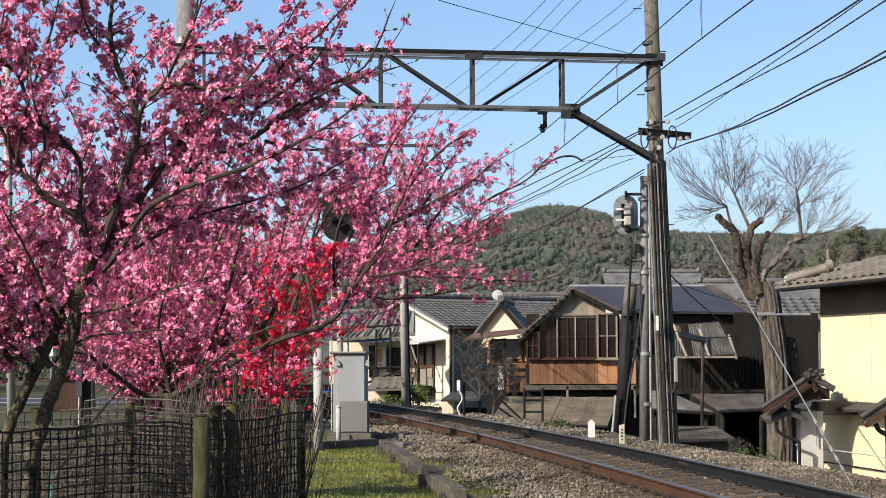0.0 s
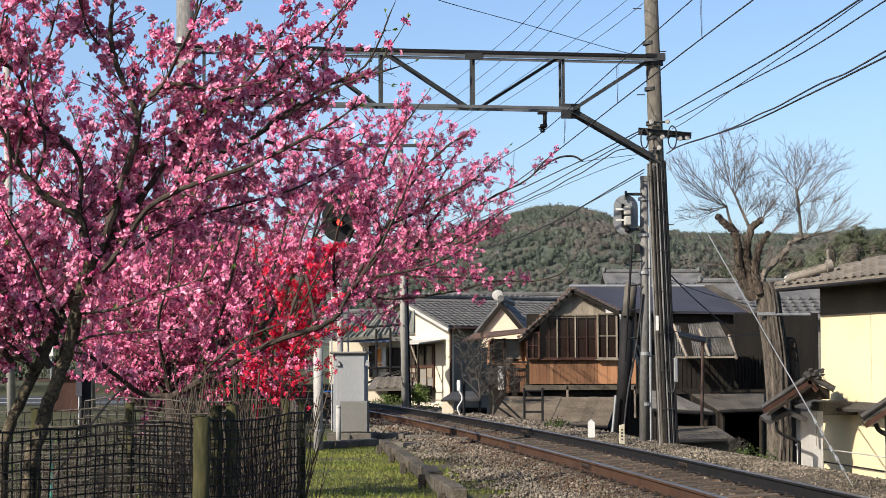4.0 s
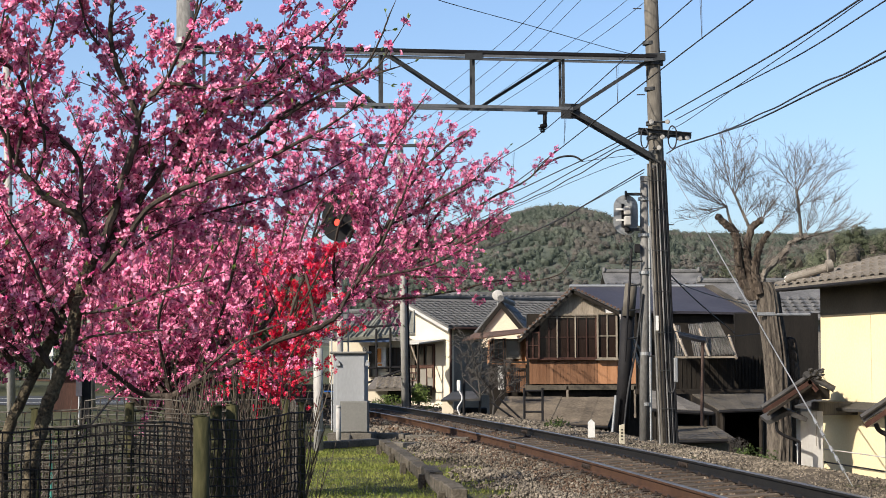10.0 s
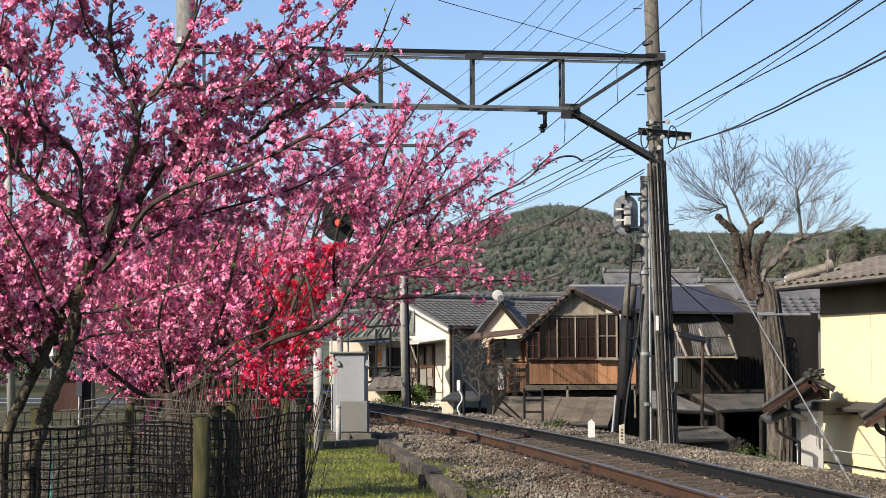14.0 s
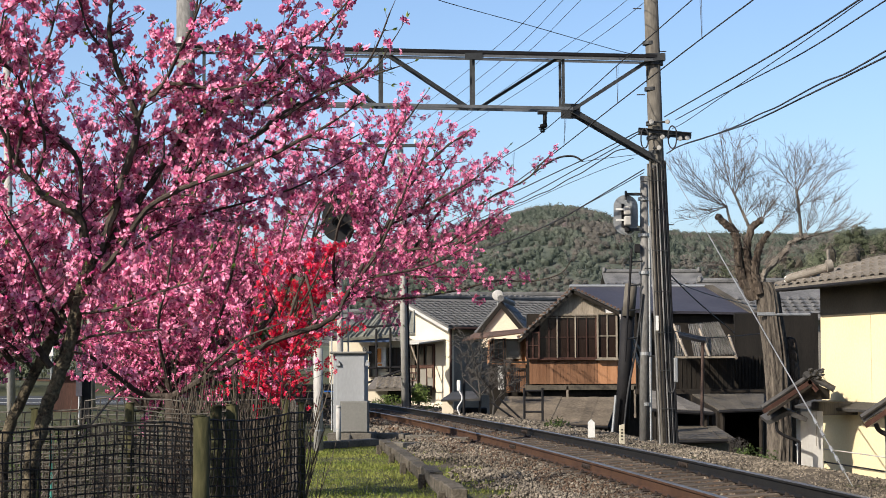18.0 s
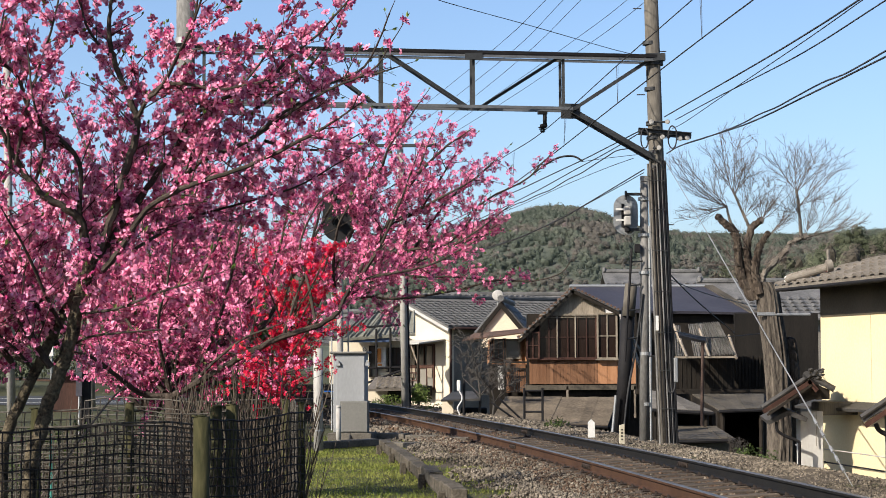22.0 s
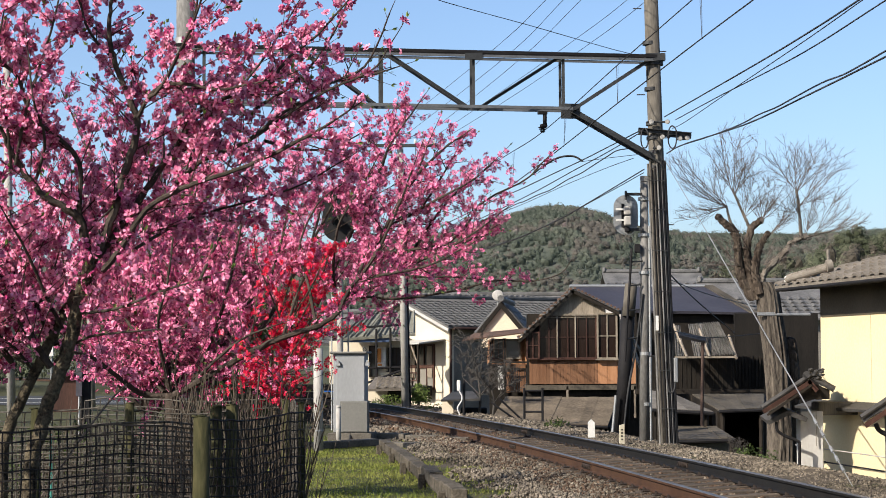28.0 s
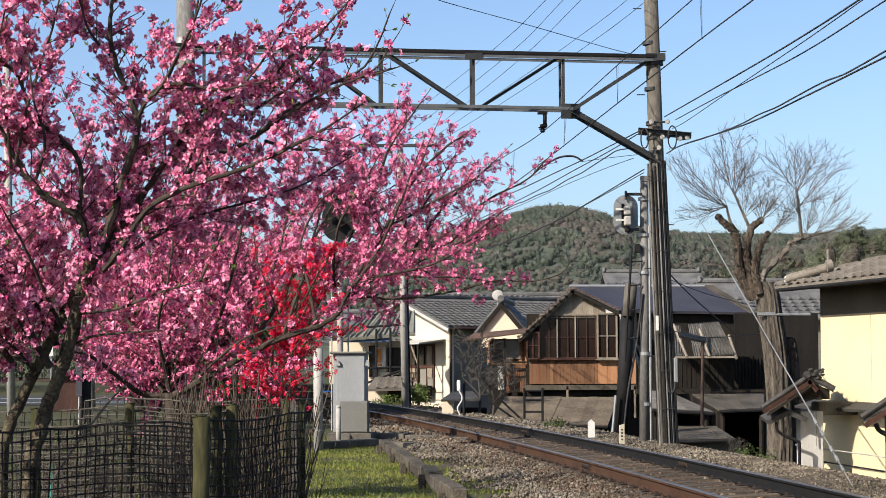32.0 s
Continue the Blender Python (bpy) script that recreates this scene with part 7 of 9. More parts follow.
            self.shoot(bm, q, d, reach * rng.uniform(0.45, 1.15) * (1 - 0.55 * k / total), min(r1 * 0.6, 0.003), blooms, leaves, 1, bloom)
            k += every * rng.uniform(0.6, 1.4)
        self.shoot(bm, line[-1], line[-1] - line[-2], reach * 0.55, r1 * 0.8, blooms, leaves, 1, bloom)
        ob = part("bough", limb, self.bark)
        ob.parent = self.root
        ob.location = pivot - self.at
        spray = part("twig_spray", bm, self.bark)
        spray.parent = ob
        tagged(spray, "fine dark flowering twigs", kind="stuff")
        rad = max((p.length for p in line), default=0.5)
        self.boughs.append((ob, rad))
        if len(blooms) > 12:
            single, blooms = blooms[:self.single], blooms[self.single:]
            for q, d, size in single:
                f = new("blossom", self.mesh)
                f.parent = ob
                f.matrix_basis = Matrix.Translation(q) @ Matrix(facing(d, rng.uniform(0, 6.28)).tolist()).to_4x4() @ Matrix.Diagonal((size, size, size, 1))
            self.scatter("blossom_mass", ob, blooms, FAR_V if self.plain else BLOOM_V, FAR_F if self.plain else BLOOM_F, self.petal, "many double blossoms")
        if leaves:
            self.scatter("young_leaves", ob, leaves, LEAF_V, LEAF_F, LEAF, "small green young leaves", leaf=True)
        return ob

    def scatter(self, name, parent, items, shape, faces, mat, label, leaf=False):
        V, Fc, c = [], [], 0
        for q, d, s in items:
            rot = facing(d, self.rng.uniform(0, 6.28))
            if leaf:
                rot = rot @ np.array(Matrix.Rotation(radians(90), 3, "X"))
            V.append(shape @ rot.T * s + np.array(q))
            Fc += [tuple(i + c for i in f) for f in faces]
            c += len(shape)
        me = bpy.data.meshes.new(name)
        me.from_pydata(np.concatenate(V).tolist(), [], Fc)
        me.materials.append(mat)
        if not leaf:
            hearts = len(faces) - BLOOM_N if faces is BLOOM_F else 1
            me.materials.append(HEART)
            me.polygons.foreach_set("material_index", ([0] * (len(faces) - hearts) + [1] * hearts) * len(items))
        ob = new(name, me)
        ob.parent = parent
        tagged(ob, label, kind="stuff")


tree_a = BlossomTree("peach_tree", (-1.559, 7, 0.794), "pink-flowering peach tree with mossy forked trunks behind netting", BARK, PINK, 0.043, 21)
tree_a.root.location.z = 0
tree_a.at.z = 0
A = tree_a
A.clear = [(Vector((-0.415, 7.2, 2.065)), 0.075)]
A.trunk(0.030, 0.023, (-1.564, 7, 0.109), (-1.551, 7, 1.062), (-1.507, 7, 1.288), (-1.47, 7, 1.421), (-1.414, 7, 1.573), (-1.353, 7, 1.833), (-1.315, 7, 1.937))
A.trunk(0.025, 0.017, (-1.671, 7.1, 0.089), (-1.677, 7.1, 1.08), (-1.653, 7.1, 1.285), (-1.577, 7.1, 1.458), (-1.501, 7.1, 1.612), (-1.451, 7.1, 1.721), (-1.398, 7.1, 1.818))
A.bough(0.020, 0.007, (-1.334, 7, 1.931), (-1.364, 6.95, 2.085), (-1.495, 6.9, 2.176), (-1.577, 6.85, 2.3), (-1.623, 6.8, 2.409))
A.behind = 0.93
A.bough(0.01, 0.006, (-1.348, 7.0, 1.995), (-1.362, 6.97, 2.093), (-1.357, 6.94, 2.285), (-1.438, 6.91, 2.39), (-1.523, 6.89, 2.454), (-1.568, 6.86, 2.595), (-1.612, 6.83, 2.645), (-1.688, 6.8, 2.691))
A.bough(0.019, 0.006, (-1.3, 7.0, 1.952), (-1.269, 6.99, 2.015), (-1.211, 6.99, 2.206), (-1.159, 6.98, 2.372), (-1.149, 6.98, 2.464), (-1.18, 6.97, 2.542), (-1.232, 6.97, 2.681), (-1.25, 6.96, 2.78), (-1.242, 6.96, 2.909), (-1.231, 6.95, 3.036))
A.bough(0.009, 0.004, (-1.149, 6.98, 2.464), (-1.1, 6.96, 2.544), (-1.043, 6.95, 2.594), (-0.998, 6.93, 2.674), (-0.936, 6.92, 2.787), (-0.909, 6.9, 2.918))
A.bough(0.007, 0.004, (-1.043, 6.95, 2.59), (-0.947, 6.93, 2.582), (-0.836, 6.92, 2.559), (-0.722, 6.9, 2.577))
A.bough(0.007, 0.004, (-1.232, 6.97, 2.681), (-1.321, 6.94, 2.781), (-1.356, 6.9, 2.898))
A.bough(0.015, 0.007, (-1.3, 7.0, 1.941), (-1.258, 7.02, 2.002), (-1.157, 7.04, 2.149), (-1.058, 7.06, 2.297), (-1.02, 7.09, 2.362), (-0.971, 7.11, 2.439), (-0.922, 7.13, 2.515), (-0.757, 7.15, 2.592))
A.bough(0.0085, 0.0035, (-0.77, 7.15, 2.588), (-0.662, 7.16, 2.624), (-0.632, 7.17, 2.674), (-0.58, 7.18, 2.735), (-0.485, 7.19, 2.811), (-0.353, 7.2, 2.961), reach=0.22)
A.bough(0.013, 0.006, (-1.279, 6.98, 1.887), (-1.217, 6.97, 1.956), (-1.114, 6.96, 2.11), (-0.999, 6.95, 2.181), (-0.887, 6.93, 2.221), (-0.732, 6.92, 2.27), (-0.577, 6.91, 2.34), (-0.444, 6.9, 2.41))
A.bough(0.009, 0.0045, (-1.013, 7.05, 2.222), (-0.905, 7.07, 2.316), (-0.749, 7.08, 2.382), (-0.637, 7.1, 2.477), (-0.543, 7.12, 2.539), (-0.459, 7.13, 2.599), (-0.375, 7.15, 2.632))
A.bough(0.005, 0.003, (-0.399, 7.15, 2.628), (-0.301, 7.15, 2.682), (-0.241, 7.15, 2.788), (-0.202, 7.15, 2.889), reach=0.12, bloom=0.35, every=0.06)
A.bough(0.005, 0.003, (-0.388, 7.15, 2.63), (-0.29, 7.15, 2.645), (-0.181, 7.15, 2.677), reach=0.14, bloom=0.5, every=0.06)
A.slim = 0.72
A.bough(0.010, 0.004, (-1.102, 6.95, 2.534), (-1.046, 6.9, 2.574), (-0.947, 6.85, 2.745), (-0.885, 6.8, 2.877), (-0.848, 6.8, 2.982))
A.bough(0.011, 0.004, (-0.915, 7.2, 2.333), (-0.763, 7.15, 2.386), (-0.569, 7.1, 2.505), (-0.433, 7.1, 2.583), (-0.266, 7.1, 2.659), (-0.19, 7.1, 2.768), reach=0.2, bloom=0.55)
A.bough(0.009, 0.004, (-1.367, 7, 1.729), (-1.201, 6.9, 1.745), (-1.046, 6.8, 1.795), (-0.903, 6.7, 1.831))
A.bough(0.011, 0.005, (-1.428, 7.1, 1.635), (-1.495, 7, 1.804), (-1.548, 6.9, 1.968), (-1.599, 6.8, 2.087))
A.bough(0.010, 0.005, (-1.535, 7.1, 1.55), (-1.59, 7.1, 1.722), (-1.644, 7, 1.847), (-1.73, 7, 1.975))
A.bough(0.010, 0.004, (-1.577, 6.85, 2.274), (-1.53, 6.8, 2.461), (-1.48, 6.8, 2.627), (-1.429, 6.8, 2.795), (-1.399, 6.8, 2.942))
A.bough(0.010, 0.004, (-0.994, 7.2, 2.313), (-0.864, 7.4, 2.56), (-0.716, 7.5, 2.781), (-0.602, 7.5, 2.965))
A.bough(0.009, 0.004, (-1.156, 7, 1.973), (-0.993, 7.2, 2.093), (-0.785, 7.3, 2.167), (-0.571, 7.4, 2.242), (-0.413, 7.4, 2.332))
A.bough(0.009, 0.004, (-1.592, 6.85, 2.258), (-1.603, 6.8, 2.461), (-1.636, 6.8, 2.67), (-1.607, 6.8, 2.859))

A.bough(0.009, 0.004, (-1.477, 7.1, 1.549), (-1.345, 7, 1.634), (-1.2, 6.9, 1.653), (-1.054, 6.9, 1.663), reach=0.3)
A.bough(0.009, 0.004, (-1.556, 7.1, 1.507), (-1.599, 7, 1.592), (-1.652, 7, 1.635), (-1.706, 7, 1.699), reach=0.25)
A.bough(0.009, 0.004, (-1.519, 6.9, 2.199), (-1.457, 6.8, 2.356), (-1.477, 6.7, 2.488), (-1.5, 6.7, 2.674), reach=0.3)

A.bough(0.009, 0.004, (-0.731, 7.2, 2.522), (-0.563, 7.3, 2.658), (-0.429, 7.3, 2.837), (-0.351, 7.3, 3.017), reach=0.24)
# the crown goes on unseen beyond the near trunk, placed to shade the fence
A.single = 0
A.bough(0.020, 0.007, (-1.471, 7, 1.528), (-1.641, 6.9, 1.801), (-1.867, 6.8, 2.005), (-2.127, 6.7, 2.183), every=0.05, reach=0.5)
A.bough(0.018, 0.007, (-1.643, 7.1, 1.55), (-1.74, 6.8, 1.756), (-1.901, 6.5, 1.867), (-2.112, 6.3, 1.973), every=0.05, reach=0.5)
A.bough(0.018, 0.007, (-1.471, 7.1, 1.614), (-1.736, 7.2, 2.031), (-1.963, 7.3, 2.35), (-2.153, 7.4, 2.725), every=0.05, reach=0.5)
A.bough(0.016, 0.006, (-1.619, 6.9, 1.759), (-2.068, 7.3, 1.861), (-2.5, 7.6, 1.968), (-2.853, 7.8, 2.122), every=0.05, reach=0.5)
A.bough(0.016, 0.006, (-1.767, 6.9, 1.906), (-2.065, 6.9, 2.265), (-2.279, 6.9, 2.519), (-2.41, 6.9, 2.775), every=0.05, reach=0.5)
A.bough(0.016, 0.006, (-1.705, 7, 1.635), (-1.835, 6.7, 1.632), (-2.005, 6.4, 1.649), (-2.225, 6.2, 1.741), every=0.05, reach=0.45)
A.bough(0.016, 0.006, (-1.578, 7.1, 1.55), (-1.989, 7.6, 1.643), (-2.386, 8, 1.746), (-2.805, 8.3, 1.905), every=0.05, reach=0.45)

tree_b = BlossomTree("flowering_peach", (-1.516, 10.5, 0.413), "spreading peach tree crowded with deep pink blossom", BARK, ROSE, 0.036, 33, 0.05)
tree_b.root.location.z = 0
tree_b.at.z = 0
B = tree_b
B.plain = True
B.slim, B.pitch, B.behind, B.crowd = 0.8, 0.7, 0.9, 0.9
B.clear = [(Vector((-0.606, 10.5, 2.301)), 0.115), (Vector((-0.809, 10.5, 1.893)), 0.12), (Vector((-0.905, 10.5, 1.703)), 0.10), (Vector((0.575, 10.3, 3.377)), 0.66), (Vector((0.708, 10.3, 2.287)), 0.34)]
B.single = 0
B.trunk(0.055, 0.04, (-1.52, 10.5, 0.022), (-1.518, 10.5, 1.041), (-1.519, 10.5, 1.23), (-1.526, 10.5, 1.366))
B.single = 12
B.slim, B.behind = 1.0, 1.0
B.bough(0.020, 0.009, (-1.506, 10.45, 1.357), (-1.298, 10.1, 1.448), (-1.052, 9.8, 1.569), (-0.823, 9.55, 1.666), (-0.646, 9.5, 1.716), (-0.537, 9.5, 1.785), (-0.491, 9.5, 1.88), (-0.424, 9.5, 1.966), every=0.08, reach=0.4)
B.bough(0.010, 0.004, (-0.424, 9.5, 1.966), (-0.326, 9.5, 2.118), (-0.271, 9.5, 2.234), (-0.207, 9.5, 2.378), (-0.154, 9.5, 2.523), reach=0.3)
B.bough(0.009, 0.004, (-0.424, 9.5, 1.966), (-0.257, 9.5, 1.991), (-0.07, 9.5, 2.031), (0.104, 9.5, 2.117), reach=0.28)
B.slim, B.behind = 0.8, 0.9
B.bough(0.015, 0.006, (-0.547, 10.3, 1.836), (-0.435, 10.3, 2.01), (-0.372, 10.3, 2.166), (-0.294, 10.3, 2.291), (-0.127, 10.3, 2.385), (0.021, 10.3, 2.604), reach=0.42)
B.bough(0.013, 0.005, (-0.463, 10.3, 1.963), (-0.225, 10.3, 2.056), (-0.044, 10.3, 2.14), (0.122, 10.3, 2.277), (0.223, 10.3, 2.418), (0.459, 10.3, 2.54), (0.554, 10.3, 2.634), reach=0.34, every=0.05)
B.bough(0.010, 0.004, (-0.451, 10.3, 1.904), (-0.241, 10.3, 1.888), (0.068, 10.3, 1.93), (0.268, 10.3, 1.982), (0.424, 10.3, 1.982), reach=0.26, every=0.06)
B.bough(0.005, 0.003, (0.377, 10.3, 1.982), (0.515, 10.3, 1.984), (0.652, 10.3, 2.025), (0.712, 10.3, 2.099), reach=0.12, every=0.14, bloom=0.15)
B.bough(0.024, 0.010, (-1.539, 10.5, 1.353), (-1.691, 10.5, 1.367), (-1.801, 10.4, 1.454), (-1.912, 10.3, 1.555), (-2.036, 10.2, 1.611), every=0.08)
B.bough(0.018, 0.007, (-1.539, 10.5, 1.341), (-1.679, 10.7, 1.495), (-1.787, 10.9, 1.643), (-1.848, 11, 1.88), (-1.883, 11, 2.114), reach=0.5)
B.bough(0.020, 0.007, (-1.52, 10.5, 1.357), (-1.486, 10.8, 1.546), (-1.448, 11, 1.812), (-1.395, 11.1, 2.083), (-1.328, 11.1, 2.353), reach=0.55)
B.bough(0.018, 0.007, (-1.444, 10.5, 1.388), (-1.257, 10.8, 1.676), (-1.115, 11, 1.944), (-0.957, 11.1, 2.25), (-0.822, 11.1, 2.52), reach=0.55)
B.bough(0.016, 0.006, (-1.122, 10.4, 1.564), (-0.946, 10.6, 1.865), (-0.8, 10.8, 2.165), (-0.642, 10.9, 2.469), (-0.509, 10.9, 2.768), reach=0.5)
B.bough(0.014, 0.006, (-0.763, 10.3, 1.715), (-0.644, 10.4, 1.984), (-0.523, 10.5, 2.243), (-0.395, 10.5, 2.498), (-0.298, 10.5, 2.755), (-0.154, 10.5, 2.963), reach=0.42)
B.bough(0.014, 0.006, (-0.372, 10.3, 2.166), (-0.26, 10.2, 2.377), (-0.135, 10.2, 2.564), (0.021, 10.2, 2.719), (0.114, 10.2, 2.781), reach=0.34)
B.bough(0.014, 0.006, (-1.381, 10.5, 1.483), (-1.243, 10.4, 1.797), (-1.138, 10.3, 2.169), (-1.076, 10.3, 2.514), reach=0.5)
B.bough(0.014, 0.006, (-1.539, 10.5, 1.388), (-1.558, 10.2, 1.732), (-1.483, 10.1, 2.036), (-1.454, 10.1, 2.343), reach=0.5)
B.bough(0.014, 0.006, (-1.571, 10.5, 1.373), (-1.929, 10.9, 1.68), (-2.235, 11.1, 1.952), (-2.462, 11.2, 2.228), reach=0.5)
B.bough(0.012, 0.005, (-1.444, 10.5, 1.388), (-1.14, 9.8, 1.398), (-0.943, 9.6, 1.444), (-0.747, 9.5, 1.501), reach=0.28, bloom=0.45)
B.bough(0.012, 0.005, (-1.412, 10.5, 1.419), (-1.2, 9.8, 1.546), (-1.031, 9.6, 1.661), (-0.876, 9.5, 1.717), reach=0.3, bloom=0.45)
B.bough(0.010, 0.004, (-0.294, 10.3, 2.291), (-0.197, 10.2, 2.47), (-0.119, 10.2, 2.626), (-0.072, 10.2, 2.751), reach=0.3)
B.bough(0.010, 0.004, (-0.127, 10.3, 2.385), (0.02, 10.1, 2.445), (0.158, 10.1, 2.522), (0.266, 10.1, 2.614), reach=0.26)
B.bough(0.010, 0.004, (-0.044, 10.3, 2.14), (0.08, 10.1, 2.183), (0.203, 10.1, 2.26), (0.342, 10.1, 2.367), reach=0.24)
B.bough(0.010, 0.004, (-0.325, 10.3, 2.041), (-0.135, 10.1, 2), (0.048, 10.1, 1.999), (0.201, 10.1, 1.983), reach=0.22)
B.bough(0.010, 0.004, (-0.454, 10.4, 2.299), (-0.363, 10.5, 2.562), (-0.301, 10.6, 2.799), (-0.268, 10.6, 2.928), reach=0.3)
B.bough(0.012, 0.005, (-0.225, 10.3, 2.056), (-0.075, 10.4, 2.298), (0.052, 10.4, 2.456), (0.211, 10.4, 2.582), reach=0.3)
B.bough(0.014, 0.006, (-0.576, 10.3, 1.823), (-0.601, 10.2, 2.037), (-0.564, 10.1, 2.278), (-0.441, 10.1, 2.493), reach=0.4)
B.bough(0.012, 0.005, (-0.403, 10.3, 2.104), (-0.136, 10.2, 2.159), (0.112, 10.2, 2.189), (0.298, 10.2, 2.282), reach=0.3)

B.single = 0
B.bough(0.014, 0.005, (-1.539, 10.5, 1.388), (-1.825, 10.73, 2.009), (-2.214, 10.97, 2.533), (-2.571, 11.2, 3.016), reach=0.5, every=0.06)
B.bough(0.014, 0.005, (-1.539, 10.5, 1.388), (-1.768, 10.83, 2.079), (-2.074, 11.17, 2.673), (-2.361, 11.5, 3.23), reach=0.5, every=0.06)
B.bough(0.014, 0.005, (-1.539, 10.5, 1.388), (-1.659, 10.67, 2.057), (-1.813, 10.83, 2.614), (-1.956, 11.0, 3.122), reach=0.5, every=0.06)
B.bough(0.014, 0.005, (-1.539, 10.5, 1.388), (-1.595, 10.8, 2.037), (-1.655, 11.1, 2.591), (-1.714, 11.4, 3.108), reach=0.5, every=0.06)
B.bough(0.014, 0.005, (-1.539, 10.5, 1.388), (-1.832, 10.67, 1.812), (-2.227, 10.83, 2.165), (-2.587, 11.0, 2.485), reach=0.5, every=0.06)
B.bough(0.014, 0.005, (-1.539, 10.5, 1.388), (-1.775, 10.77, 1.854), (-2.09, 11.03, 2.248), (-2.384, 11.3, 2.613), reach=0.5, every=0.06)
B.bough(0.014, 0.005, (-1.539, 10.5, 1.388), (-1.502, 10.73, 1.994), (-1.435, 10.97, 2.506), (-1.376, 11.2, 2.977), reach=0.5, every=0.06)
B.bough(0.014, 0.005, (-1.539, 10.5, 1.388), (-1.411, 10.67, 1.953), (-1.219, 10.83, 2.422), (-1.05, 11.0, 2.849), reach=0.5, every=0.06)
B.bough(0.014, 0.005, (-1.539, 10.5, 1.388), (-1.652, 10.63, 1.849), (-1.801, 10.77, 2.23), (-1.935, 10.9, 2.574), reach=0.5, every=0.06)
B.bough(0.014, 0.005, (-1.539, 10.5, 1.388), (-1.553, 10.77, 1.853), (-1.554, 11.03, 2.246), (-1.559, 11.3, 2.61), reach=0.5, every=0.06)

B.bough(0.012, 0.004, (-1.052, 9.8, 1.569), (-0.958, 10.05, 1.91), (-0.888, 10.3, 2.231), (-0.846, 10.55, 2.601), (-0.833, 10.8, 2.758), reach=0.4, every=0.06)
B.bough(0.012, 0.004, (-0.844, 9.8, 1.669), (-0.741, 10.0, 2.028), (-0.694, 10.2, 2.286), (-0.628, 10.4, 2.49), (-0.463, 10.6, 2.589), reach=0.4, every=0.06)
B.bough(0.012, 0.004, (-0.666, 9.8, 1.721), (-0.718, 9.9, 1.963), (-0.771, 10.0, 2.15), (-0.687, 10.1, 2.386), (-0.57, 10.2, 2.503), reach=0.4, every=0.06)
B.bough(0.012, 0.004, (-0.554, 9.8, 1.792), (-0.439, 10.05, 2.06), (-0.419, 10.3, 2.292), (-0.461, 10.55, 2.535), (-0.57, 10.8, 2.757), reach=0.4, every=0.06)
B.bough(0.012, 0.004, (-0.935, 9.8, 2.707), (-0.787, 10.2, 2.707), (-0.624, 10.6, 2.767), (-0.446, 11.0, 2.914), reach=0.4, every=0.06)

tree_c = BlossomTree("red_peach", (-0.899, 10.1, 0.454), "red-flowering peach tree with upright brown stems", BARK, RED, 0.038, 45, 0.04)
tree_c.root.location.z = 0
tree_c.at.z = 0
C = tree_c
C.plain = True
C.slim, C.pitch = 0.6, 0.62
C.clear = [(Vector((-0.577, 10, 2.265)), 0.09)]
C.trunk(0.04, 0.025, (-0.905, 10.1, 0.024), (-0.906, 10.1, 1.058), (-0.916, 10.1, 1.301))
C.bough(0.014, 0.006, (-0.916, 10.1, 1.286), (-0.87, 10.1, 1.544), (-0.801, 10, 1.786), (-0.741, 10, 2.028), reach=0.3, every=0.045)
C.bough(0.014, 0.006, (-0.916, 10.1, 1.286), (-0.931, 10.1, 1.514), (-0.892, 10, 1.726), (-0.832, 10, 1.938), reach=0.3, every=0.045)
C.bough(0.010, 0.004, (-0.87, 10.1, 1.544), (-0.763, 9.9, 1.754), (-0.673, 9.9, 1.933), (-0.619, 9.9, 2.068), reach=0.24, every=0.045)
C.bough(0.010, 0.004, (-0.9, 10.1, 1.392), (-0.785, 9.8, 1.603), (-0.666, 9.8, 1.751), (-0.577, 9.8, 1.84), reach=0.22, every=0.07, bloom=0.8)
C.bough(0.010, 0.004, (-0.916, 10.1, 1.362), (-0.933, 9.8, 1.545), (-0.993, 9.8, 1.693), (-0.978, 9.8, 1.871), reach=0.22, every=0.07, bloom=0.7)
C.bough(0.012, 0.005, (-0.916, 10.1, 1.286), (-0.827, 9.6, 1.371), (-0.761, 9.5, 1.458), (-0.718, 9.5, 1.544), reach=0.3, every=0.1, bloom=0.45)
C.bough(0.012, 0.005, (-0.916, 10.1, 1.286), (-1.084, 10.1, 1.393), (-1.176, 10.1, 1.515), (-1.237, 10.1, 1.668), reach=0.3, every=0.1, bloom=0.4)
C.bough(0.012, 0.005, (-0.916, 10.1, 1.286), (-1.303, 11.2, 1.342), (-1.672, 11.4, 1.615), (-1.881, 11.4, 1.961), reach=0.3, every=0.1, bloom=0.4)
C.bough(0.008, 0.004, (-0.882, 9.9, 1.306), (-0.904, 9.5, 1.402), (-0.966, 9.4, 1.432), (-1.065, 9.4, 1.404), reach=0.2, every=0.06, bloom=0.7)
C.bough(0.008, 0.004, (-0.882, 9.9, 1.291), (-0.818, 9.5, 1.373), (-0.867, 9.4, 1.488), (-0.938, 9.4, 1.545), reach=0.22, every=0.06, bloom=0.7)
C.bough(0.008, 0.004, (-0.831, 10, 1.544), (-0.696, 9.8, 1.662), (-0.592, 9.8, 1.706), (-0.512, 9.8, 1.715), reach=0.16, every=0.05, bloom=0.9)
C.bough(0.008, 0.004, (-0.801, 10, 1.786), (-0.681, 9.8, 1.959), (-0.622, 9.8, 2.093), (-0.577, 9.8, 2.152), reach=0.18, every=0.05, bloom=0.9)
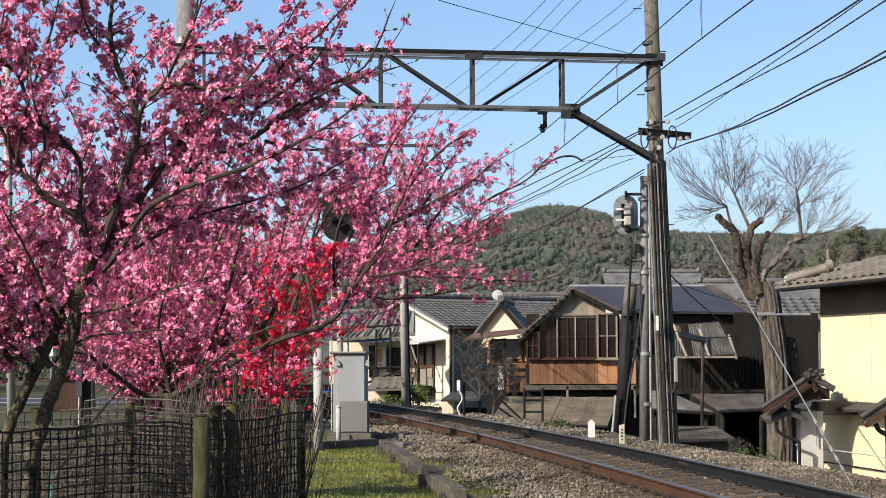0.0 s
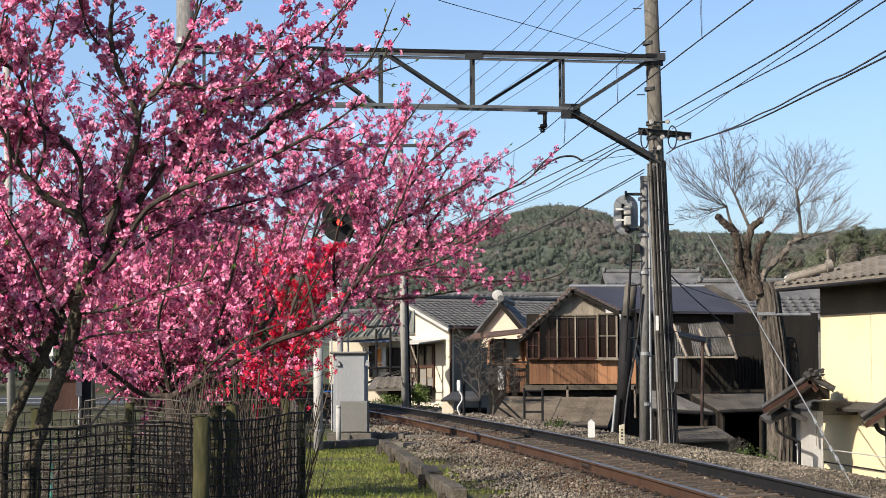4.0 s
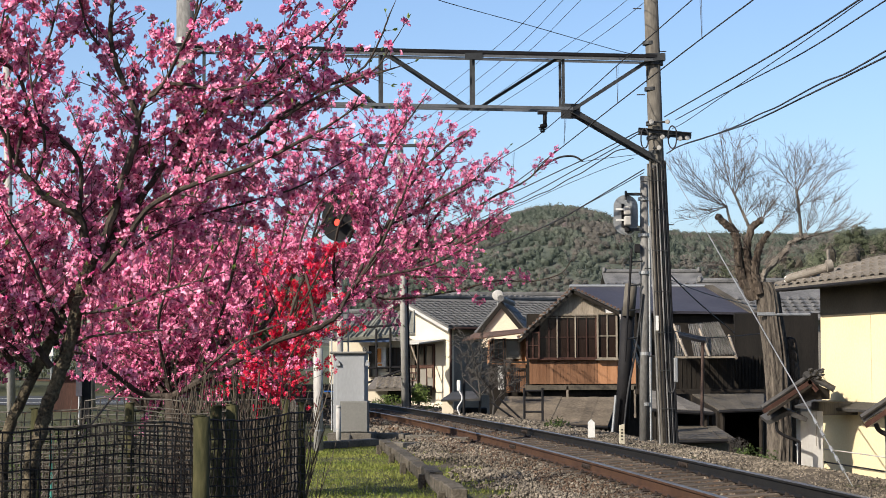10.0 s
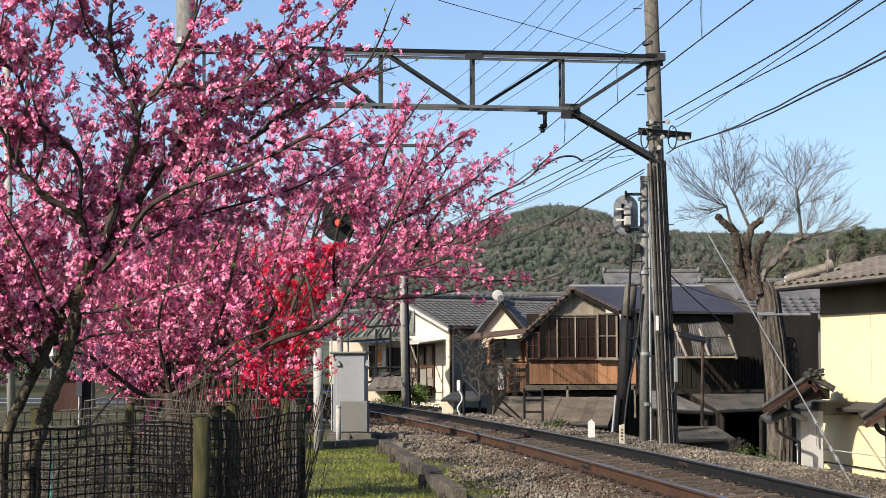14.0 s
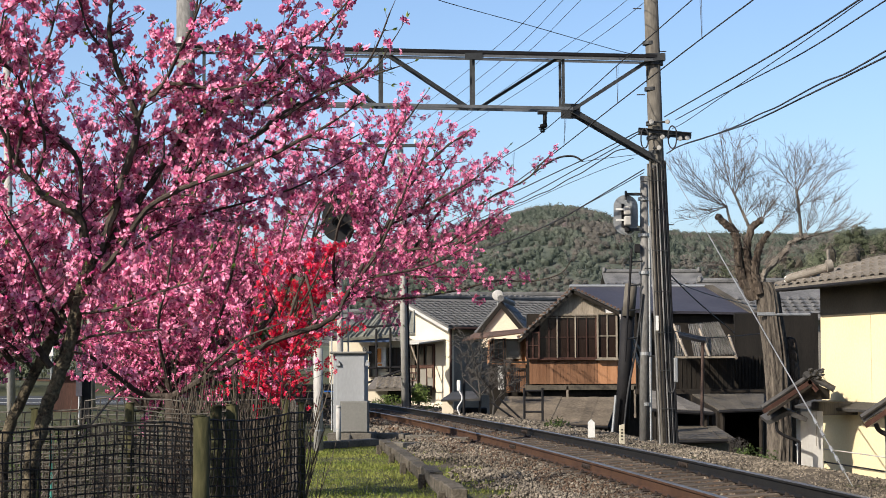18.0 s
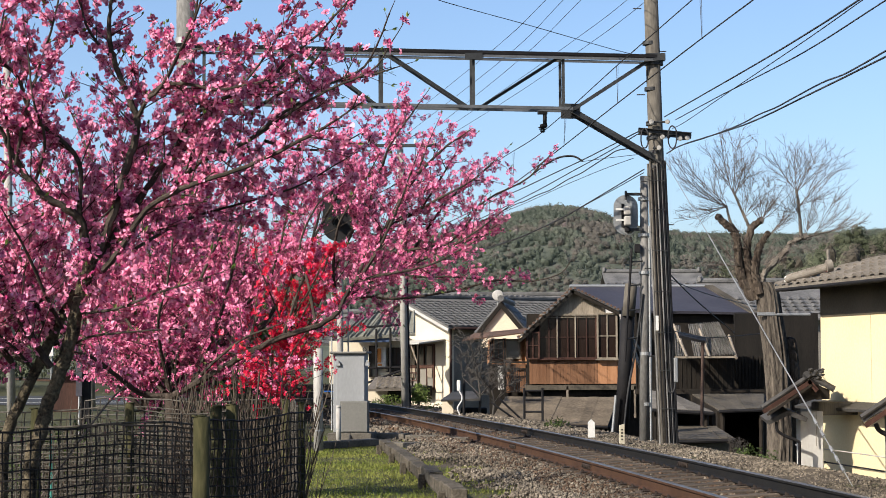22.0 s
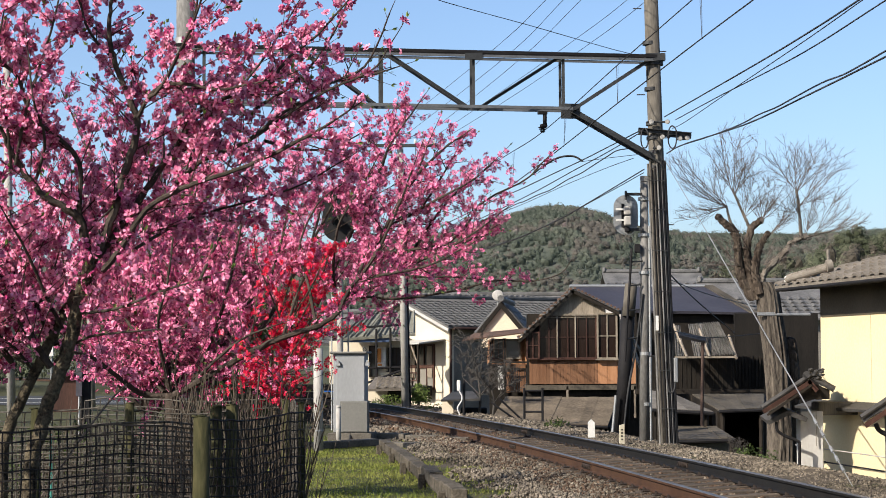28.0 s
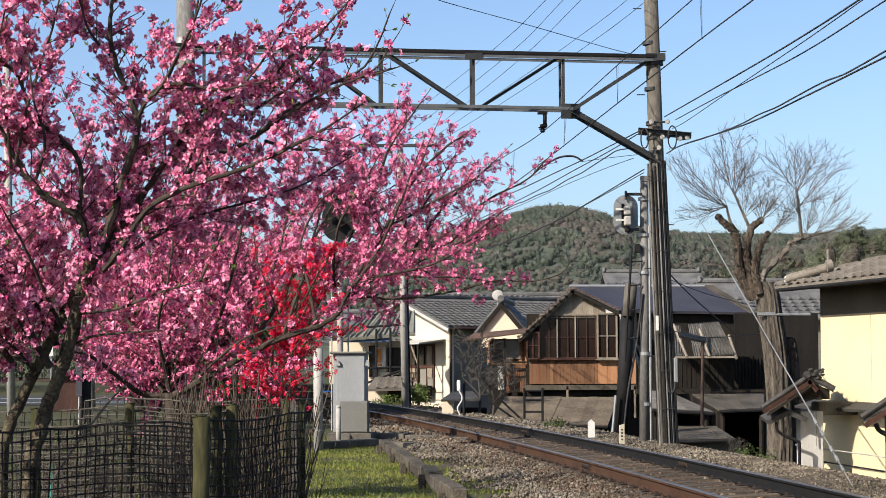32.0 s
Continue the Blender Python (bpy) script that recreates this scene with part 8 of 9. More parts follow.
C.bough(0.008, 0.004, (-0.877, 10, 1.786), (-0.943, 9.9, 1.964), (-0.989, 9.9, 2.085), (-1.004, 9.9, 2.205), reach=0.2, every=0.07, bloom=0.6)
C.bough(0.012, 0.005, (-1.88, 11.4, 1.823), (-1.968, 11.4, 2.1), (-1.919, 11.4, 2.446), (-1.816, 11.4, 2.69), reach=0.25, every=0.1, bloom=0.4)


# added tree: fills gaps in the blossom and shades grass and ballast
tree_d = BlossomTree("fill_peach", (-3.2, 20.5, 0), "larger pink peach tree added behind the others as fill and shade", BARK, ROSE, 0.042, 57, 0.02)
D = tree_d
D.plain, D.single, D.behind = True, 0, 0.0
D.clear = [(Vector((-1.182, 20.5, 3.016)), 0.22)]
D.trunk(0.09, 0.06, (-3.2, 20.5, -0.05), (-3.17, 20.5, 0.5), (-3.22, 20.5, 1.0))
for x, y, z in ((1.45, -0.5, 2.4), (1.25, 0.8, 3.0), (0.6, -0.3, 3.6), (0.05, 0.5, 4.0), (-0.6, -0.3, 3.6), (-1.2, 0.3, 3.0), (-1.5, -0.5, 2.3), (-0.3, -1.1, 2.8), (0.55, -0.9, 2.7), (0.95, 0.1, 2.0), (-0.9, 1.1, 3.1)):
    foot = Vector((-3.21, 20.5, 0.9))
    tip = Vector((x, y, z - 0.9))
    D.bough(0.035, 0.010, foot, foot + Vector((tip.x * 0.35, tip.y * 0.35, tip.z * 0.45)), foot + Vector((tip.x * 0.7, tip.y * 0.7, tip.z * 0.8)), foot + tip, every=0.10, reach=0.7)


# added tree, mostly hidden by the near blossom, to shade the far track
tree_e = BlossomTree("added_shade_peach", (-5.9, 41, 0), "tall pink peach tree added to shade the far track", BARK, ROSE, 0.05, 58, 0.02)
E = tree_e
E.plain, E.single, E.behind, E.pitch = True, 0, 0.0, 0.8
E.trunk(0.12, 0.08, (-5.9, 41, -0.05), (-5.87, 41, 0.7), (-5.92, 41, 1.4))
for x, y, z in ((1.5, -0.5, 3.2), (1.3, 0.8, 4.2), (0.7, -0.3, 5.0), (0.05, 0.5, 5.6), (-0.7, -0.3, 5.0), (-1.3, 0.3, 4.1), (-0.3, -1.1, 3.9), (0.8, 1.3, 4.6)):
    foot = Vector((-5.91, 41, 1.3))
    tip = Vector((x, y, z - 1.3))
    E.bough(0.045, 0.012, foot, foot + Vector((tip.x * 0.35, tip.y * 0.35, tip.z * 0.45)), foot + Vector((tip.x * 0.7, tip.y * 0.7, tip.z * 0.8)), foot + tip, every=0.14, reach=0.9)


def shoot_mesh(rng, lean):
    """A bare upright shoot one metre high with a few side twigs."""
    bm = bmesh.new()
    p, pts = Vector((0, 0, 0)), [Vector((0, 0, 0))]
    d = Vector((rng.uniform(-lean, lean), rng.uniform(-0.1, 0.1), 1)).normalized()
    for i in range(6):
        d = (d + Vector((rng.uniform(-1, 1), rng.uniform(-1, 1), 0)) * 0.10).normalized()
        p = p + d / 6
        pts.append(p)
    tube(bm, pts, [0.0042 * (1 - 0.11 * i) for i in range(7)], 4)
    for i in (2, 3, 4, 5):
        e = (d + Vector((rng.uniform(-1, 1), rng.uniform(-1, 1), 0.2)) * 0.5).normalized()
        tube(bm, [pts[i], pts[i] + e * 0.12, pts[i] + e * 0.2 + Vector((0, 0, 0.03))], [0.0028, 0.0022, 0.0015], 3)
    me = bpy.data.meshes.new("shoot")
    bm.to_mesh(me)
    bm.free()
    me.materials.append(BRUSH)
    return me


def make_stems():
    """Upright bare shrubs inside the netting."""
    rng = random.Random(8)
    tall = [shoot_mesh(rng, 0.07) for k in range(8)]
    low = [shoot_mesh(rng, 0.35) for k in range(8)]
    for label, kinds, y0, y1, x0, x1, h0, h1, n in (
            ("thicket of bare upright brown shoots behind the netting", tall, 8.25, 9.6, 375, 515, 1.0, 1.48, 130),
            ("thicket of bare brown shoots under the red blossom", tall, 9.2, 11.0, 330, 500, 1.0, 1.5, 110),
            ("low tangle of dry brown shoots behind the netting", low, 7.6, 9.5, -40, 360, 0.6, 1.15, 190),
            ("dry brown undergrowth beyond the far netting", low, 10.5, 13.5, -40, 330, 0.8, 1.25, 220)):
        cx, cy = ((x0 + x1) / 2 - 784) / 3300 * (y0 + y1) / 2, (y0 + y1) / 2
        g = thing("bare_shrub", (cx, cy, 0), label, "shrub", "bare shrubs")
        for k in range(n):
            y = rng.uniform(y0, y1)
            x = (rng.uniform(x0, x1) - 784) / 3300 * y
            h = rng.uniform(h0, h1)
            piece("shoot", rng.choice(kinds), Matrix.Translation((x, y, 0)) @ Matrix.Rotation(rng.uniform(-0.5, 0.5), 4, "Z") @ Matrix.Diagonal((h, h, h, 1)), g)
    bm = bmesh.new()
    box(bm, (-2.4, 11.5, 0.01), (4.0, 10.0, 0.03))
    tagged(part("soil_bed", bm, SOIL), "dark bare soil bed inside the netting", "soil", kind="structure")


SOIL = material("dry_soil", (0.02, 0.017, 0.011), (0.092, 0.076, 0.051), 0.95, 0, 3, 40, 0.6)
make_stems()


# ---- netting fence ----
def net_panel(parent, a, b, top, low, cell, r, mat=NET, sag=0.012):
    rng = random.Random(int(a[1] * 100))
    a, b = Vector(a), Vector(b)
    d = b - a
    n = int(d.length / cell)
    rows = int((top - low) / cell)
    side = Vector((-d.y, d.x, 0)).normalized()

    def at(i, j):
        s = i / n
        q = a + d * s
        w = noise.noise((q.x * 5, q.y * 3, j * 0.35)) * sag
        return Vector((q.x, q.y, top - j * cell + noise.noise((i * 0.35, j * 0.35, a.y)) * cell * 0.22 - 0.02 * math.sin(math.pi * ((s * d.length / 0.9) % 1)))) + side * w + d.normalized() * noise.noise((i * 0.5, j * 0.4, 7)) * cell * 0.15

    bm = bmesh.new()
    for j in range(rows):
        tube(bm, [at(i, j) for i in range(n + 1)], r * (1.3 if j == 0 else 1), 4)
    for i in range(n + 1):
        tube(bm, [at(i, j) for j in range(rows)], r, 4)
    ob = part("net", bm, mat, parent)
    tagged(ob, "black plastic mesh net", kind="stuff")


def make_fence():
    g = thing("net_fence", (-1.0, 8, 0), "black plastic net fence on short round log posts", "fence")
    corner, end = Vector((-0.92, 7.1, 0)), Vector((-0.605, 8.1, 0))
    net_panel(g, (-2.0, 6.45, 0), corner, 1.315, 0.45, 0.035, 0.0036)
    net_panel(g, (-2.1, 7.42, 0), (-0.94, 7.5, 0), 1.31, 0.5, 0.036, 0.0034, NETSUNLIT)
    net_panel(g, corner, end, 1.33, 0.45, 0.037, 0.0029)
    net_panel(g, end, (-0.80, 9.6, 0), 1.36, 0.4, 0.042, 0.0025, NETSUNLIT)
    net_panel(g, (-0.8, 9.6, 0), (-1.9, 9.9, 0), 1.36, 0.6, 0.045, 0.003, NETSUNLIT)
    net_panel(g, (-2.5, 8.7, 0), (-0.95, 8.6, 0), 1.33, 0.6, 0.042, 0.003, NETSUNLIT)
    rng = random.Random(2)
    for x, y, h, r in ((-0.925, 7.08, 1.345, 0.031), (-1.60, 7.3, 1.37, 0.02), (-1.66, 6.68, 1.31, 0.018), (-0.99, 8.2, 1.355, 0.026), (-0.94, 8.25, 1.36, 0.026), (-0.62, 8.12, 1.37, 0.016), (-0.78, 9.2, 1.36, 0.02), (-1.44, 8.6, 1.36, 0.022), (-2.1, 8.7, 1.36, 0.022)):
        bm = bmesh.new()
        rod(bm, (x, y, -0.02), (x + rng.uniform(-0.01, 0.01), y, h - 0.006), r * 1.06, r, 14)
        rod(bm, (x, y, h - 0.006), (x, y, h), r, r * 0.85, 14)
        part("log_post", bm, LOG, g, smooth=True)
    # dead stick leaning in the net
    s = thing("fallen_stick", (-1.45, 7.15, 0.6), "thin dead stick caught in the netting", "stick")
    bm = bmesh.new()
    tube(bm, ridge_line([(-1.552, 7.1, 0.995), (-1.404, 7.1, 1.218), (-1.276, 7.1, 1.388), (-1.202, 7.1, 1.463)], 4), [0.004] * 13, 5)
    part("stick_wood", bm, TWIG, s)


make_fence()


def make_stake():
    g = thing("garden_stake", (-1.739, 8.3, 0), "thin teal plastic garden stake behind the netting", "stake")
    bm = bmesh.new()
    rod(bm, (-1.739, 8.3, 0.0), (-1.737, 8.3, 1.212), 0.010, n=8)
    rod(bm, (-1.737, 8.3, 1.212), (-1.737, 8.3, 1.227), 0.011, 0.006, n=8)
    part("stake", bm, TEAL, g)


TEAL = material("teal_plastic", (0.02, 0.10, 0.085), (0.04, 0.16, 0.13), 0.5)
make_stake()


# ---- pollarded tree beyond the track ----
def make_pollard():
    rng = random.Random(12)
    base = Vector((5.348, 30, -0.843))
    base.z = ground_at(base.x, base.y)
    t = thing("pollarded_tree", base, "old pollarded tree with pale rough bark and bare twigs", "tree")
    bm = bmesh.new()
    line = ridge_line([base, (5.4, 30, 0.236), (5.363, 30, 1.411), (5.266, 30, 2.227), (5.217, 30, 2.637), (5.165, 30, 2.773)], 14)
    prev = None
    for i, q in enumerate(line):
        f = i / (len(line) - 1)
        r = 0.215 - 0.04 * f - 0.015 * max(0, f - 0.8) * 5 + 0.06 * max(0, 0.12 - f) * 8
        ring = []
        for k in range(44):
            a = 6.2832 * k / 44
            rough = 1 + 0.14 * noise.noise((math.cos(a) * 1.6, math.sin(a) * 1.6, q.z * 0.5)) + 0.15 * noise.noise((math.cos(a) * 6, math.sin(a) * 6, q.z * 0.6)) + 0.10 * noise.noise((math.cos(a) * 11, math.sin(a) * 11, q.z * 1.8))
            ring.append(bm.verts.new(q + Vector((math.cos(a), math.sin(a), 0)) * r * rough))
        if prev:
            for k in range(44):
                bm.faces.new((prev[k], prev[(k + 1) % 44], ring[(k + 1) % 44], ring[k]))
        prev = ring
    part("trunk", bm, OLDBARK, t)
    for r0, r1, pts in ((0.085, 0.05, ((5.007, 30.0, 2.501), (4.802, 30.0, 2.866), (4.754, 30.0, 3.322), (4.703, 30.0, 3.596), (4.568, 30.0, 3.706), (4.442, 30.0, 3.834))),
                        (0.08, 0.05, ((5.052, 30.0, 2.501), (4.931, 30.0, 2.956), (4.9, 30.0, 3.321), (4.977, 30.0, 3.64), (5.134, 30.0, 3.777))),
                        (0.075, 0.045, ((5.082, 29.9, 2.588), (5.014, 29.9, 2.951), (5.064, 29.9, 3.269), (5.121, 29.9, 3.405), (5.213, 29.9, 3.551))),
                        (0.055, 0.035, ((5.112, 29.9, 2.769), (5.178, 29.9, 2.951), (5.454, 29.9, 3.222), (5.574, 29.9, 3.385), (5.702, 29.9, 3.458), (5.812, 29.9, 3.484))),
                        (0.03, 0.018, ((5.757, 29.9, 3.476), (5.743, 29.9, 3.721), (5.72, 29.9, 4.04), (5.688, 29.9, 4.269))),
                        (0.026, 0.016, ((4.941, 30.0, 3.668), (4.87, 30.0, 3.824), (4.764, 30.0, 4.071), (4.693, 30.0, 4.236))),
                        (0.028, 0.016, ((4.685, 30.0, 3.614), (4.615, 30.0, 3.825), (4.581, 30.0, 4.008))),
                        (0.02, 0.012, ((5.812, 29.9, 3.484), (6.049, 29.9, 3.547), (6.231, 29.9, 3.583))),
                        (0.12, 0.10, ((5.553, 30.1, -0.491), (5.605, 30.1, 0.593), (5.635, 30.1, 1.319), (5.587, 30.1, 1.791)))):
        bm = bmesh.new()
        line = ridge_line(pts, 7)
        tube(bm, line, [(r0 + (r1 - r0) * i / (len(line) - 1)) * (1 + 0.15 * noise.noise((i * 0.6, r0 * 90, 0))) for i in range(len(line))], 10, 0.14)
        if r1 > 0.03:
            bmesh.ops.create_icosphere(bm, subdivisions=2, radius=r1 * 1.15, matrix=Matrix.Translation(line[-1]))
        for v in bm.verts:
            v.co += Vector((rng.uniform(-1, 1), rng.uniform(-1, 1), rng.uniform(-1, 1))) * min(0.012, r1 * 0.25)
        part("limb", bm, PALEBARK if r0 < 0.06 else LIMBBARK, t)

    def twig(bm, p, d, length, r, depth):
        n = 6 if depth == 2 else 4
        pts, ways = [p], []
        for i in range(n):
            d = (d + Vector((rng.uniform(-1, 1), rng.uniform(-1, 1), rng.uniform(-0.5, 0.9))) * 0.2).normalized()
            pts.append(pts[-1] + d * length / n)
            ways.append(d)
        tube(bm, pts, [r * (1 - 0.6 * i / n) for i in range(n + 1)], 3)
        if depth:
            for i in range(11 if depth == 2 else 5):
                k = rng.randrange(1, n + 1)
                e = (ways[k - 1] + Vector((rng.uniform(-1, 1), rng.uniform(-1, 1), rng.uniform(-0.6, 0.8))) * 0.9).normalized()
                twig(bm, pts[k], e, length * rng.uniform(0.3, 0.55) * (1.15 - 0.5 * k / n), r * 0.55, depth - 1)

    for at, n, lean, spread, size in (((4.565, 29.9, 4.0), 4, -75, 25, 1.0), ((4.583, 29.9, 3.954), 6, -45, 30, 1.1), ((4.677, 29.9, 4.209), 7, -15, 30, 1.0), ((4.695, 29.9, 4.181), 6, 25, 25, 0.9), ((4.565, 29.9, 3.99), 4, -100, 15, 0.85), ((4.854, 29.9, 3.816), 4, 20, 25, 0.8), ((5.116, 29.9, 3.751), 5, 15, 30, 0.75), ((5.143, 29.9, 3.724), 4, -5, 30, 0.9), ((5.231, 29.9, 3.514), 5, 30, 25, 0.75), ((5.687, 29.9, 4.25), 7, -20, 30, 0.75), ((5.696, 29.9, 4.223), 7, 25, 30, 0.85), ((5.729, 29.9, 3.995), 5, 55, 18, 0.95), ((5.727, 29.9, 3.858), 4, -55, 25, 0.5), ((6.231, 29.9, 3.583), 4, 70, 20, 0.65), ((5.958, 29.9, 3.529), 4, 60, 22, 0.9), ((5.812, 29.9, 3.484), 4, 25, 30, 0.8), ((4.883, 29.9, 3.315), 3, -60, 40, 0.6), ((5.134, 29.9, 3.042), 4, 60, 30, 0.5), ((4.771, 29.9, 3.043), 4, -70, 30, 0.6)):
        bm = bmesh.new()
        for k in range(n):
            a = radians(lean + rng.uniform(-spread, spread))
            d = Vector((math.sin(a), rng.uniform(-0.45, 0.45), math.cos(a))).normalized()
            twig(bm, Vector(at), d, size * rng.uniform(0.7, 1.05), 0.0062, 2)
        tagged(part("twig_fan", bm, TWIG, t, "fan of fine bare twigs"), kind="stuff")


make_pollard()


def leaf_bush(name, at, size, n, mat, label, seed, leaf=0.05):
    rng = random.Random(seed)
    base = Vector(at)
    g = thing(name, base, label, "bush")
    V, Fc, c = [], [], 0
    for k in range(n):
        while True:
            u = Vector((rng.uniform(-1, 1), rng.uniform(-1, 1), rng.uniform(0, 1)))
            if 0.2 < u.length < 1.0 + 0.25 * noise.noise(u * 3 + Vector((seed, 0, 0))):
                break
        q = base + Vector((u.x * size[0], u.y * size[1], u.z * size[2]))
        rot = facing((u + Vector((rng.uniform(-1, 1), rng.uniform(-1, 1), rng.uniform(-1, 1))) * 0.8).normalized(), rng.uniform(0, 6.28))
        V.append(LEAF_V @ rot.T * leaf * rng.uniform(0.6, 1.4) + np.array(q))
        Fc += [tuple(i + c for i in f) for f in LEAF_F]
        c += 4
    cloud("leaves", np.concatenate(V).tolist(), Fc, mat, g)
    bm = bmesh.new()
    for k in range(7):
        d = Vector((rng.uniform(-1, 1) * size[0], rng.uniform(-1, 1) * size[1], size[2] * rng.uniform(0.5, 0.9)))
        rod(bm, base - Vector((0, 0, 0.1)), base + d * 0.8, 0.02, 0.008, 5)
    part("stems", bm, TWIG, g)


leaf_bush("bush", (-0.807, 62, 0.151), (0.36, 0.3, 0.6), 900, LEAF, "round clipped green bush by the white house", 3, 0.09)
leaf_bush("bush", (4.795, 29.5, -0.315), (0.38, 0.3, 0.5), 700, BUSH, "straggly green weeds on the bank", 4, 0.06)
leaf_bush("bush", (5.037, 29, -0.285), (0.25, 0.2, 0.4), 350, BUSH, "straggly green weeds on the bank", 5, 0.06)
leaf_bush("bush", (2.411, 40, 0.034), (0.3, 0.3, 0.3), 350, BUSH, "small green weeds beside the ballast", 6, 0.06)
leaf_bush("bush", (-2.28, 58, 0.003), (0.7, 0.25, 0.3), 420, LEAF, "low garden weeds along the far edge of the ballast", 21, 0.07)
leaf_bush("bush", (-0.335, 55, 0.009), (0.6, 0.22, 0.28), 380, BUSH, "low garden weeds along the far edge of the ballast", 22, 0.07)
# the tall hedge is added to shade the distant rails and darken blossom gaps
leaf_bush("hedge", (-6.0, 50.5, 0), (0.9, 8.0, 5.2), 14000, BUSH, "tall dark hedge added to shade the distant rails", 31, 0.26)
leaf_bush("bush", (-2.75, 12.6, 0), (1.0, 0.5, 1.15), 2600, BUSH, "dark leafy shrub inside the netting", 32, 0.05)
leaf_bush("bush", (-1.9, 12.2, 0), (0.7, 0.4, 0.95), 1600, BUSH, "dark leafy shrub inside the netting", 33, 0.05)
leaf_bush("bush", (-1.724, 60, 0.055), (0.6, 0.3, 0.4), 350, LEAF, "pale green garden plants by the porch", 9, 0.09)


def bare_tree(at, height, label, seed, r=0.05, spread=0.8):
    rng = random.Random(seed)
    base = Vector(at)
    g = thing("bare_garden_tree", base, label, "tree")
    trunk = [base, base + Vector((0.03, 0, height * 0.3)), base + Vector((-0.02, 0, height * 0.5))]
    bm = bmesh.new()
    tube(bm, ridge_line(trunk, 4), [r * (1 - 0.06 * i) for i in range(9)], 7)
    part("trunk", bm, GREYTWIG, g)
    bm = bmesh.new()

    def grow(p, d, length, rr, depth):
        pts = [p]
        for i in range(4):
            d = (d + Vector((rng.uniform(-1, 1), rng.uniform(-1, 1), rng.uniform(-0.5, 0.7))) * 0.22).normalized()
            pts.append(pts[-1] + d * length / 4)
        tube(bm, pts, [rr * (1 - 0.15 * i) for i in range(5)], 4)
        if depth:
            for k in range(5):
                e = (d + Vector((rng.uniform(-1, 1), rng.uniform(-1, 1), rng.uniform(-0.7, 0.8))) * 1.1).normalized()
                grow(pts[rng.randrange(2, 5)], e, length * rng.uniform(0.45, 0.75), rr * 0.6, depth - 1)

    for k in range(6):
        d = Vector((rng.uniform(-1, 1) * spread, rng.uniform(-1, 1) * spread, 0.7)).normalized()
        grow(trunk[-1 if k % 2 else 1], d, height * 0.36, r * 0.5, 3)
    tagged(part("branch_work", bm, GREYTWIG, g), kind="stuff")


bare_tree((0.948, 50, -0.081), 2.2, "bare knotty garden tree beside the track", 14, 0.045)
bare_tree((1.284, 49, -0.05), 1.6, "small bare garden tree beside the track", 15, 0.04)
bare_tree((4.902, 31, -0.3), 0.55, "bare brown shrub on the bank", 16, 0.015)


def make_wood_edge():
    """Evergreen and bare wood on the slope behind the cream house."""
    rng = np.random.default_rng(9)
    n = 900
    x, y = rng.uniform(8, 66, n), rng.uniform(165, 260, n)
    top = np.interp(x, [8, 22, 32, 46, 66], [7, 9.5, 12.5, 14.5, 17]) * rng.uniform(0.2, 1, n) ** 0.5
    r = rng.uniform(0.5, 1.3, n)
    at = np.stack([x, y, top - r * 1.3], 1)
    tone = np.array([noise.noise((a * 0.2, b * 0.05, 3)) for a, b in zip(x, y)]) + rng.normal(0, 0.15, n)
    bare = tone > 0.05
    crowns("bare_wood", at[bare], r[bare], rng.uniform(1.1, 1.6, n)[bare], BROWNWOODS, "bare brown wood rising behind the houses", rng, 110, 0.6)
    crowns("evergreen_wood", at[~bare], r[~bare], rng.uniform(1.1, 1.6, n)[~bare], FARLEAF, "dark evergreen wood rising behind the houses", rng, 110, 0.6)
    # rounded evergreens that stand above the slope
    tops = []
    for px, z, w in ((1460, 17.6, 1.5), (1500, 18.0, 2.4), (1512, 18.6, 2.6), (1528, 17.6, 2.5), (1548, 17.4, 2.3), (1566, 18.0, 2.4), (1590, 17.8, 2.6)):
        for k in range(26):
            a = rng.normal(0, 1, 3)
            a /= np.linalg.norm(a)
            tops.append(((px - 784) / 3300 * 250 + a[0] * w * 0.75, 250 + a[1] * w, z - 2.2 + a[2] * w * 0.8, w * rng.uniform(0.25, 0.5)))
    tops = np.array(tops)
    crowns("evergreen_grove", tops[:, :3], tops[:, 3], np.ones(len(tops)), FARLEAF, "rounded dark evergreens standing above the slope", rng, 110, 0.6)


make_wood_edge()


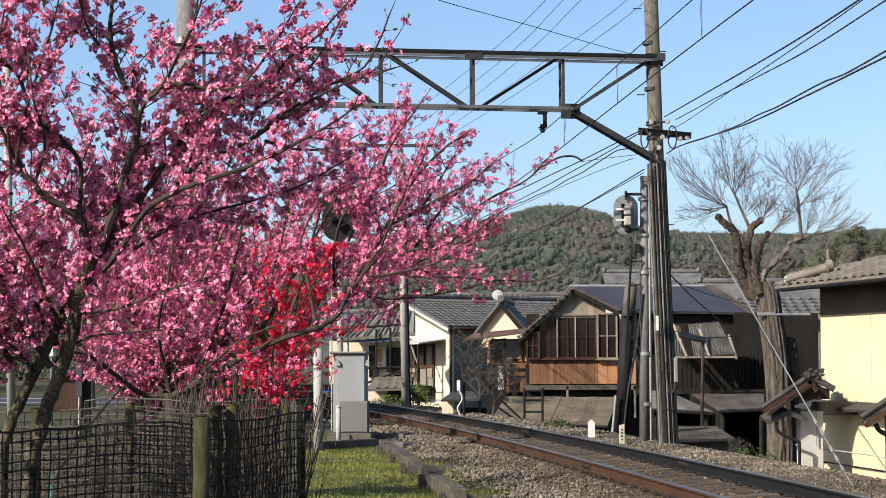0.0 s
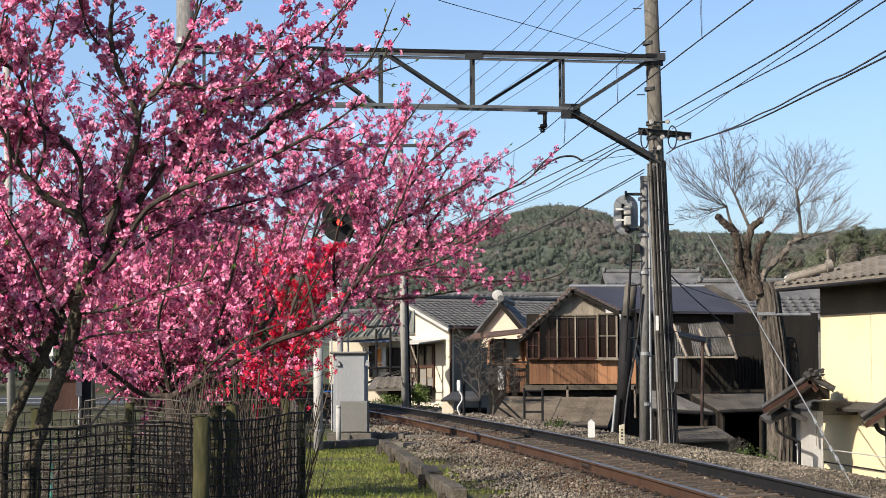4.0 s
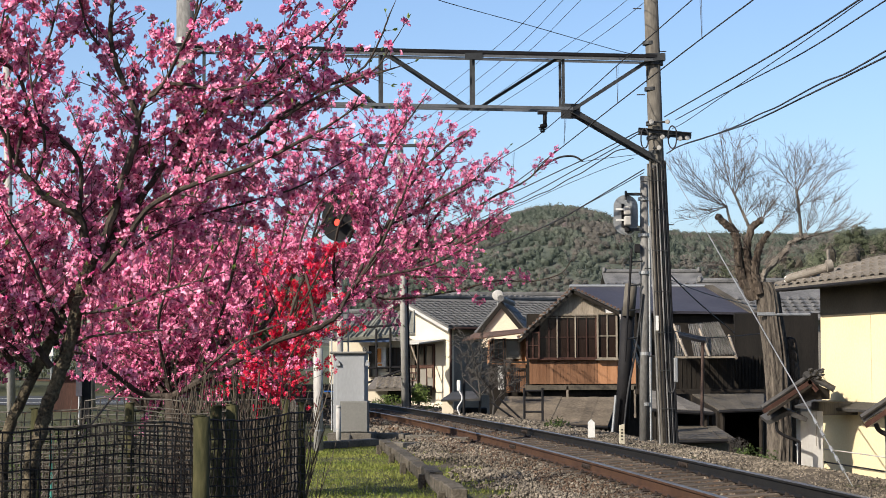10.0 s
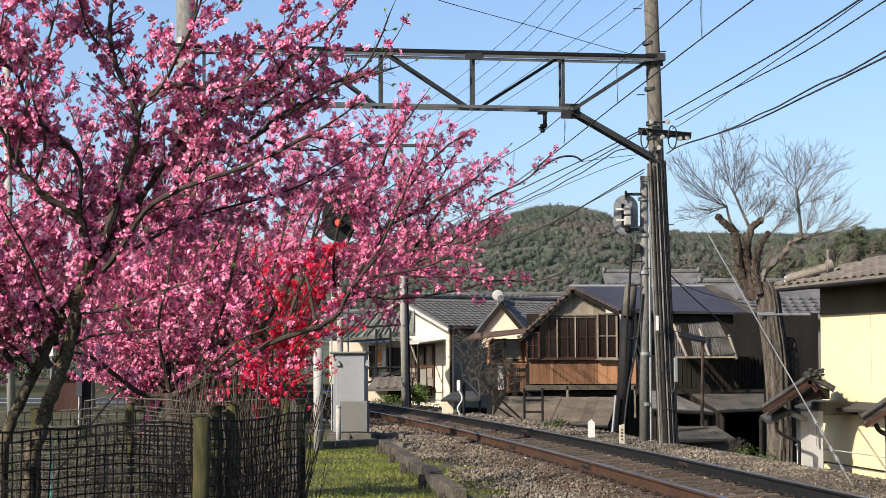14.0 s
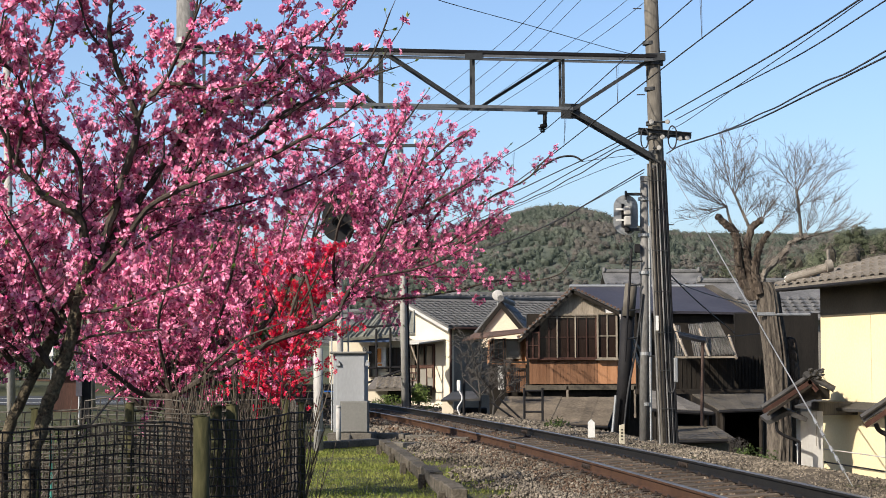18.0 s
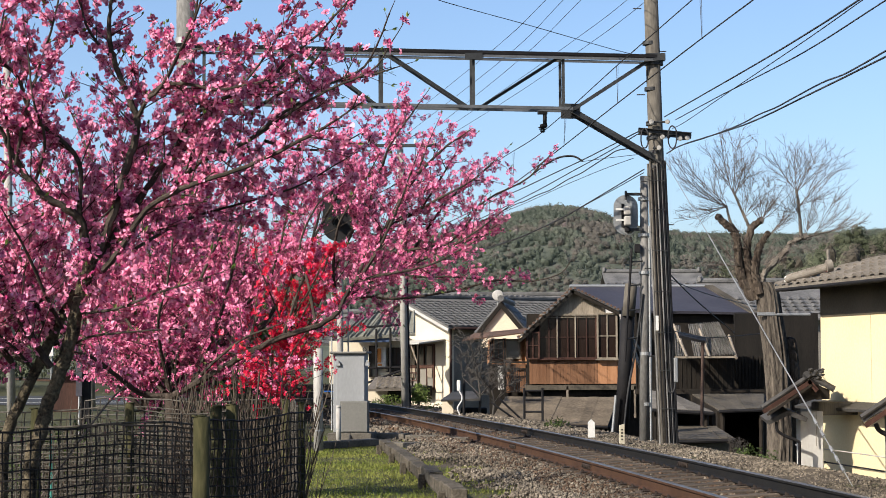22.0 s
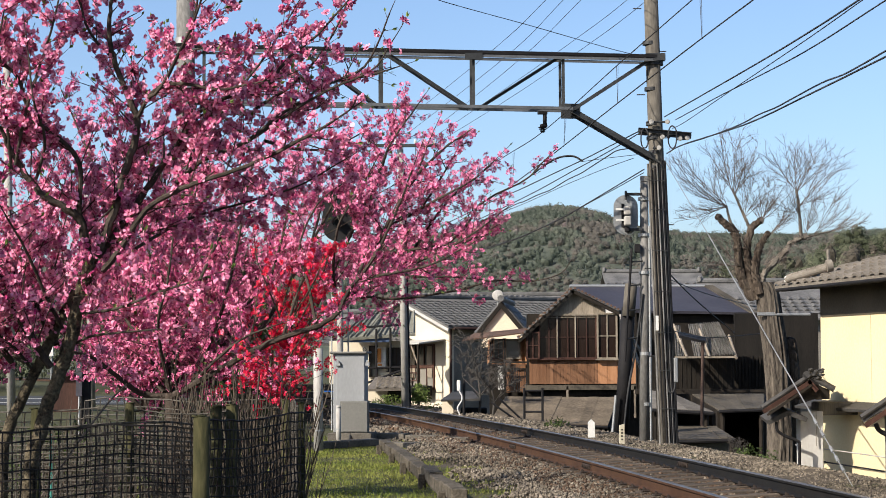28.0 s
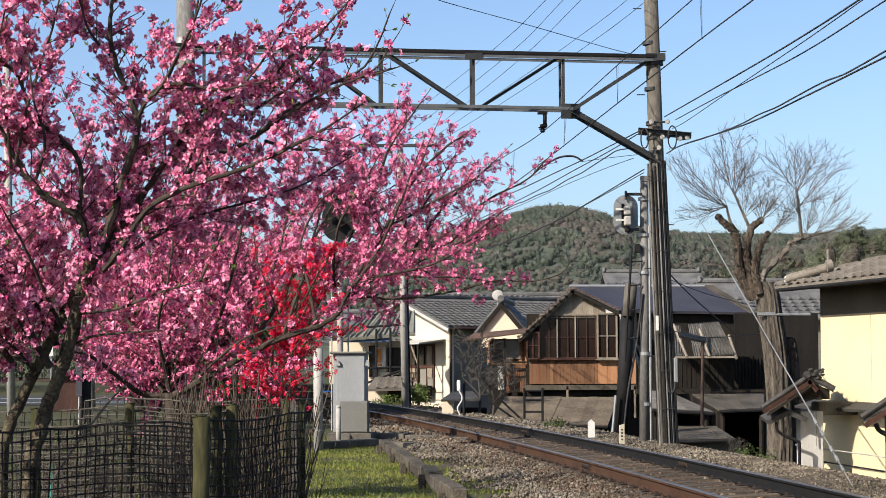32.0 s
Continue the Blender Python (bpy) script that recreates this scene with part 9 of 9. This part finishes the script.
def make_left_distance():
    """What shows through the netting and branches on the near side of the line."""
    bm = bmesh.new()
    box(bm, (-13.5, 74, 0.02), (13, 16, 0.03))
    tagged(part("road", bm, ASPHALT), "grey asphalt lane beyond the netting", "road", kind="structure")
    g = thing("red_shed", (-11.5, 58, 0), "small rust-red boarded shed beyond the netting", "shed")
    bm = bmesh.new()
    box(bm, (-11.65, 58, 0.5), (0.85, 1, 1.3))
    part("wall", bm, REDWOOD, g)
    bm = bmesh.new()
    box(bm, (-11.65, 57.9, 1.18), (1.0, 1.3, 0.06))
    part("roof", bm, DARKROOF, g)
    g = thing("gate_post", (-7.7, 40, 0), "broad black gate post at the lane", "post")
    bm = bmesh.new()
    box(bm, (-7.68, 40, 0.65), (0.26, 0.2, 1.3), 0, 0.02)
    part("shaft", bm, BLACKSTEEL, g)
    g = thing("blue_board", (-7.76, 39.8, 0), "faded blue notice board on a post beside the lane", "board")
    bm = bmesh.new()
    box(bm, (-7.76, 39.8, 1.18), (0.13, 0.03, 0.75), 0, 0.005)
    part("panel", bm, DARKROOF, g)
    bm = bmesh.new()
    rod(bm, (-7.76, 39.83, 0), (-7.76, 39.83, 1.3), 0.025, n=8)
    part("post", bm, GALV, g)
    for y in (69, 76):
        bm = bmesh.new()
        box(bm, (-13.5, y, 0.042), (12, 0.15, 0.006))
        tagged(part("lane_line", bm, PORCELAIN), "white painted line across the lane", "road marking", kind="structure")
    g = thing("white_sign", (-11.5, 55, 0), "narrow white sign board on a post", "sign")
    bm = bmesh.new()
    box(bm, (-11.55, 55, 2.0), (0.12, 0.04, 0.6))
    part("board", bm, PORCELAIN, g)
    bm = bmesh.new()
    rod(bm, (-11.55, 55.05, 0), (-11.55, 55.05, 2.2), 0.03, n=8)
    part("post", bm, GALV, g)
    g = thing("sleeper_stack", (-3.119, 48, 0.144), "stack of old dark timber sleepers beside the track", "timber stack")
    for k in range(5):
        bm = bmesh.new()
        box(bm, (-3.3, 48 + 0.03 * (k % 2), 0.09 + 0.19 * k), (2.2, 0.5, 0.16), random.uniform(-2, 2), 0.02)
        part("timber", bm, SLEEPER, g)
    rng = np.random.default_rng(19)
    V, Fc, c = [], [], 0
    for k in range(16000):
        x, y = rng.uniform(-34, -8), rng.uniform(92, 118)
        z = rng.uniform(0.1, 1) ** 0.7 * (3.6 + 1.6 * math.sin(x * 0.55) + 0.8 * math.sin(x * 1.7))
        rot = facing(tuple(rng.normal(0, 1, 3)), 0.0)
        V.append(LEAF_V @ rot.T * rng.uniform(0.2, 0.45) + np.array((x, y, z)))
        Fc += [tuple(i + c for i in f) for f in LEAF_F]
        c += 4
    tagged(cloud("hedge_wood", np.concatenate(V).tolist(), Fc, FARLEAF, label="dark evergreen trees along the lane"), category="woods")


make_left_distance()


# ---- a petal that drops in the breeze ----
bm = bmesh.new()
rim = [bm.verts.new((0.011 * math.cos(a) * (1 + 0.25 * math.cos(a)), 0.009 * math.sin(a), 0.004 * math.cos(2 * a))) for a in (6.2832 * k / 10 for k in range(10))]
heart = bm.verts.new((0, 0, -0.003))
for k in range(10):
    bm.faces.new((heart, rim[k], rim[(k + 1) % 10]))
petal = tagged(part("falling_petal", bm, PALEPETAL), "single pale pink petal dropping from the tree", "petal")


# ---- what moves: boughs in the breeze, the red lamp that comes on and goes out ----
def motions():
    rng = random.Random(77)
    breeze = [0, 0.05, 0.1, 0.05, 0.1, 0.15, 0.3, 0.6, 0.25, 0.15, 0.1, -0.1, -0.15, -0.2, -0.25, -0.25, -0.2, -0.2, -0.25, -0.2, -0.3, -0.3, -0.35, -0.3, -0.4, -0.5, -0.7, -0.6, -0.35, -0.2, -0.1, 0.2, 0.1]
    for tree, amount in ((tree_a, 0.55), (tree_b, 0.5), (tree_c, 0.4), (tree_d, 0.3), (tree_e, 0.2)):
        for ob, rad in tree.boughs:
            rest = ob.location.copy()
            ph, k = rng.uniform(0, 6.28), rng.uniform(0.7, 1.2)
            rows = []
            for t in range(33):
                a = amount * k * (breeze[t] + 0.18 * math.sin(t * 1.9 + ph))
                b = amount * 0.5 * math.sin(t * 1.3 + ph * 2) * 0.35
                rows.append((t, Matrix.Translation(rest) @ Euler((radians(b), radians(a), 0)).to_matrix().to_4x4()))
            walk(ob, rows)
    rows = []
    for t, turn in ((0, 180), (0.9, 180), (1.3, 112), (1.7, 72), (2.6, 55), (4.0, 38), (6.5, 8), (7.5, 0), (13.5, 0), (14.4, 35), (14.8, 75), (15.2, 120), (15.6, 180), (32, 180)):
        rows.append((t, pose(-0.02, -0.29, 4.185, 0, 0, turn)))
    walk(lamp_drum, rows)
    rows = []
    for t, x, z, turn in ((0, -0.45, 1.785, 0), (6.5, -0.45, 1.785, 0), (6.7, -0.468, 1.664, 40), (7.0, -0.508, 1.458, 110), (7.1, -0.526, 1.377, 140), (7.2, -0.635, 1.296, 185), (7.3, -0.756, 1.243, 230), (7.4, -0.882, 1.192, 265), (7.6, -1.102, 1.012, 300), (8.0, -1.382, 0.6, 350), (8.6, -1.502, 0.045, 360), (32, -1.502, 0.045, 360)):
        rows.append((t, pose(x, 10, z, turn * 0.7, 25, turn * 0.3)))
    walk(petal, rows)


motions()
